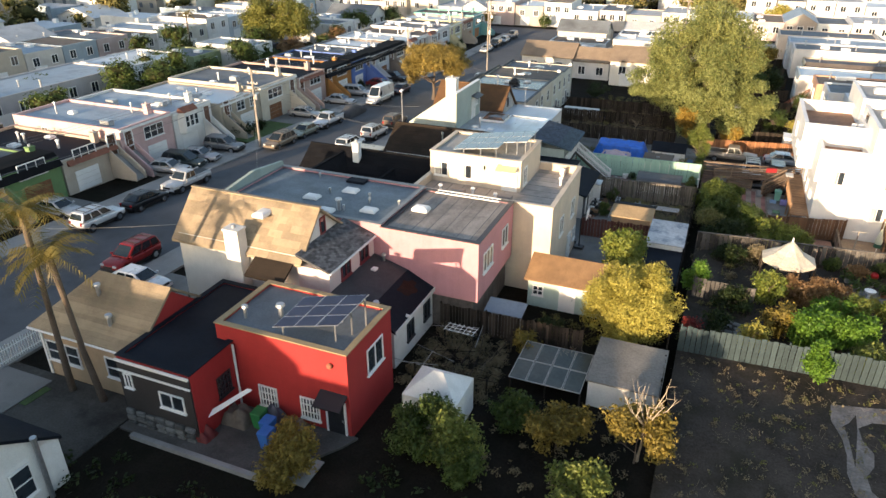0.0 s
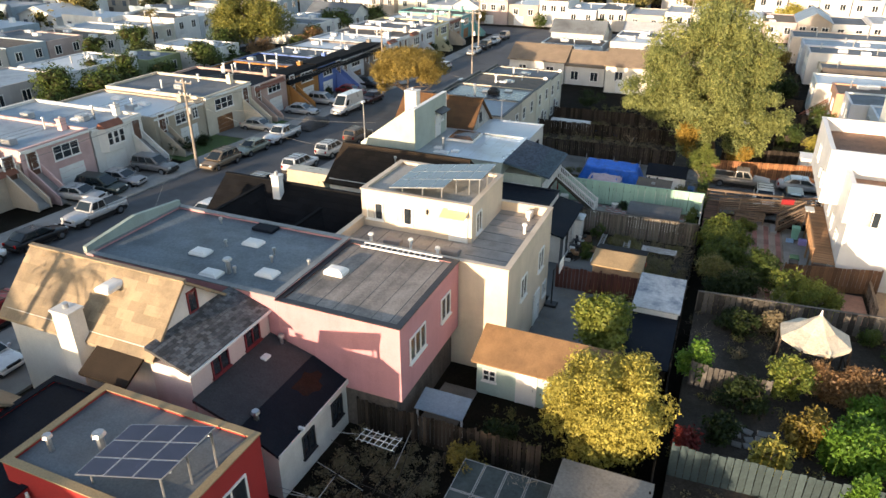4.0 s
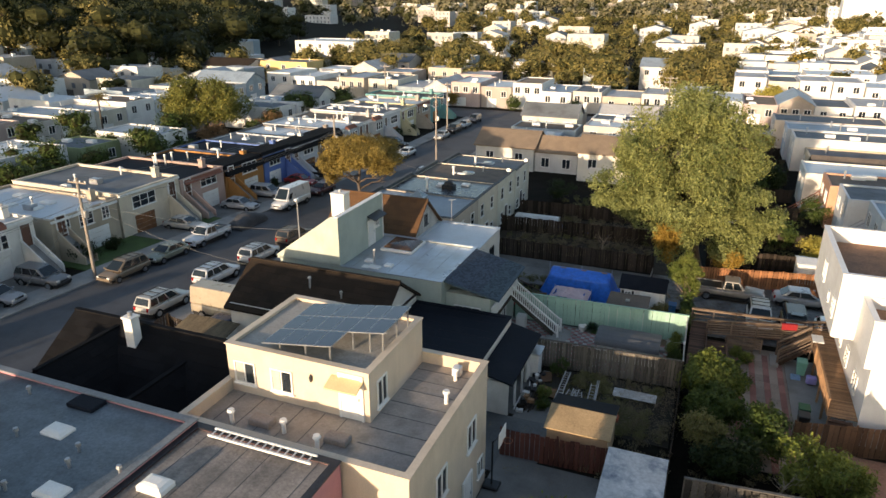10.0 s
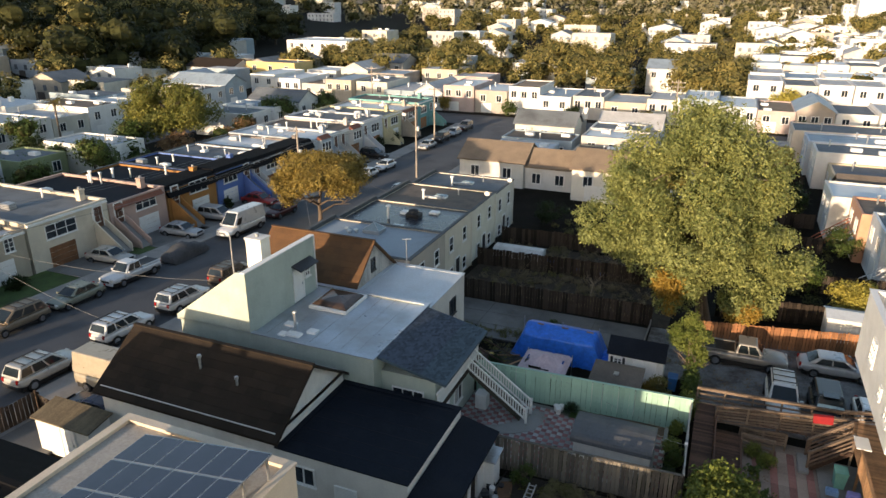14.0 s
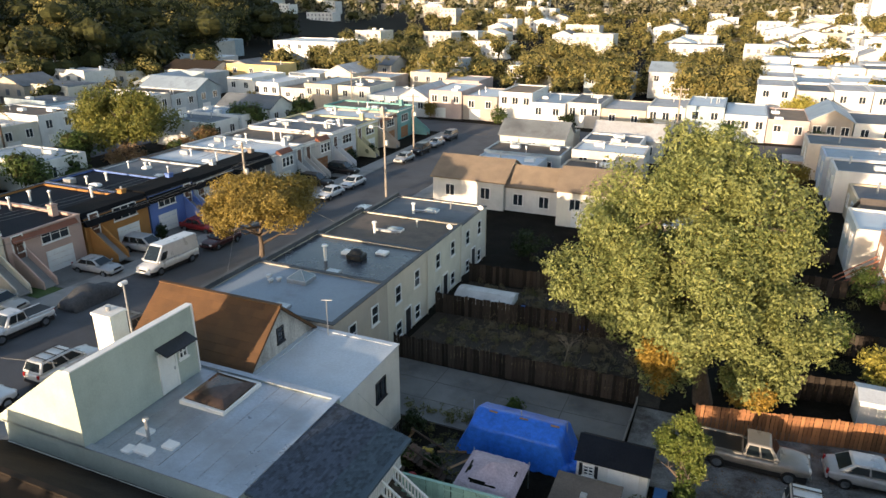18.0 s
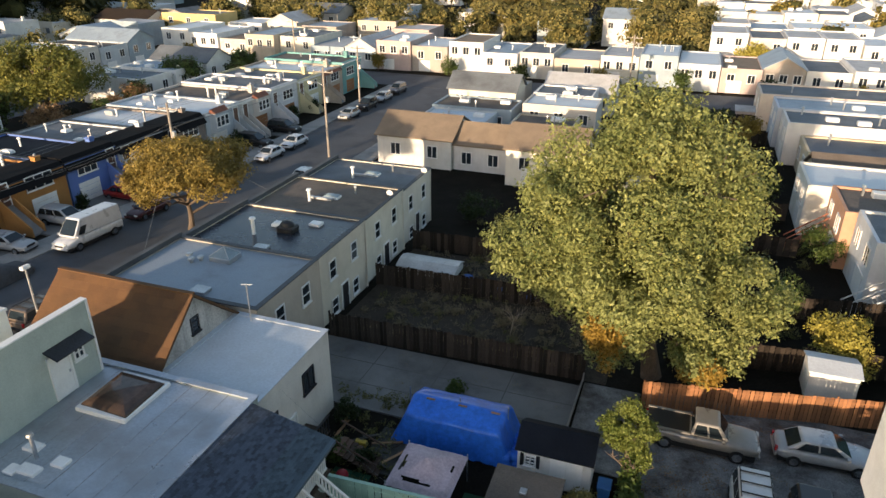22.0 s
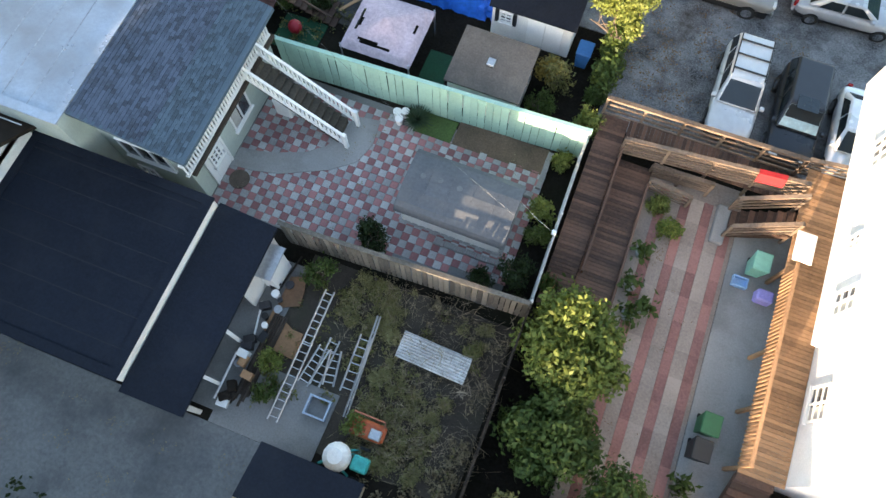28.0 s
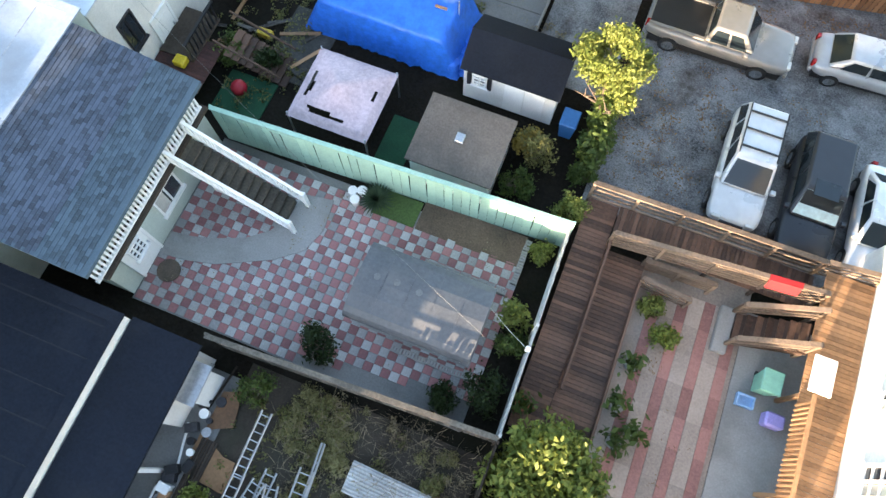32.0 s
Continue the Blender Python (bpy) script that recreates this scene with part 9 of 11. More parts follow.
wheelie_bin(-18.7, 21.3, (0.02, 0.16, 0.05), "green wheelie bin on the terrace")
wheelie_bin(-17.5, 20.2, (0.03, 0.14, 0.42), "blue wheelie bin on the terrace")
wheelie_bin(-17.9, 20.9, (0.03, 0.14, 0.42), "blue wheelie bin on the terrace")
wheelie_bin(6.6, 68.3, (0.18, 0.42, 0.33), "pale green bin beside the deck stair")
wheelie_bin(-1.95, 74.7, (0.03, 0.13, 0.32), "blue wheelie bin between sheds and gravel lot")
wheelie_bin(6.2, 62.1, (0.02, 0.10, 0.04), "dark green bin under the deck")
wheelie_bin(-0.3 + 6.4, 61.2, (0.015, 0.015, 0.015), "black bin under the deck")


def heap(name, x, y, w, l, h, material, label, category, seed=1):
    """A lumpy covered heap."""
    rng = random.Random(seed)
    m = Mesh()
    z = ground(y) + 0.03
    n = 12
    for j in range(n + 1):
        for i in range(n + 1):
            u, v = 2 * i / n - 1, 2 * j / n - 1
            k = max(0.0, 1 - max(abs(u), abs(v)) ** 3)
            m.v.append((x + u * w / 2, y + v * l / 2, z + h * k * (0.75 + 0.4 * noise.noise(Vector((u * 2 + seed, v * 2, 0)))) - 0.02))
    m.f = [(j * (n + 1) + i, j * (n + 1) + i + 1, (j + 1) * (n + 1) + i + 1, (j + 1) * (n + 1) + i) for j in range(n) for i in range(n)]
    return lone(name, m, material, label, category, smooth=True)


GREYTARP = mat("grey_tarp", (0.10, 0.11, 0.13), 0.6, 0.25, 1.5, 5, 0.5)
heap("draped_pile", -20.0, 21.3, 1.6, 1.3, 1.3, mat("taupe_cover", (0.10, 0.085, 0.07), 0.8, 0.2, 1.5, 5, 0.5), "heap under a dark brown cover", "covered heap", 2)
heap("draped_pile", -18.4, 22.0, 1.2, 0.9, 1.2, GREYTARP, "heap under a grey tarpaulin", "covered heap", 3)
heap("pet_house", -17.0, 21.8, 1.2, 1.2, 1.0, mat("brown_shell", (0.11, 0.085, 0.065), 0.7, 0.2, 2, 6, 0.3), "rounded brown pet house", "pet house", 4)
heap("garden_cart", -21.0, 19.6, 1.5, 1.0, 0.9, mat("red_cover", (0.12, 0.02, 0.018), 0.7), "red covered cart on the terrace", "cart", 5)
lone("terrace_ramp", Mesh().slab([(-16.2, 18.6, 1.75), (-14.4, 18.6, 1.65), (-14.4, 20.3, 1.65), (-16.2, 20.3, 1.75)], 0.06), CONCRETE, "grey boards lying at the terrace corner", "boards")
lb = thing("lumber", (-20.8, 20.4, 2.8), "long white boards leaning over the terrace", "boards")
for k in range(3):
    part("board", Mesh().tube([(-21.6 + k * 0.15, 19.4, 2.2), (-19.4 + k * 0.1, 21.6, 3.5)], 0.06, 4), TRIM, lb)
lone("cardboard", Mesh().slab([(-8.68, 59.22, 0.18), (-7.56, 59.12, 0.2), (-7.67, 60.08, 0.24), (-8.1, 60.1, 0.2), (-9.05, 60.55, 0.2), (-9.09, 59.79, 0.18)], 0.03), mat("cardboard", (0.24, 0.13, 0.065), 0.9, 0.2, 1.5, 10, 0.3), "flattened brown cardboard on the ground", "cardboard")
lone("cardboard", Mesh().slab([(-9.0, 60.6, 0.14), (-8.23, 60.97, 0.16), (-8.3, 61.5, 0.2), (-8.47, 62.04, 0.2), (-9.0, 61.85, 0.18)], 0.03), mat("wet_cardboard", (0.14, 0.075, 0.04), 0.9, 0.25, 1.5, 10, 0.3), "flattened dark brown cardboard on the ground", "cardboard")
pl = thing("plank_pile", (-8.9, 59, 0.1), "pile of long weathered planks beside the lean-to", "planks")
for k in range(6):
    part("plank", Mesh().slab([(-9.0 + k * 0.09, 57.0 + 0.2 * (k % 3), 0.25 + 0.05 * (k % 2)), (-8.93 + k * 0.09, 57.0 + 0.2 * (k % 3), 0.25), (-8.85 + k * 0.09, 60.4, 0.28), (-8.92 + k * 0.09, 60.4, 0.28)], 0.05), WOOD, pl)
om = thing("orange_machine", (-4.2, 57.9, 0.1), "orange steel cart with black handles", "cart")
part("tray", Mesh().bev(-4.85, -3.6, 57.6, 58.2, 0.3, 0.62, 0.08), mat("orange_paint", (0.42, 0.09, 0.03), 0.55, 0.2, 2, 8, 0.2), om)
part("handle", Mesh().tube([(-4.8, 58.15, 0.6), (-4.8, 58.3, 0.95), (-3.7, 58.3, 0.95), (-3.7, 58.15, 0.6)], 0.03, 6), TERRACOTTA, om)
part("engine", Mesh().bev(-4.1, -3.7, 57.65, 58.0, 0.6, 0.8, 0.03), METAL, om)
cr = thing("crate", (-6.0, 57.9, 0.1), "pale blue-grey open crate", "crate")
part("wall", ring(Mesh(), -6.5, -5.7, 57.6, 58.3, 0.06, 0.05, 0.5), mat("pale_blue_plastic", (0.32, 0.38, 0.45), 0.6), cr)
part("base", Mesh().box(-6.44, -5.76, 57.66, 58.24, 0.05, 0.09), BLACK, cr)
fm = thing("red_blanket", (5.5, 70.75, 2.0), "red cloth hung over the ramp railing", "cloth")
part("cloth", Mesh().prism([(5.35, 70.75, 1.75), (5.35, 70.9, 2.1), (5.35, 71.08, 2.12), (5.35, 71.2, 1.7), (5.35, 71.05, 2.06), (5.35, 70.93, 2.05)], (0.95, 0.04, 0.09)), mat("red_cloth", (0.22, 0.006, 0.009), 0.8, 0.15, 2, 10, 0.3), fm)
wh = thing("white_chair", (3.0, 63.5, 0.0), "white plastic chairs stacked beside the patio", "chair")
part("seat", Mesh().bev(2.2, 2.65, 63.3, 63.75, 0.35, 0.42, 0.03), TRIM, wh)
part("backrest", Mesh().bev(2.2, 2.26, 63.3, 63.75, 0.42, 0.85, 0.03), TRIM, wh)
for a in (2.22, 2.6):
    for b in (63.32, 63.7):
        part("leg", Mesh().box(a, a + 0.04, b, b + 0.04, -0.05, 0.36), TRIM, wh)
bt = thing("basin", (6.3, 67.65, -0.1), "pale blue plastic basin on the concrete", "basin")
part("bowl", ring(Mesh(), 6.0, 6.55, 67.45, 67.85, 0.05, -0.12, 0.1), mat("light_blue_plastic", (0.25, 0.4, 0.6), 0.5), bt)
part("base", Mesh().box(6.05, 6.5, 67.5, 67.8, -0.12, -0.08), mat("light_blue_plastic", (0.25, 0.4, 0.6), 0.5), bt)
ct = thing("washtub", (7.1, 67.3, -0.1), "purple and white plastic tub under the deck", "tub")
part("tub", Mesh().bev(6.85, 7.45, 67.1, 67.55, -0.1, 0.4, 0.06), mat("lilac_plastic", (0.32, 0.28, 0.6), 0.5), ct)
sc = thing("appliance", (-12.4, 67.2, -0.2), "old white appliances stored under the stair", "appliance")
part("body", Mesh().bev(-12.6, -11.9, 67.9, 68.6, -0.2, 0.75, 0.04), WHITE, sc)
part("lid", Mesh().bev(-12.6, -11.9, 67.9, 68.6, 0.76, 0.8, 0.02), TRIM, sc)
lone("doormat", Mesh().tube([(-12.62, 64.72, -0.05), (-12.62, 64.72, -0.02)], 0.4, 18), mat("coir", (0.10, 0.075, 0.055), 0.95, 0.3, 3, 30, 0.5), "round brown doormat at the back door", "doormat")
# red-brown timber porch and stair of the neighbour's yard
np_ = thing("timber_porch", (-15, 73, 0), "dark red-brown timber porch with steps", "porch")
boards(np_, -16.7, -14.6, 70.8, 72.9, 0.55, 0.55, "x", mat("dark_red_wood", (0.055, 0.022, 0.018), 0.8, 0.3, 1, 10, 0.3, rnd=0.5))
for i in range(9):
    part("step", Mesh().box(-14.5 + i * 0.25, -14.2 + i * 0.25, 72.6, 73.8, 0.45 - i * 0.1, 0.5 - i * 0.1), WOODDECK, np_)
part("handrail", Mesh().tube([(-14.6, 73.85, 1.4), (-12.2, 73.85, 0.4)], 0.05, 5), WOODDECK, np_)
part("handrail", Mesh().tube([(-14.6, 72.55, 1.4), (-12.2, 72.55, 0.4)], 0.05, 5), WOODDECK, np_)
lone("tool_box", Mesh().bev(-15.9, -15.45, 71.5, 71.9, 0.57, 0.85, 0.04), mat("yellow_plastic", (0.6, 0.42, 0.02), 0.5), "yellow plastic tool box on the porch", "tool box")
lone("exercise_ball", Mesh().dome((-13.6, 71.8, 0.05), 0.3, 0.3, 0.3, 14, 7, -0.95), mat("red_rubber", (0.3, 0.01, 0.02), 0.5), "red ball among dark shrubs", "ball", smooth=True)
TARPSCRAP = mat("blue_scrap", (0.03, 0.10, 0.32), 0.5, 0.25, 1, 8, 0.3)
TRAILW = mat("trailer_white", (0.52, 0.52, 0.50), 0.5, 0.2, 1, 10, 0.1, stain=(0.3, 0.29, 0.27), amount=0.6)
tl = thing("trailer", (-17.9, 95, ground(95)), "folded camping trailer with ribbed pale top", "trailer")
part("body", Mesh().bev(-20.2, -15.5, 93.6, 95.9, ground(95) + 0.3, ground(95) + 0.85, 0.08), TRAILW, tl)
for k, (ya, yb, za, zb) in enumerate(((93.55, 94.35, 0.88, 1.16), (94.37, 95.13, 1.17, 1.2), (95.15, 95.95, 1.16, 0.88))):
    part("top_panel", Mesh().slab([(-20.25, ya, ground(95) + za), (-15.45, ya, ground(95) + za), (-15.45, yb, ground(95) + zb), (-20.25, yb, ground(95) + zb)], 0.05), TRAILW, tl)
for x in (-19.0, -16.8):
    part("wheel", Mesh().tube([(x, 93.5, ground(95) + 0.3), (x, 93.68, ground(95) + 0.3)], 0.3, 12), BLACK, tl)
for x, y, s in ((-14.9, 95.1, 0.5), (-12.0, 94.0, 0.35), (-9.6, 93.4, 0.45)):
    lone("crumpled_tarp", Mesh().dome((x, y, ground(y)), s, s * 0.7, s * 0.5, 9, 4), TARPSCRAP, "crumpled scrap of blue tarpaulin in the yard", "tarpaulin")
# loose timber and clutter in the dark yard beside the tarpaulin
rb = random.Random(21)
for i in range(16):
    x, y, l, a = rb.uniform(-16.2, -11.6), rb.uniform(72.6, 76.6), rb.uniform(0.7, 1.9), rb.uniform(0, 180)
    p = tagged(new("plank", Mesh().bev(-l / 2, l / 2, -0.07, 0.07, 0.0, 0.035, 0.006).done("plank", GREYWOOD if i % 3 else WOODNEW)), "loose weathered plank lying in the dark yard", "plank", "planks in the neighbour's yard")
    p.matrix_basis = pose(x, y, ground(y) + 0.03 + 0.012 * i, 2.0, rb.uniform(-3, 3), a)
tb = thing("tool_box", (-13.9, 74.4, ground(74.4)), "small yellow plastic tool box among planks", "tool box")
part("box", Mesh().bev(-14.2, -13.6, 74.25, 74.55, ground(74.4) + 0.02, ground(74.4) + 0.34, 0.03), mat("yellow_plastic", (0.45, 0.3, 0.03), 0.5, 0.15), tb)
part("handle", Mesh().tube([(-14.05, 74.4, ground(74.4) + 0.33), (-14.05, 74.4, ground(74.4) + 0.42), (-13.75, 74.4, ground(74.4) + 0.42), (-13.75, 74.4, ground(74.4) + 0.33)], 0.015, 5), DARKMETAL, tb)
for x, y, R, h, lf, s in ((-15.6, 76.0, 0.7, 1.2, LEAF_DARK, 301), (-14.6, 73.1, 0.6, 1.0, LEAF_A, 302), (-12.0, 76.7, 0.6, 0.9, LEAF_SAGE, 303), (-13.2, 73.3, 0.45, 0.8, LEAF_DARK, 304)):
    bush(x, y, R, h, lf, "dark shrub among clutter in the neighbour's yard", s, 600, 0.11)
# ivy and shrubs along the edge of the gravel lot
for x, y, R, h, lf, s in ((-0.75, 74.9, 0.5, 1.0, LEAF_A, 311), (-0.8, 74.0, 0.5, 1.1, LEAF_BRIGHT, 312), (-0.85, 73.1, 0.5, 1.0, LEAF_A, 313), (-0.95, 75.8, 0.5, 1.1, LEAF_LEMON, 314), (-3.0, 73.5, 0.55, 1.3, LEAF_OLIVE, 315)):
    bush(x, y, R, h, lf, "leafy ivy-covered shrub at the edge of the lot", s, 800, 0.1)
# stepping stones and small things in the gazebo garden
for i in range(15):
    x, y = 2.3 + (i % 5) * 0.52 + 0.1 * math.sin(i * 3.1), 39.0 + (i // 5) * 0.55 + 0.12 * math.cos(i * 2.3)
    p = tagged(new("flagstone", Mesh().bev(-0.22, 0.22, -0.2, 0.2, 0.0, 0.06, 0.03).done("flagstone", CONCDARK)), "grey stepping stone in dark garden soil", "stepping stone", "stepping stones in the garden")
    p.matrix_basis = pose(x, y, 1.86, 0, 0, 17 * i % 40 - 20)
lone("garden_ball", Mesh().dome((12.0, 49.9, 2.12), 0.27, 0.27, 0.27, 14, 7, -0.95), mat("red_vinyl", (0.45, 0.015, 0.02), 0.4), "shiny red ball lying in the garden", "ball")
gs = thing("garden_ornament", (11.2, 46.4, 1.85), "small white garden ornament on a pedestal", "ornament")
part("pedestal", Mesh().tube([(11.2, 46.4, 1.86), (11.2, 46.4, 2.0), (11.2, 46.4, 2.35), (11.2, 46.4, 2.42)], [0.16, 0.09, 0.08, 0.2], 10), TRIM, gs)
part("bowl", Mesh().tube([(11.2, 46.4, 2.42), (11.2, 46.4, 2.5), (11.2, 46.4, 2.62)], [0.1, 0.3, 0.36], 12), TRIM, gs)
lb = thing("leaning_boards", (13.4, 51.0, 1.85), "rust-brown boards leaning in the garden corner", "boards")
for k in range(4):
    x = 12.95 + k * 0.22
    part("board", Mesh().slab([(x, 50.5, 1.87), (x + 0.19, 50.5, 1.87), (x + 0.24, 51.3, 3.6 - 0.12 * k), (x + 0.05, 51.3, 3.6 - 0.12 * k)], 0.03), WOODDECK, lb)
for x, y in ((10.2, 48.6), (11.6, 48.4), (12.2, 47.2), (10.6, 47.4)):
    pot_plant(x, y, 0.2, 0.32, LEAF_A, "potted plant standing in the gazebo garden", 0.3)
lone("garden_terrace", Mesh().slab([(10.4, 45.2, 1.87), (14.8, 45.2, 1.87), (14.8, 48.4, 1.87), (10.4, 47.8, 1.87)], 0.05), CONCDARK, "worn grey garden paving beside the steps", "paving", kind="structure")
# glass cold frame and timber trellis in the rough yard
DIRTYGLASS = mat("dirty_glass", (0.03, 0.042, 0.038), 0.35, 0.4, 1.2, 6, 0.1, stain=(0.075, 0.08, 0.07), amount=0.6)
cf = thing("cold_frame", (-6.2, 31, 1.1), "weathered cold frame with dirty glass panes", "cold frame")
for i in range(4):
    for j in range(2):
        x, y = -8.2 + i * 1.0, 29.4 + j * 1.9
        fr = part("pane_frame", ring(Mesh(), x, x + 0.96, y, y + 1.85, 0.035, 2.0, 2.05), GREYPAINT, cf)
        part("pane", Mesh().box(x + 0.035, x + 0.925, y + 0.035, y + 1.815, 2.02, 2.035), DIRTYGLASS, fr)
for x in (-8.15, -6.2, -4.3):
    for y in (29.45, 33.1):
        part("leg", Mesh().box(x, x + 0.08, y, y + 0.08, 1.0, 2.0), WOOD, cf)
tr = thing("trellis", (-11, 31, 1.1), "collapsed grey timber trellis over the yard", "trellis")
rt = random.Random(8)
for i in range(26):
    x, y = rt.uniform(-13.8, -9.0), rt.uniform(28.2, 33.2)
    a = rt.choice((0, math.pi / 2)) + rt.uniform(-0.25, 0.25)
    l = rt.uniform(0.8, 1.7)
    z = rt.uniform(1.5, 2.3)
    part("lath", Mesh().tube([(x - l * math.cos(a), y - l * math.sin(a), z), (x + l * math.cos(a), y + l * math.sin(a), z + rt.uniform(-0.3, 0.3))], 0.02, 4), WOOD if i % 4 else GREYPAINT, tr)
for x, y in ((-13.5, 28.5), (-9.2, 28.5), (-13.5, 33), (-9.2, 33)):
    part("post", Mesh().box(x, x + 0.09, y, y + 0.09, 1.0, 2.1), WOOD, tr)
lt = thing("garden_lattice", (-12.2, 32.5, 2.1), "white wooden lattice panel lying over dark weeds", "lattice")
for k in range(3):
    y = 32.25 + k * 0.35
    part("rail", Mesh().tube([(-13.2, y + 0.05, 2.15), (-11.2, y - 0.1, 2.2)], 0.022, 4), TRIM, lt)
for k in range(7):
    x = -13.1 + k * 0.3
    part("slat", Mesh().tube([(x - 0.05, 32.15, 2.19), (x + 0.06, 33.05, 2.21)], 0.02, 4), TRIM, lt)
for x in (-13.1, -11.3):
    part("post", Mesh().tube([(x, 32.3, ground(32)), (x, 32.3, 2.17)], 0.025, 5), WOOD, lt)
pt_ = thing("patio_cover", (-10.4, 36, 1.0), "low blue-grey patio cover on white posts", "patio cover")
part("sheet", Mesh().slab([(-11.7, 35.3, 2.1), (-9.2, 35.3, 2.1), (-9.2, 36.7, 2.35), (-11.7, 36.7, 2.35)], 0.05), BLUEROOF, pt_)
for x in (-11.6, -9.3):
    part("post", Mesh().box(x, x + 0.08, 35.35, 35.43, 0.9, 2.08), TRIM, pt_)
for x, y, s in ((2.6, 67.4, 0.2), (2.55, 66.0, 0.2), (3.2, 65.35, 0.22), (-0.2, 64.95, 0.22), (1.6, 64.5, 0.2), (2.75, 64.9, 0.2), (5.9, 60.0, 0.2)):
    pot_plant(x, y, size=s)


def folded_umbrella(x, y):
    z = ground(y) + 0.03
    u = thing("patio_umbrella", (x, y, z), "folded patio umbrella with pale top and green hem", "umbrella")
    part("base", Mesh().tube([(x, y, z), (x, y, z + 0.08)], 0.25, 12), CONCRETE, u)
    part("pole", Mesh().tube([(x, y, z + 0.05), (x, y, z + 2.3)], 0.025, 6), TRIM, u)
    part("canopy", Mesh().tube([(x, y, z + 1.0), (x, y, z + 1.3), (x, y, z + 2.2), (x, y, z + 2.28)], [0.24, 0.27, 0.08, 0.03], 10), paint(0.62, 0.62, 0.48), u)
    part("hem", Mesh().tube([(x, y, z + 0.75), (x, y, z + 1.05)], [0.3, 0.27], 10), paint(0.03, 0.10, 0.06), u, "dark green cloth hem")


folded_umbrella(13.5, 58.0)
slat_rail((10.7, 56.0), (10.75, 59.9), 0.2, 0.2, RAILWOOD, "slatted railing between brick and tan terraces", 5, 1.0)
tp = thing("washing_pole", (11.4, 55.6, ground(55.6)), "thin wooden washing pole on the terrace", "pole")
part("post", Mesh().tube([(11.4, 55.6, ground(55.6)), (11.5, 55.6, 3.0)], 0.05, 6), POLEWOOD, tp)
part("arm", Mesh().tube([(11.0, 55.6, 2.9), (12.0, 55.6, 2.95)], 0.03, 5), POLEWOOD, tp)


# ---- forecourt beside the brown gable ----
box_shed("garden_shed", -32.3, -28.5, 54.75, 56.1, 2.15, WHITE, mat("mossy_sheet_roof", (0.13, 0.10, 0.06), 0.9, 0.3, 0.8, 12, 0.5, streak=0.8, way=(4.0, 0.2, 1.0)), "small white shed with a mossy brown roof", 0.3, "none", 0.15, -30.0)
fence((-35.9, 46.5), (-35.4, 57.0), 1.6, mat("old_brown_fence", (0.085, 0.055, 0.035), 0.9, 0.3, 0.8, 10, 0.4, streak=0.5, rnd=0.5), "old brown board fence round the forecourt", 0.25, seed=51)
fence((-35.3, 57.05), (-32.4, 56.6), 1.5, WOOD, "old weathered fence beside the shed", 0.25, seed=52)
car("sedan", (0.012, 0.016, 0.04), "dark blue sedan parked on the forecourt", -32.1, 58.3, 180)
car("van", (0.42, 0.36, 0.27), "old beige van parked on the forecourt", -33.0, 60.9, 0)

# ---- houses further off ----
FARWIN = Mesh().box(-0.03, 0.04, -0.55, 0.55, 0.0, 1.3).done("window", GLASS)
FARFRAME = lattice("x", 0.0, 1, [-0.65, -0.55, -0.04, 0.04, 0.55, 0.65], [-0.1, 0.0, 1.3, 1.4], -0.03, 0.08).done("window_frame", TRIM)
FARDOOR = Mesh().box(-0.03, 0.05, -1.15, 1.15, 0.0, 2.0).done("garage_door", TRIM)
FARPIPE = Mesh().tube([(0, 0, -0.1), (0, 0, 0.8), (0, 0, 0.82), (0, 0, 0.95)], [0.11, 0.11, 0.2, 0.16], 7).done("vent_pipe", METAL)
FARBOX = Mesh().bev(-0.7, 0.7, -0.45, 0.45, -0.05, 0.45, 0.05).done("skylight", TRIM)
PALES = [(0.66, 0.65, 0.62), (0.50, 0.47, 0.43), (0.58, 0.55, 0.47), (0.46, 0.49, 0.51), (0.38, 0.33, 0.29), (0.70, 0.69, 0.67), (0.46, 0.40, 0.32), (0.30, 0.36, 0.40), (0.46, 0.36, 0.33)]
WHITES = [(0.78, 0.77, 0.75), (0.72, 0.70, 0.66), (0.66, 0.66, 0.66), (0.74, 0.70, 0.62), (0.56, 0.52, 0.47)]
ROOFS = [TARGREY, SILVERW, BLUEROOF, TARBROWN, SILVERW, TARGREY]
PALEFAR = mat("pale_far_roofing", (0.42, 0.42, 0.42), 0.7, 0.2, 0.2, 6, 0.2, stain=(0.25, 0.24, 0.23), amount=0.6)
FARROOFS = [SILVERW, PALEFAR, BLUEROOF, SILVERW, PALEFAR, TARGREY, SHINGLEMID]


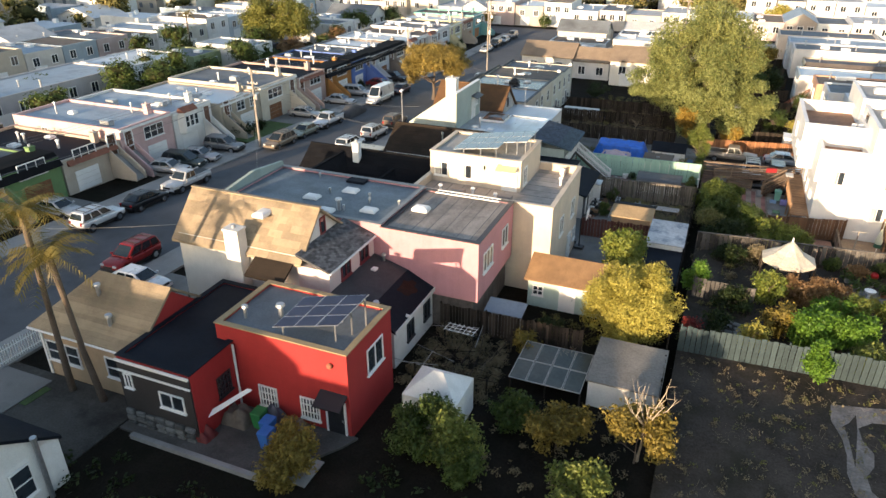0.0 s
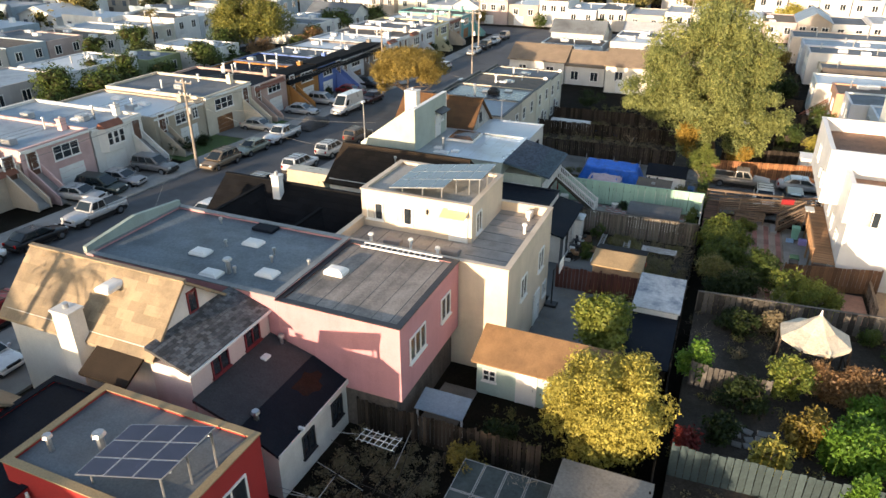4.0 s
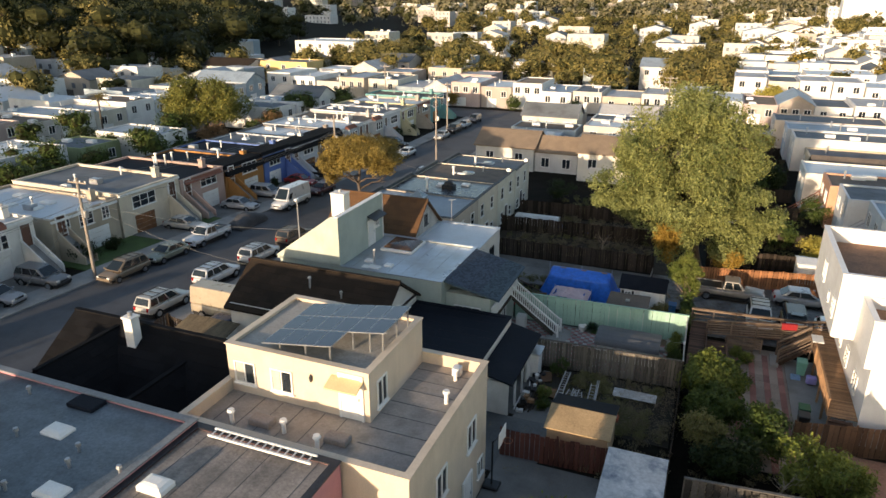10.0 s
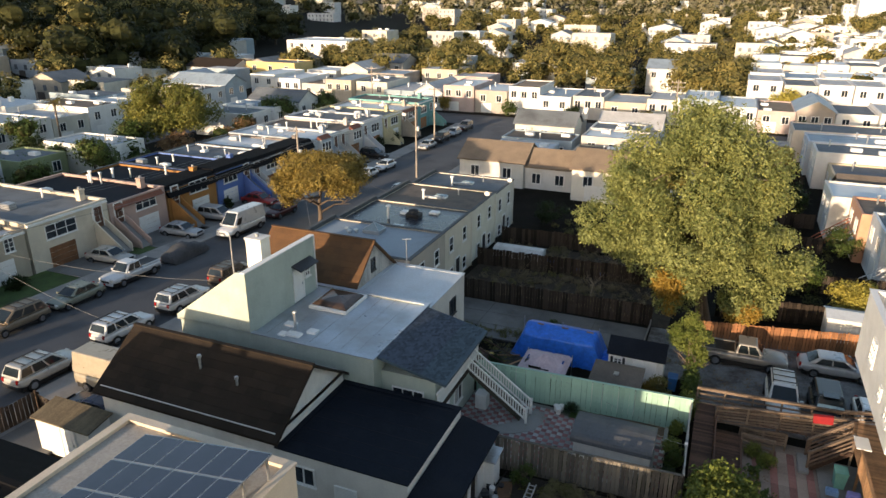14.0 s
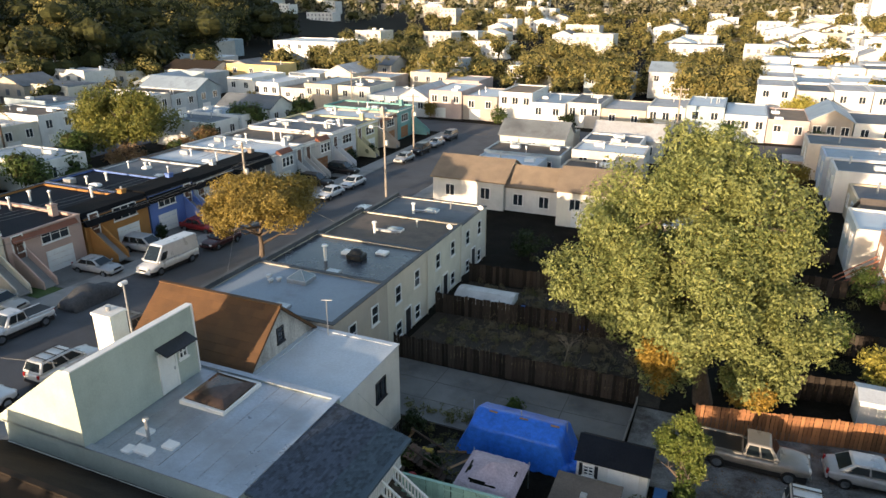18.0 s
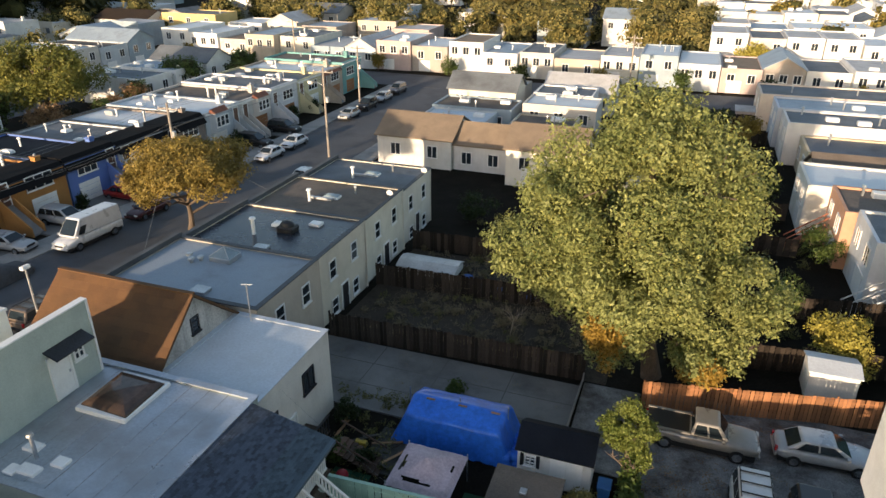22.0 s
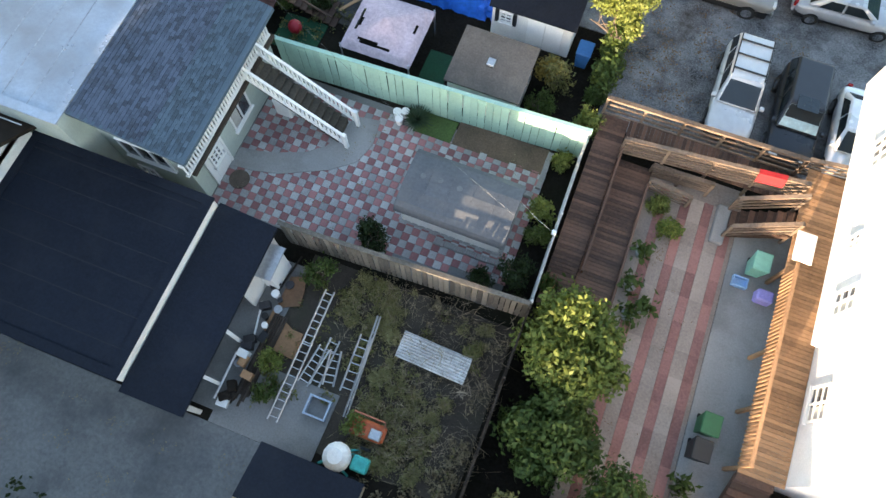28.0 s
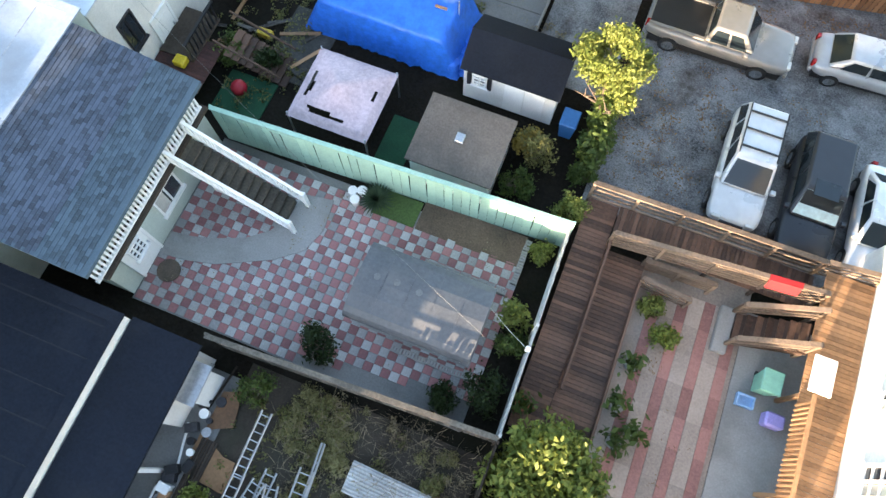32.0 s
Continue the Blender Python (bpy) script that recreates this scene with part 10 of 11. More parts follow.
def far_house(x0, x1, y0, y1, h, colour, roof, front="s", pitched=False, label="", wins=3, z=None, detail=True):
    """A plain house of the quarter: front is the side it faces."""
    z = terrain((x0 + x1) / 2, (y0 + y1) / 2) if z is None else z
    o = thing("house", ((x0 + x1) / 2, (y0 + y1) / 2, z), label or "pale flat-roofed row house of the quarter", "house", "houses of the quarter")
    wall = paint(*colour)
    if pitched:
        part("wall", Mesh().box(x0, x1, y0, y1, z - 1, z + h), wall, o)
        if x1 - x0 > y1 - y0:
            yr = (y0 + y1) / 2
            for ye in (y0 - 0.3, y1 + 0.3):
                part("roof", Mesh().slab([(x0 - 0.3, ye, z + h - 0.1), (x1 + 0.3, ye, z + h - 0.1), (x1 + 0.3, yr, z + h + 1.9), (x0 - 0.3, yr, z + h + 1.9)], 0.14), roof, o)
            part("gable", Mesh().prism([(x0 + 0.02, y0, z + h - 0.1), (x0 + 0.02, y1, z + h - 0.1), (x0 + 0.02, yr, z + h + 1.74)], (x1 - x0 - 0.04, 0, 0)), wall, o)
        else:
            xr = (x0 + x1) / 2
            for xe in (x0 - 0.3, x1 + 0.3):
                part("roof", Mesh().slab([(xe, y0 - 0.3, z + h - 0.1), (xe, y1 + 0.3, z + h - 0.1), (xr, y1 + 0.3, z + h + 1.9), (xr, y0 - 0.3, z + h + 1.9)], 0.14), roof, o)
            part("gable", Mesh().prism([(x0, y0 + 0.02, z + h - 0.1), (x1, y0 + 0.02, z + h - 0.1), (xr, y0 + 0.02, z + h + 1.74)], (0, y1 - y0 - 0.04, 0)), wall, o)
    else:
        part("wall", ring(Mesh(), x0, x1, y0, y1, 0.25, z - 1, z + h), wall, o)
        part("roof", Mesh().box(x0 + 0.24, x1 - 0.24, y0 + 0.24, y1 - 0.24, z + h - 0.5, z + h - 0.2), roof, o)
        if detail:
            rng = random.Random(int(x0 * 13 + y0 * 7))
            for k in range(rng.randint(2, 4)):
                q = part("vent_pipe", FARPIPE, None, o) if rng.random() < 0.6 else part("skylight", FARBOX, None, o)
                q.location = (rng.uniform(x0 + 1, x1 - 1), rng.uniform(y0 + 1, y1 - 1), z + h - 0.2)
    sides = {"s": (0, (x0, x1), y0), "n": (0, (x0, x1), y1), "e": (1, (y0, y1), x1), "w": (1, (y0, y1), x0)}
    turn = {"s": -90, "n": 90, "e": 0, "w": 180}
    ax, (a, b), c = sides[front]
    for k in range(wins):
        u = a + (b - a) * (k + 0.5) / wins
        p = (u, c, z + h - 2.3) if ax == 0 else (c, u, z + h - 2.3)
        f = part("window", FARFRAME, None, o)
        f.matrix_basis = pose(*p, 0, 0, turn[front])
        part("pane", FARWIN, None, f)
    if detail and h > 4:
        u = a + (b - a) * 0.35
        g = part("garage_door", FARDOOR, None, o)
        g.matrix_basis = pose(*((u, c, z + 0.1) if ax == 0 else (c, u, z + 0.1)), 0, 0, turn[front])
    return o


rf = random.Random(11)
# north of the yards, along the near side of the street
far_house(-34.4, -25.3, 121.2, 129.0, 3.6, (0.62, 0.60, 0.56), SHINGLEMID, "s", True, "white house with a brown shingle roof", 2)
far_house(-25.2, -18.9, 121.8, 127.6, 3.1, (0.64, 0.62, 0.60), SHINGLEMID, "s", True, "low white house with a brown roof", 2)
far_house(-18.2, -10.0, 118.6, 125.6, 4.2, (0.70, 0.66, 0.58), SHINGLEMID, "s", True, "sunlit cream house with a brown roof", 2)
rn = random.Random(31)
for xa, xb in ((-33.5, -22.8), (-21.8, -11.5)):
    y = 130.2 + rn.uniform(0, 2)
    k = 0
    while y < 155:
        d = rn.uniform(6.6, 8.2)
        x1 = xb + rn.uniform(-2.5, 0.5)
        far_house(xa + rn.uniform(0, 0.6), x1, y, y + d - rn.uniform(0.3, 1.6), rn.uniform(3.2, 4.8), PALES[(k * 4 + int(xa)) % 9], rn.choice(FARROOFS + [TARBROWN]), "s", rn.random() < 0.3, "row house with flat roof near the cross street", 3)
        y += d
        k += 1
# the next row to the east, across the yards
for y0, y1, x0, h, col, roof, pitched in ((87.5, 92.5, 13.2, 2.9, (0.22, 0.42, 0.36), TAR, False), (93.2, 100.0, 14.6, 5.2, (0.60, 0.62, 0.64), BLUEROOF, False), (100.4, 107.0, 12.8, 5.2, (0.62, 0.63, 0.64), TARGREY, False), (107.4, 114.0, 12.0, 5.0, (0.50, 0.28, 0.18), TARBROWN, False), (114.4, 121.5, 10.2, 4.8, (0.72, 0.68, 0.60), SILVERW, False), (121.9, 128.5, 12.0, 3.0, (0.42, 0.36, 0.28), TARBROWN, True), (129, 136, 12.0, 3.8, (0.5, 0.42, 0.3), TARGREY, False), (136.5, 143.5, 10.5, 5.0, (0.66, 0.63, 0.6), TARGREY, False), (144, 151, 10.0, 5.0, (0.5, 0.54, 0.6), BLUEROOF, False), (152, 160, 8.5, 5.0, (0.6, 0.52, 0.44), TARGREY, False)):
    far_house(x0, x0 + 17, y0, y1, h, col, roof, "w", pitched, "house with its back stair to the yards", 2)
for i, (y0, col) in enumerate(((98, METAL), (110, TERRACOTTA))):
    s = thing("back_stair", (12, y0, ground(y0)), "timber back stair with railings", "stair")
    x1 = 14.4 if i == 0 else 11.8
    for k in range(12):
        part("step", Mesh().box(x1 - 3.2 + k * 0.25, x1 - 2.9 + k * 0.25, y0, y0 + 1.0, ground(y0) + k * 0.2, ground(y0) + k * 0.2 + 0.06), col, s)
    for yy in (y0, y0 + 1.0):
        part("handrail", Mesh().tube([(x1 - 3.2, yy, ground(y0) + 1.0), (x1 - 0.2, yy, ground(y0) + 3.4)], 0.06, 5), col, s)
        part("stringer", Mesh().tube([(x1 - 3.2, yy, ground(y0)), (x1 - 0.2, yy, ground(y0) + 2.4)], 0.08, 5), col, s)
# the houses behind them, facing the next street
for k in range(9):
    y = 92.0 + 7.4 * k
    far_house(30.6 + (k * 3) % 4 * 0.4, 46 - (k * 5) % 3 * 0.8, y, y + 7.2, 4.2 + (k * 7) % 4 * 0.4, PALES[(k * 4 + 1) % 9], FARROOFS[(k * 5 + 2) % 7], "w", False, "pale flat-roofed house facing the next street", 2)
# the row across the cross street
x = -112.0
k = 0
while x < 150:
    w = rf.uniform(6.4, 8.4)
    d = rf.uniform(-0.6, 1.6)
    far_house(x, x + w - 0.15, 176.2 + d, 190, rf.uniform(3.9, 5.9), PALES[(k * 5) % 9], FARROOFS[(k * 3) % 7], "s", k % 11 == 6, "", 2 + k % 2, None, k % 3 != 0)
    if k % 2:
        bush(x + 1, 174.8, rf.uniform(0.9, 1.9), rf.uniform(1.8, 4.5), (LEAF_A, LEAF_OLIVE, LEAF_DARK)[k % 3], "street tree before the row across the road", 400 + k, 500, 0.3, category="tree")
    x += w
    k += 1
# west of the street: a long low building, and the row beyond the next road
far_house(-92, -82, 46, 76, 4.2, (0.42, 0.40, 0.40), BLUEROOF, "e", False, "long grey building with a blue-grey flat roof", 8)
far_house(-93, -83, 78, 90, 4.6, (0.62, 0.62, 0.62), SILVERW, "e", False, "white building with a pale flat roof", 3)
far_house(-92, -84, 93, 100, 3.8, (0.26, 0.30, 0.16), TARGREY, "e", False, "olive-green house behind the yards", 2)
for y in np.arange(20, 162, 7.4):
    if rf.random() < 0.9:
        far_house(-122, -106.5, float(y), float(y) + 7.2, rf.uniform(4.4, 5.6), rf.choice(PALES), rf.choice(ROOFS), "e", rf.random() < 0.2, "", 2)
for y in (103, 134, 142, 150):
    far_house(-92, -80, y, y + 7, 4.4, rf.choice(PALES), rf.choice(ROOFS), "e", rf.random() < 0.3, "", 2)
# the white blocks near the woods
far_house(-142, -118, 236, 252, 9.5, (0.74, 0.73, 0.71), SILVERW, "s", False, "large white apartment block among trees", 6)
far_house(-128, -112, 196, 205, 6.5, (0.62, 0.46, 0.2), TARGREY, "s", False, "ochre apartment block under the woods", 3)
far_house(-146, -130, 192, 202, 5.0, (0.70, 0.67, 0.62), SHINGLE, "s", True, "white gabled house under the woods", 2)
far_house(-178, -134, 206, 216, 5.0, (0.36, 0.32, 0.26), TARBROWN, "s", False, "long low brown building under the wooded hill", 7)
far_house(70, 108, 590, 606, 34, (0.74, 0.73, 0.72), SILVERW, "s", False, "tall white slab block on the skyline", 5)
far_house(150, 175, 560, 575, 26, (0.74, 0.73, 0.72), SILVERW, "s", False, "tall white slab block on the skyline", 4)
# the quarter to the north-east, street after street
lone("quarter_paving", Mesh().box(-2, 250, 196, 430, -2.2, -1.82), CONCDARK, "grey streets and yards between the far houses", "paving", kind="structure")


# Sky reflection is put into the grey-blue base colour of these panes.
FARGLASS = mat("far_window_glass", (0.13, 0.145, 0.16), 0.3, 0.2, 1.0, 6, 0.1)


class Town:
    """Far small houses, gathered by material."""

    def __init__(self):
        self.sets = {}

    def mesh(self, m):
        return self.sets.setdefault(m.name, (Mesh(), m))[0]

    def house(self, x0, x1, y0, y1, h, colour, roof, pitched, rng):
        z = terrain((x0 + x1) / 2, (y0 + y1) / 2)
        wall, top = self.mesh(paint(*colour)), self.mesh(roof)
        wall.box(x0, x1, y0, y1, z - 1.5, z + h)
        if pitched:
            xr = (x0 + x1) / 2
            for xe in (x0 - 0.3, x1 + 0.3):
                top.slab([(xe, y0 - 0.3, z + h - 0.1), (xe, y1 + 0.3, z + h - 0.1), (xr, y1 + 0.3, z + h + 1.9), (xr, y0 - 0.3, z + h + 1.9)], 0.14)
            wall.prism([(x0, y0 + 0.02, z + h - 0.1), (x1, y0 + 0.02, z + h - 0.1), (xr, y0 + 0.02, z + h + 1.74)], (0, y1 - y0 - 0.04, 0))
        else:
            top.box(x0 + 0.25, x1 - 0.25, y0 + 0.25, y1 - 0.25, z + h - 0.2, z + h + 0.05)
            wall.box(x0, x1, y0 - 0.05, y0 + 0.2, z + h, z + h + rng.uniform(0.2, 0.7))
            for k in range(rng.randint(0, 2)):
                x, y = rng.uniform(x0 + 1, x1 - 1.6), rng.uniform(y0 + 1, y1 - 2)
                self.mesh(TRIM).box(x, x + rng.uniform(0.3, 1.4), y, y + rng.uniform(0.3, 1.0), z + h, z + h + rng.uniform(0.4, 1.1))
        gl = self.mesh(FARGLASS)
        fl = [z + h - 2.3] + ([z + h - 5.2] if h > 6.2 else [])
        for zz in fl:
            n = max(2, int((x1 - x0) / 3))
            for k in range(n):
                u = x0 + (x1 - x0) * (k + 0.5) / n
                gl.box(u - 0.55, u + 0.55, y0 - 0.05, y0 + 0.05, zz, zz + 1.3)
        if h < 6.2:
            u = x0 + (x1 - x0) * 0.35
            self.mesh(TARBROWN).box(u - 1.2, u + 1.2, y0 - 0.05, y0 + 0.05, z + 0.1, z + 2.1)

    def build(self, name, label):
        for m, material in self.sets.values():
            tagged(new(name, m.done(name, material)), label, "houses", kind="stuff")


town = Town()
row = 0
y = 200.0
while y < 620:
    x = 2.0 + (y - 200) * 0.02
    lim = 150 + (y - 200) * 0.75
    grow = 1 + (y - 200) / 420
    while x < lim:
        w = rf.uniform(6.4, 8.2) * grow
        if rf.random() < 0.93:
            c, r, h, pit = rf.choice(WHITES), rf.choice(FARROOFS), rf.uniform(4.4, 7.4), rf.random() < 0.12
            dy = rf.uniform(-1.5, 1.5)
            if y < 222 and x < 110:
                far_house(x, x + w - 0.3, y + dy, y + 13 + dy, h, c, r, "s", pit, "", 2, None, False)
            else:
                town.house(x, x + w - 0.3, y + dy, y + 13 + dy, h, c, r, pit, rf)
        x += w
    y += 19 if row % 2 == 0 else 27
    row += 1
# houses among the woods to the north-west and along the far slopes
for i in range(50):
    x, y = rf.uniform(-150, 40), rf.uniform(285, 520)
    w = rf.uniform(9, 17)
    town.house(x, x + w, y, y + 11, rf.uniform(5, 10), rf.choice(PALES[:6]), rf.choice(FARROOFS), rf.random() < 0.25, rf)
for i in range(110):
    x, y = rf.uniform(-500, 560), rf.uniform(520, 1000)
    w = rf.uniform(12, 26)
    town.house(x, x + w, y, y + 12, rf.uniform(6, 12), rf.choice(PALES[:6]), rf.choice(FARROOFS), rf.random() < 0.2, rf)
for i in range(26):
    x, y = rf.uniform(-330, -190), rf.uniform(170, 300)
    town.house(x, x + 11, y, y + 10, rf.uniform(5, 8), rf.choice(PALES), rf.choice(FARROOFS), False, rf)
for y in range(-10, 215, 16):
    x = -236.0
    while x < -128:
        if terrain(x, y) - ground(y) < 11 and rf.random() < 0.85:
            town.house(x, x + 11, float(y), y + 9.0, rf.uniform(4.2, 6.4), rf.choice(PALES), rf.choice(FARROOFS), rf.random() < 0.3, rf)
        x += rf.uniform(11.5, 15)
town.build("far_town", "distant pale houses of the quarter")
# a few at the head of the street
for i, (x, y, w, h) in enumerate(((-108, 196, 9, 5), (-98, 197, 8, 5.4), (-88, 196, 9, 5), (-78, 205, 10, 5.6), (-66, 198, 9, 5.0), (-100, 214, 12, 6), (-84, 222, 12, 7), (-60, 226, 13, 6), (-36, 214, 11, 6), (-22, 222, 11, 6.4))):
    far_house(x, x + w, y, y + 10, h, PALES[(i * 2) % 9], FARROOFS[i % 7], "s", i % 4 == 1, "pale house in front of the woods", 3, None, False)


# ---- far trees ----
def woods(name, label, spots, leaf, size, per, seed, trunks=True, low=0.3, n=8, heart=0.0):
    """Distant trees: clumped leaves round dark solid cores that stand in for shade."""
    rng = random.Random(seed)
    blobs = []
    tm, hm = Mesh(), Mesh()
    for x, y, h in spots:
        z = terrain(x, y)
        R = h * rng.uniform(0.38, 0.55)
        for k in range(n):
            a = rng.uniform(0, 6.28)
            q = rng.uniform(0, 0.6)
            blobs.append((x + R * q * math.cos(a), y + R * q * math.sin(a), z + h * rng.uniform(low, 0.82), R * rng.uniform(0.45, 0.7), R * rng.uniform(0.45, 0.7), h * rng.uniform(0.14, 0.24)))
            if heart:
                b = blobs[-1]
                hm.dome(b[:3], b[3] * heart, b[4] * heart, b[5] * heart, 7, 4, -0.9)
        if trunks:
            tm.tube([(x, y, z - 0.5), (x + rng.uniform(-0.5, 0.5), y, z + h * 0.6)], [h * 0.03, h * 0.015], 5)
    me = leaves(blobs, int(len(spots) * per), size, seed, 0.72, rough=0.45)
    me.materials.append(leaf)
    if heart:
        tagged(new(name + "_shade", hm.done("shade_cores", SHADE_CORE)), "dark inner foliage of the distant trees", "woods", kind="stuff")
    tagged(new(name, me), label, "woods", kind="stuff")
    if trunks:
        tagged(new(name + "_trunks", tm.done("trunks", BARK)), "dark trunks of the distant trees", "trunks", kind="stuff")


# Dark colour of the added crown cores, in place of inner shade.
SHADE_CORE = mat("crown_shade_core", (0.04, 0.042, 0.017), 0.95, 0.4, 0.5, 4, 0.8, spec=0.05)


def scatter(n, x0, x1, y0, y1, h0, h1, seed, keep=None):
    rng = random.Random(seed)
    out = []
    while len(out) < n:
        x, y = rng.uniform(x0, x1), rng.uniform(y0, y1)
        if keep is None or keep(x, y):
            out.append((x, y, rng.uniform(h0, h1)))
    return out


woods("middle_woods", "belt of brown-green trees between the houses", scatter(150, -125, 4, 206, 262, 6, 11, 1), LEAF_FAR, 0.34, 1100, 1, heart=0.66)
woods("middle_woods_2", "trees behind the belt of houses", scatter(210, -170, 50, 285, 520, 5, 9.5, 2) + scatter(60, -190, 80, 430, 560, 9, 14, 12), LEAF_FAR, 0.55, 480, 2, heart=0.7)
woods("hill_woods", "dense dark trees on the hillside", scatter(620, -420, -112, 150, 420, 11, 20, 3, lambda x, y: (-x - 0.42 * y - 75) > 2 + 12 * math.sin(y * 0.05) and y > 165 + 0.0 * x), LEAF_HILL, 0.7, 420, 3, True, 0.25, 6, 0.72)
# Paler leaf colour stands in for sunlight on these hill crowns.
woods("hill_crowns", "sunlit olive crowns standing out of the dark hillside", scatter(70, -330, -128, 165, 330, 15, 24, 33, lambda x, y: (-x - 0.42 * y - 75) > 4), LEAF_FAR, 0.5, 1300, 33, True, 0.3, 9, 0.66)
# Horizon leaves are paled so their colour carries the distance haze.
woods("horizon_woods", "hazy wooded ridge on the horizon", scatter(800, -900, 520, 520, 1250, 9, 18, 4), leaf_mat("haze_pale_leaf", (0.16, 0.15, 0.085), (0.32, 0.28, 0.17)), 1.6, 110, 4, False, heart=0.75)
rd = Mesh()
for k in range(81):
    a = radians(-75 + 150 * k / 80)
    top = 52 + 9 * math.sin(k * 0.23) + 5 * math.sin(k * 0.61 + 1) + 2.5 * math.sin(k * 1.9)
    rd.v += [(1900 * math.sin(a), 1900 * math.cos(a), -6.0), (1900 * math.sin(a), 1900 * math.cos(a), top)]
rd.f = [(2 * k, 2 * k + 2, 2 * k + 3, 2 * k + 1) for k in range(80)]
# The backdrop gives off its own faint glow to stand in for haze.
hz = bpy.data.materials.new("glowing_haze_ridge")
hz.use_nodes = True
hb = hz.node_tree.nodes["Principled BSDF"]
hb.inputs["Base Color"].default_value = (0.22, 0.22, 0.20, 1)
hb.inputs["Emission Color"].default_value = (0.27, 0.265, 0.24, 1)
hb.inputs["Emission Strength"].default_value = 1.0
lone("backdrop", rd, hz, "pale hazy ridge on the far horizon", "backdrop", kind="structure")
woods("quarter_trees", "scattered street trees between the houses", scatter(130, 0, 330, 190, 560, 5, 10, 6), LEAF_OLIVE, 0.42, 380, 6, heart=0.66)
woods("garden_trees", "garden trees behind the row of houses", scatter(34, -90, -73.5, 36, 160, 3.5, 6.5, 7) + [(-100.5, 98, 6), (-98, 104, 7), (-84, 88, 5), (-81, 82, 4.5), (-124, 60, 7), (-126, 30, 9)], LEAF_A, 0.2, 1500, 7, heart=0.66)
woods("west_trees", "garden trees between the western houses", scatter(150, -250, -126, -10, 215, 5, 11, 17), LEAF_FAR, 0.38, 560, 17, heart=0.66)
tree("tree", "broad dark green oak behind the row of houses", (-87.0, 123, ground(123)), (-87.5, 123, 4), 0.4, (4, 4, 3), lumps((-88, 123.5, 4.4), (8.2, 7.0, 5.2), 44, 0.3, 61, -0.5), 34000, 0.2, leaf_mat("oak_leaf", (0.05, 0.072, 0.018), (0.27, 0.25, 0.06)), 62)
for k, (x, y, R, h) in enumerate(((-80.5, 117, 3.0, 4.2), (-76.5, 124, 2.6, 4.0), (-77, 131, 3.4, 4.6), (-74.0, 137, 2.6, 3.6), (-94.5, 103, 3.0, 5.0))):
    bush(x, y, R, h, LEAF_RUST if k < 4 else LEAF_DARK, "russet shrubby tree behind the houses", 90 + k, 1800, 0.24, category="tree")
bush(10, 196.5, 3.4, 6, LEAF_GOLD, "large palm-like golden tree among white roofs", 97, 1600, 0.4, category="tree")

for k in range(26):
    bush(rf.uniform(-9, 8.5), rf.uniform(102, 160), rf.uniform(1.2, 2.6), rf.uniform(2, 5), (LEAF_DARK, LEAF_A, LEAF_OLIVE, LEAF_DARK)[k % 4], "garden tree between the rows of houses", 300 + k, 1100, 0.26, category="tree")
for k, y in enumerate((108, 117, 126, 135, 144, 153)):
    fence((-10.5 + (k % 2), y), (9.5, y + 0.6), 1.7, WOOD, "dark garden fence between the rows", 0.5, seed=40 + k)
for k in range(9):
    x, y = rf.uniform(-9, 6), 105 + k * 6.1
    sd = thing("garden_shed", (x, y, ground(y)), "small pale garden shed with a flat roof", "shed")
    part("wall", Mesh().box(x, x + 2.6, y, y + 2.2, ground(y), ground(y) + 2.1), paint(*PALES[k % 9]), sd)
    part("roof", Mesh().slab([(x - 0.2, y - 0.2, ground(y) + 2.1), (x + 2.8, y - 0.2, ground(y) + 2.1), (x + 2.8, y + 2.4, ground(y) + 2.4), (x - 0.2, y + 2.4, ground(y) + 2.4)], 0.1), FARROOFS[k % 7], sd)

# ---- unseen houses added behind the camera to shade the yards ----
for k, x in enumerate(np.arange(-66, 30, 8.0)):
    far_house(float(x), float(x) + 7.6, -26, -13, 8.6 if -47 < x < -28 else (5.1 if x > -13 else rf.uniform(4.6, 6.4)), PALES[k % 9], ROOFS[k % 6], "n", k % 3 == 0, "row house south of the rough lot", 2, 2.9, False)

# ---- porch shingles and patio tiles, piece by piece ----
r, pc, across, down = PORCH[0]
nrm = across.cross(down).normalized()
nrm = nrm if nrm.z > 0 else -nrm
rows_, cols_ = 30, 30
sh = Mesh()
h_, w_ = down.length / rows_, across.length / cols_
a_, d_ = across.normalized(), down.normalized()
tab = Mesh().add([a_ * 0.004, a_ * (w_ - 0.004), a_ * (w_ - 0.004) + d_ * (h_ + 0.02) + nrm * 0.018, a_ * 0.004 + d_ * (h_ + 0.02) + nrm * 0.018, a_ * (w_ - 0.004) + d_ * (h_ + 0.02), a_ * 0.004 + d_ * (h_ + 0.02)], [(0, 1, 2, 3), (3, 2, 4, 5)]).done("shingle", SHINGLEBLUE)
rest = Mesh()
rg = random.Random(2)
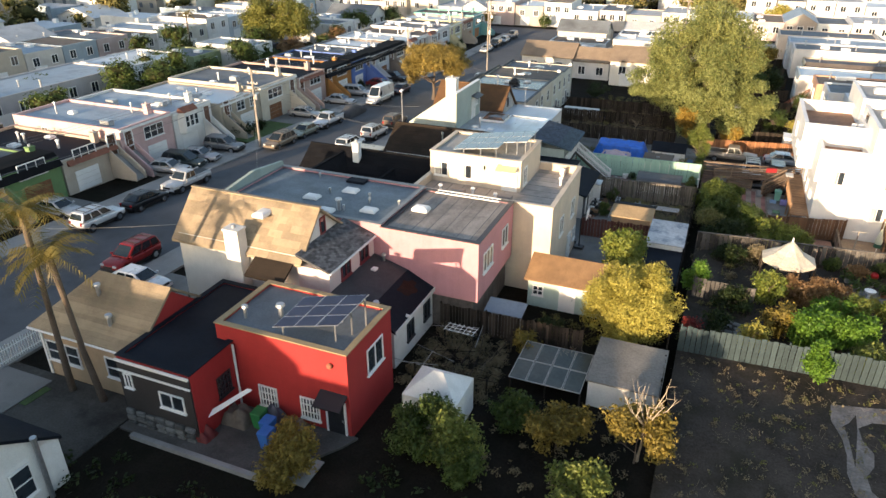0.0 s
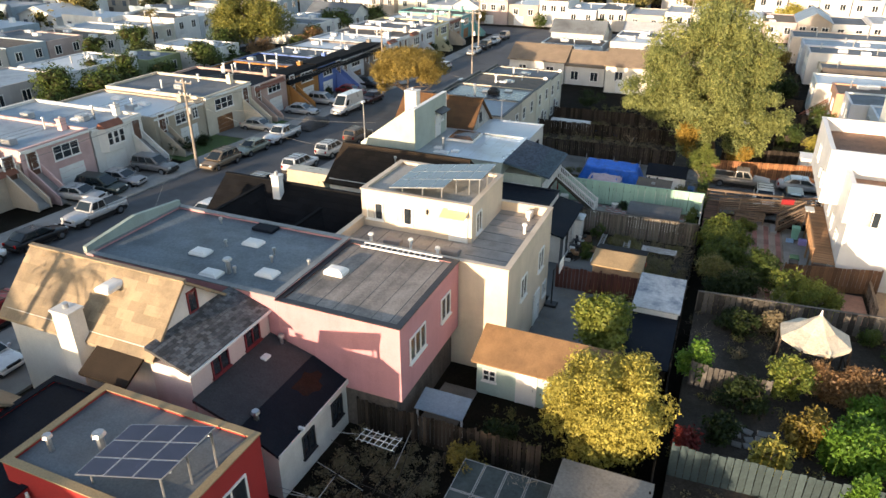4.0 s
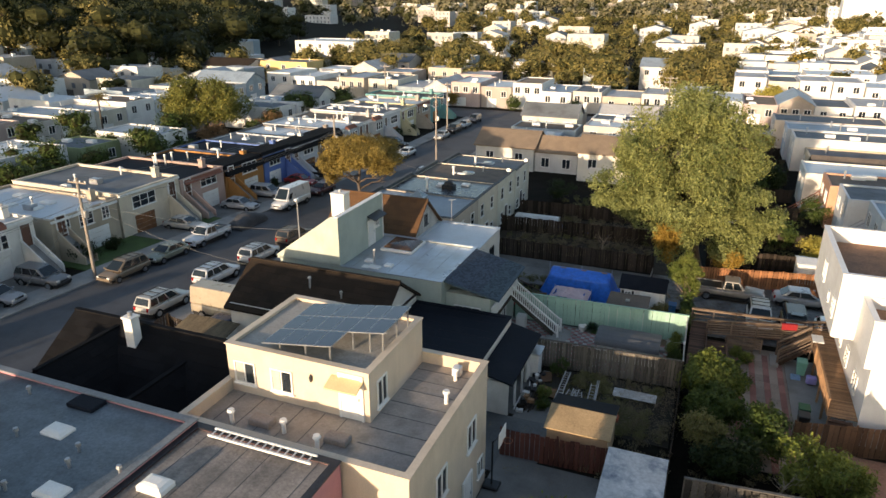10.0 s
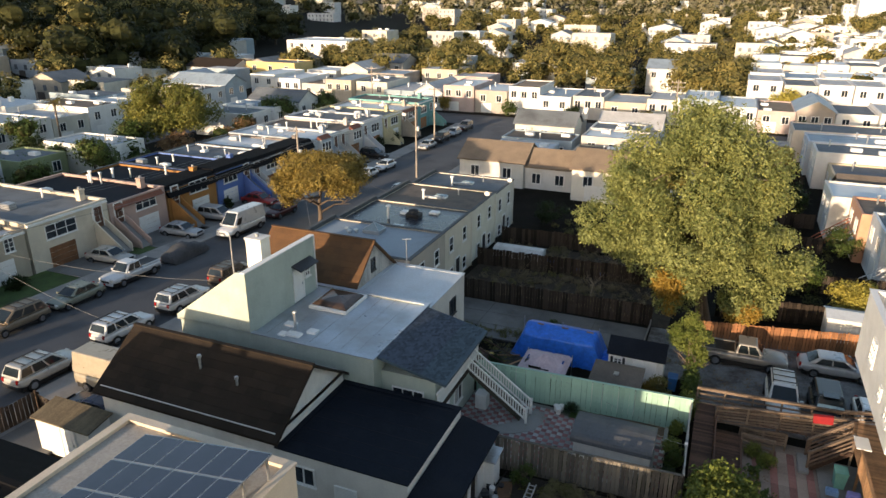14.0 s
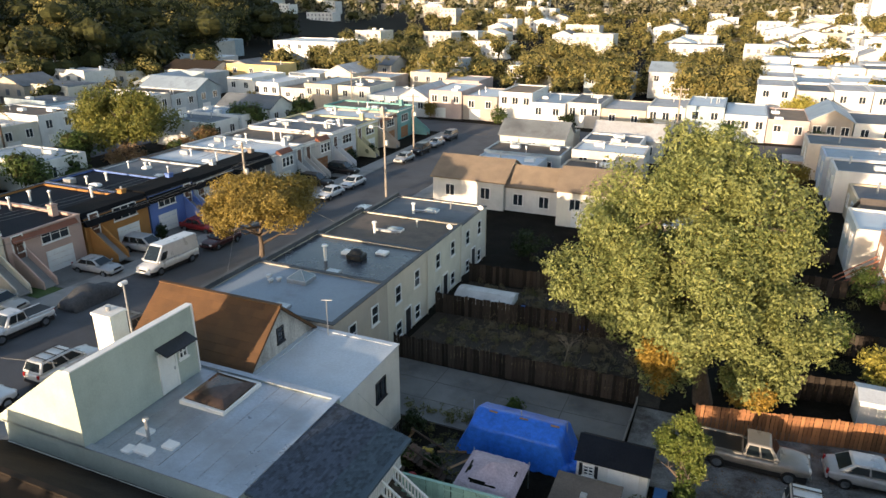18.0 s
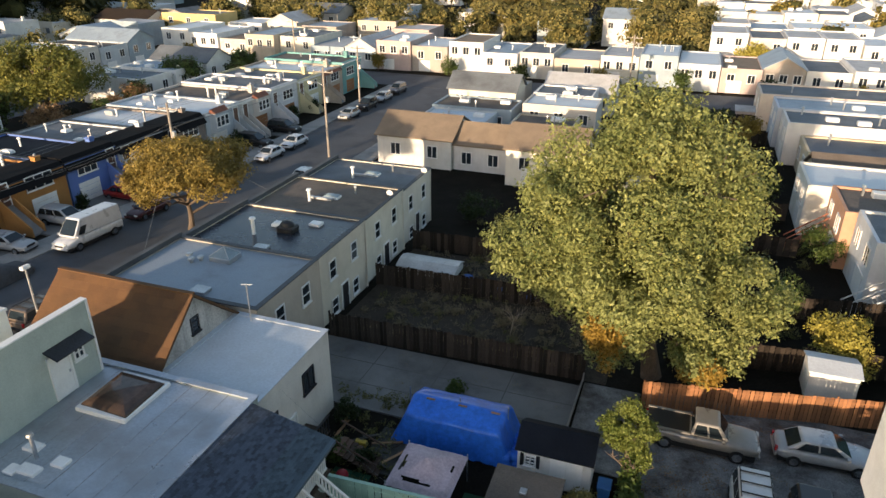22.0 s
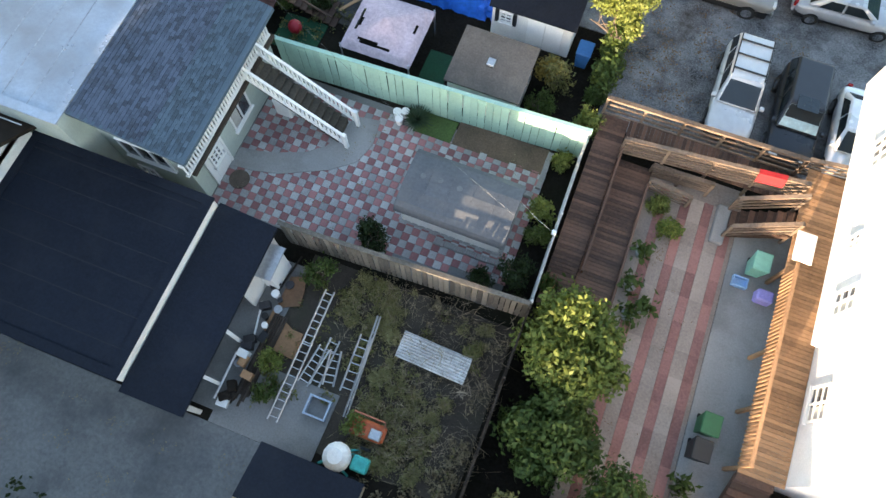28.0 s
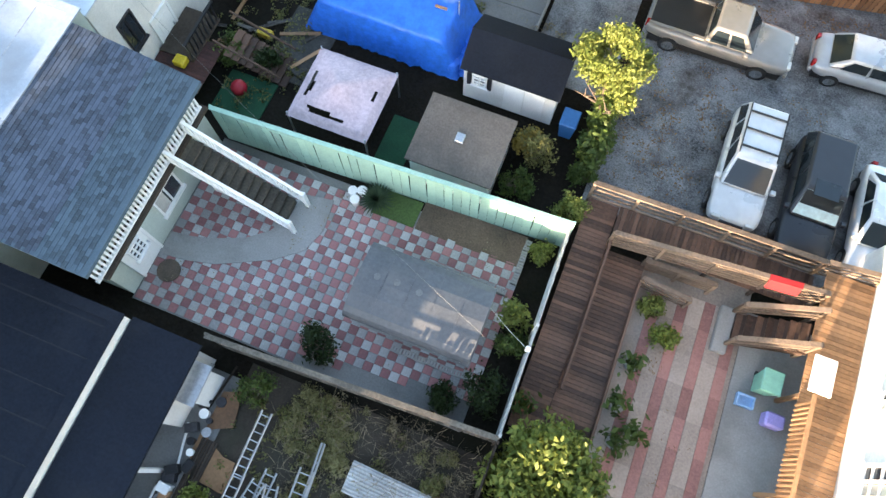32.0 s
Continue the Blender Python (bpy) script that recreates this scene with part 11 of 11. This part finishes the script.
for i in range(rows_):
    for j in range(cols_):
        p = pc + d_ * (i * h_) + a_ * (j * w_ + (0.5 * w_ if i % 2 else 0) * (j < cols_ - 1)) + nrm * (0.006 + rg.uniform(0, 0.008))
        if i >= rows_ - 10:
            ob = part("shingle", tab, None, r)
            ob.matrix_basis = Matrix.Translation(p)
        else:
            rest.add([p + Vector(v.co) for v in tab.vertices], [tuple(q.vertices) for q in tab.polygons])
ob = part("shingle_rest", rest, mat("blue_grey_shingle_rest", (0.05, 0.066, 0.092), 0.9, 0.24, 0.5, 30, 0.5, island=0.8), r)
ob["kind"] = "stuff"

TILERED = mat("red_paver", (0.29, 0.13, 0.125), 0.9, 0.2, 0.7, 18, 0.4, rnd=0.6)
TILEGREY = mat("grey_paver", (0.33, 0.325, 0.31), 0.9, 0.2, 0.7, 18, 0.4, rnd=0.6)
pat = thing("tiled_patio", (-8, 66.5, -0.15), "patio of red and grey square tiles in checkerboard", "patio", kind="structure")
T = 0.305
slope = Matrix.Rotation(math.atan(-0.035), 4, "X")
tiles = [Mesh().bev(0.006, T - 0.006, 0.006, T - 0.006, -0.02, 0.02, 0.008).done("tile", m_) for m_ in (TILERED, TILEGREY)]
rest = [Mesh(), Mesh()]
cnt = 0


for i in range(int(11.6 / T)):
    for j in range(int(6.4 / T)):
        x, y = -13.25 + i * T, 63.5 + j * T
        cx, cy = x + T / 2, y + T / 2
        if -6.1 < cx < -2.2 and 65.5 < cy < 67.7:
            continue
        if cx > -7.75 and cy > 69.2 or cx > -7.6 and cy < 63.75 + (cx + 7.6) * 0.13 or cx > -1.8 or cy > 69.9:
            continue
        k = (i + j) % 2
        if -9.4 < cx < -2 and cnt < 300:
            ob = part("tile", tiles[k], None, pat)
            ob.matrix_basis = Matrix.Translation((x, y, ground(y) - 0.006 + rg.uniform(0, 0.008))) @ slope @ Matrix.Rotation(rg.uniform(-0.01, 0.01), 4, "Z")
            cnt += 1
        else:
            s0 = len(rest[k].v)
            rest[k].bev(x + 0.006, x + T - 0.006, y + 0.006, y + T - 0.006, ground(y) - 0.03, ground(y) + 0.008 + rg.uniform(0, 0.006), 0.008)
for k in (0, 1):
    ob = part("tile_rest", rest[k], mat("paver_rest", ((0.29, 0.13, 0.125), (0.33, 0.325, 0.31))[k], 0.9, 0.2, 0.7, 18, 0.4, island=0.6), pat)
    ob["kind"] = "stuff"
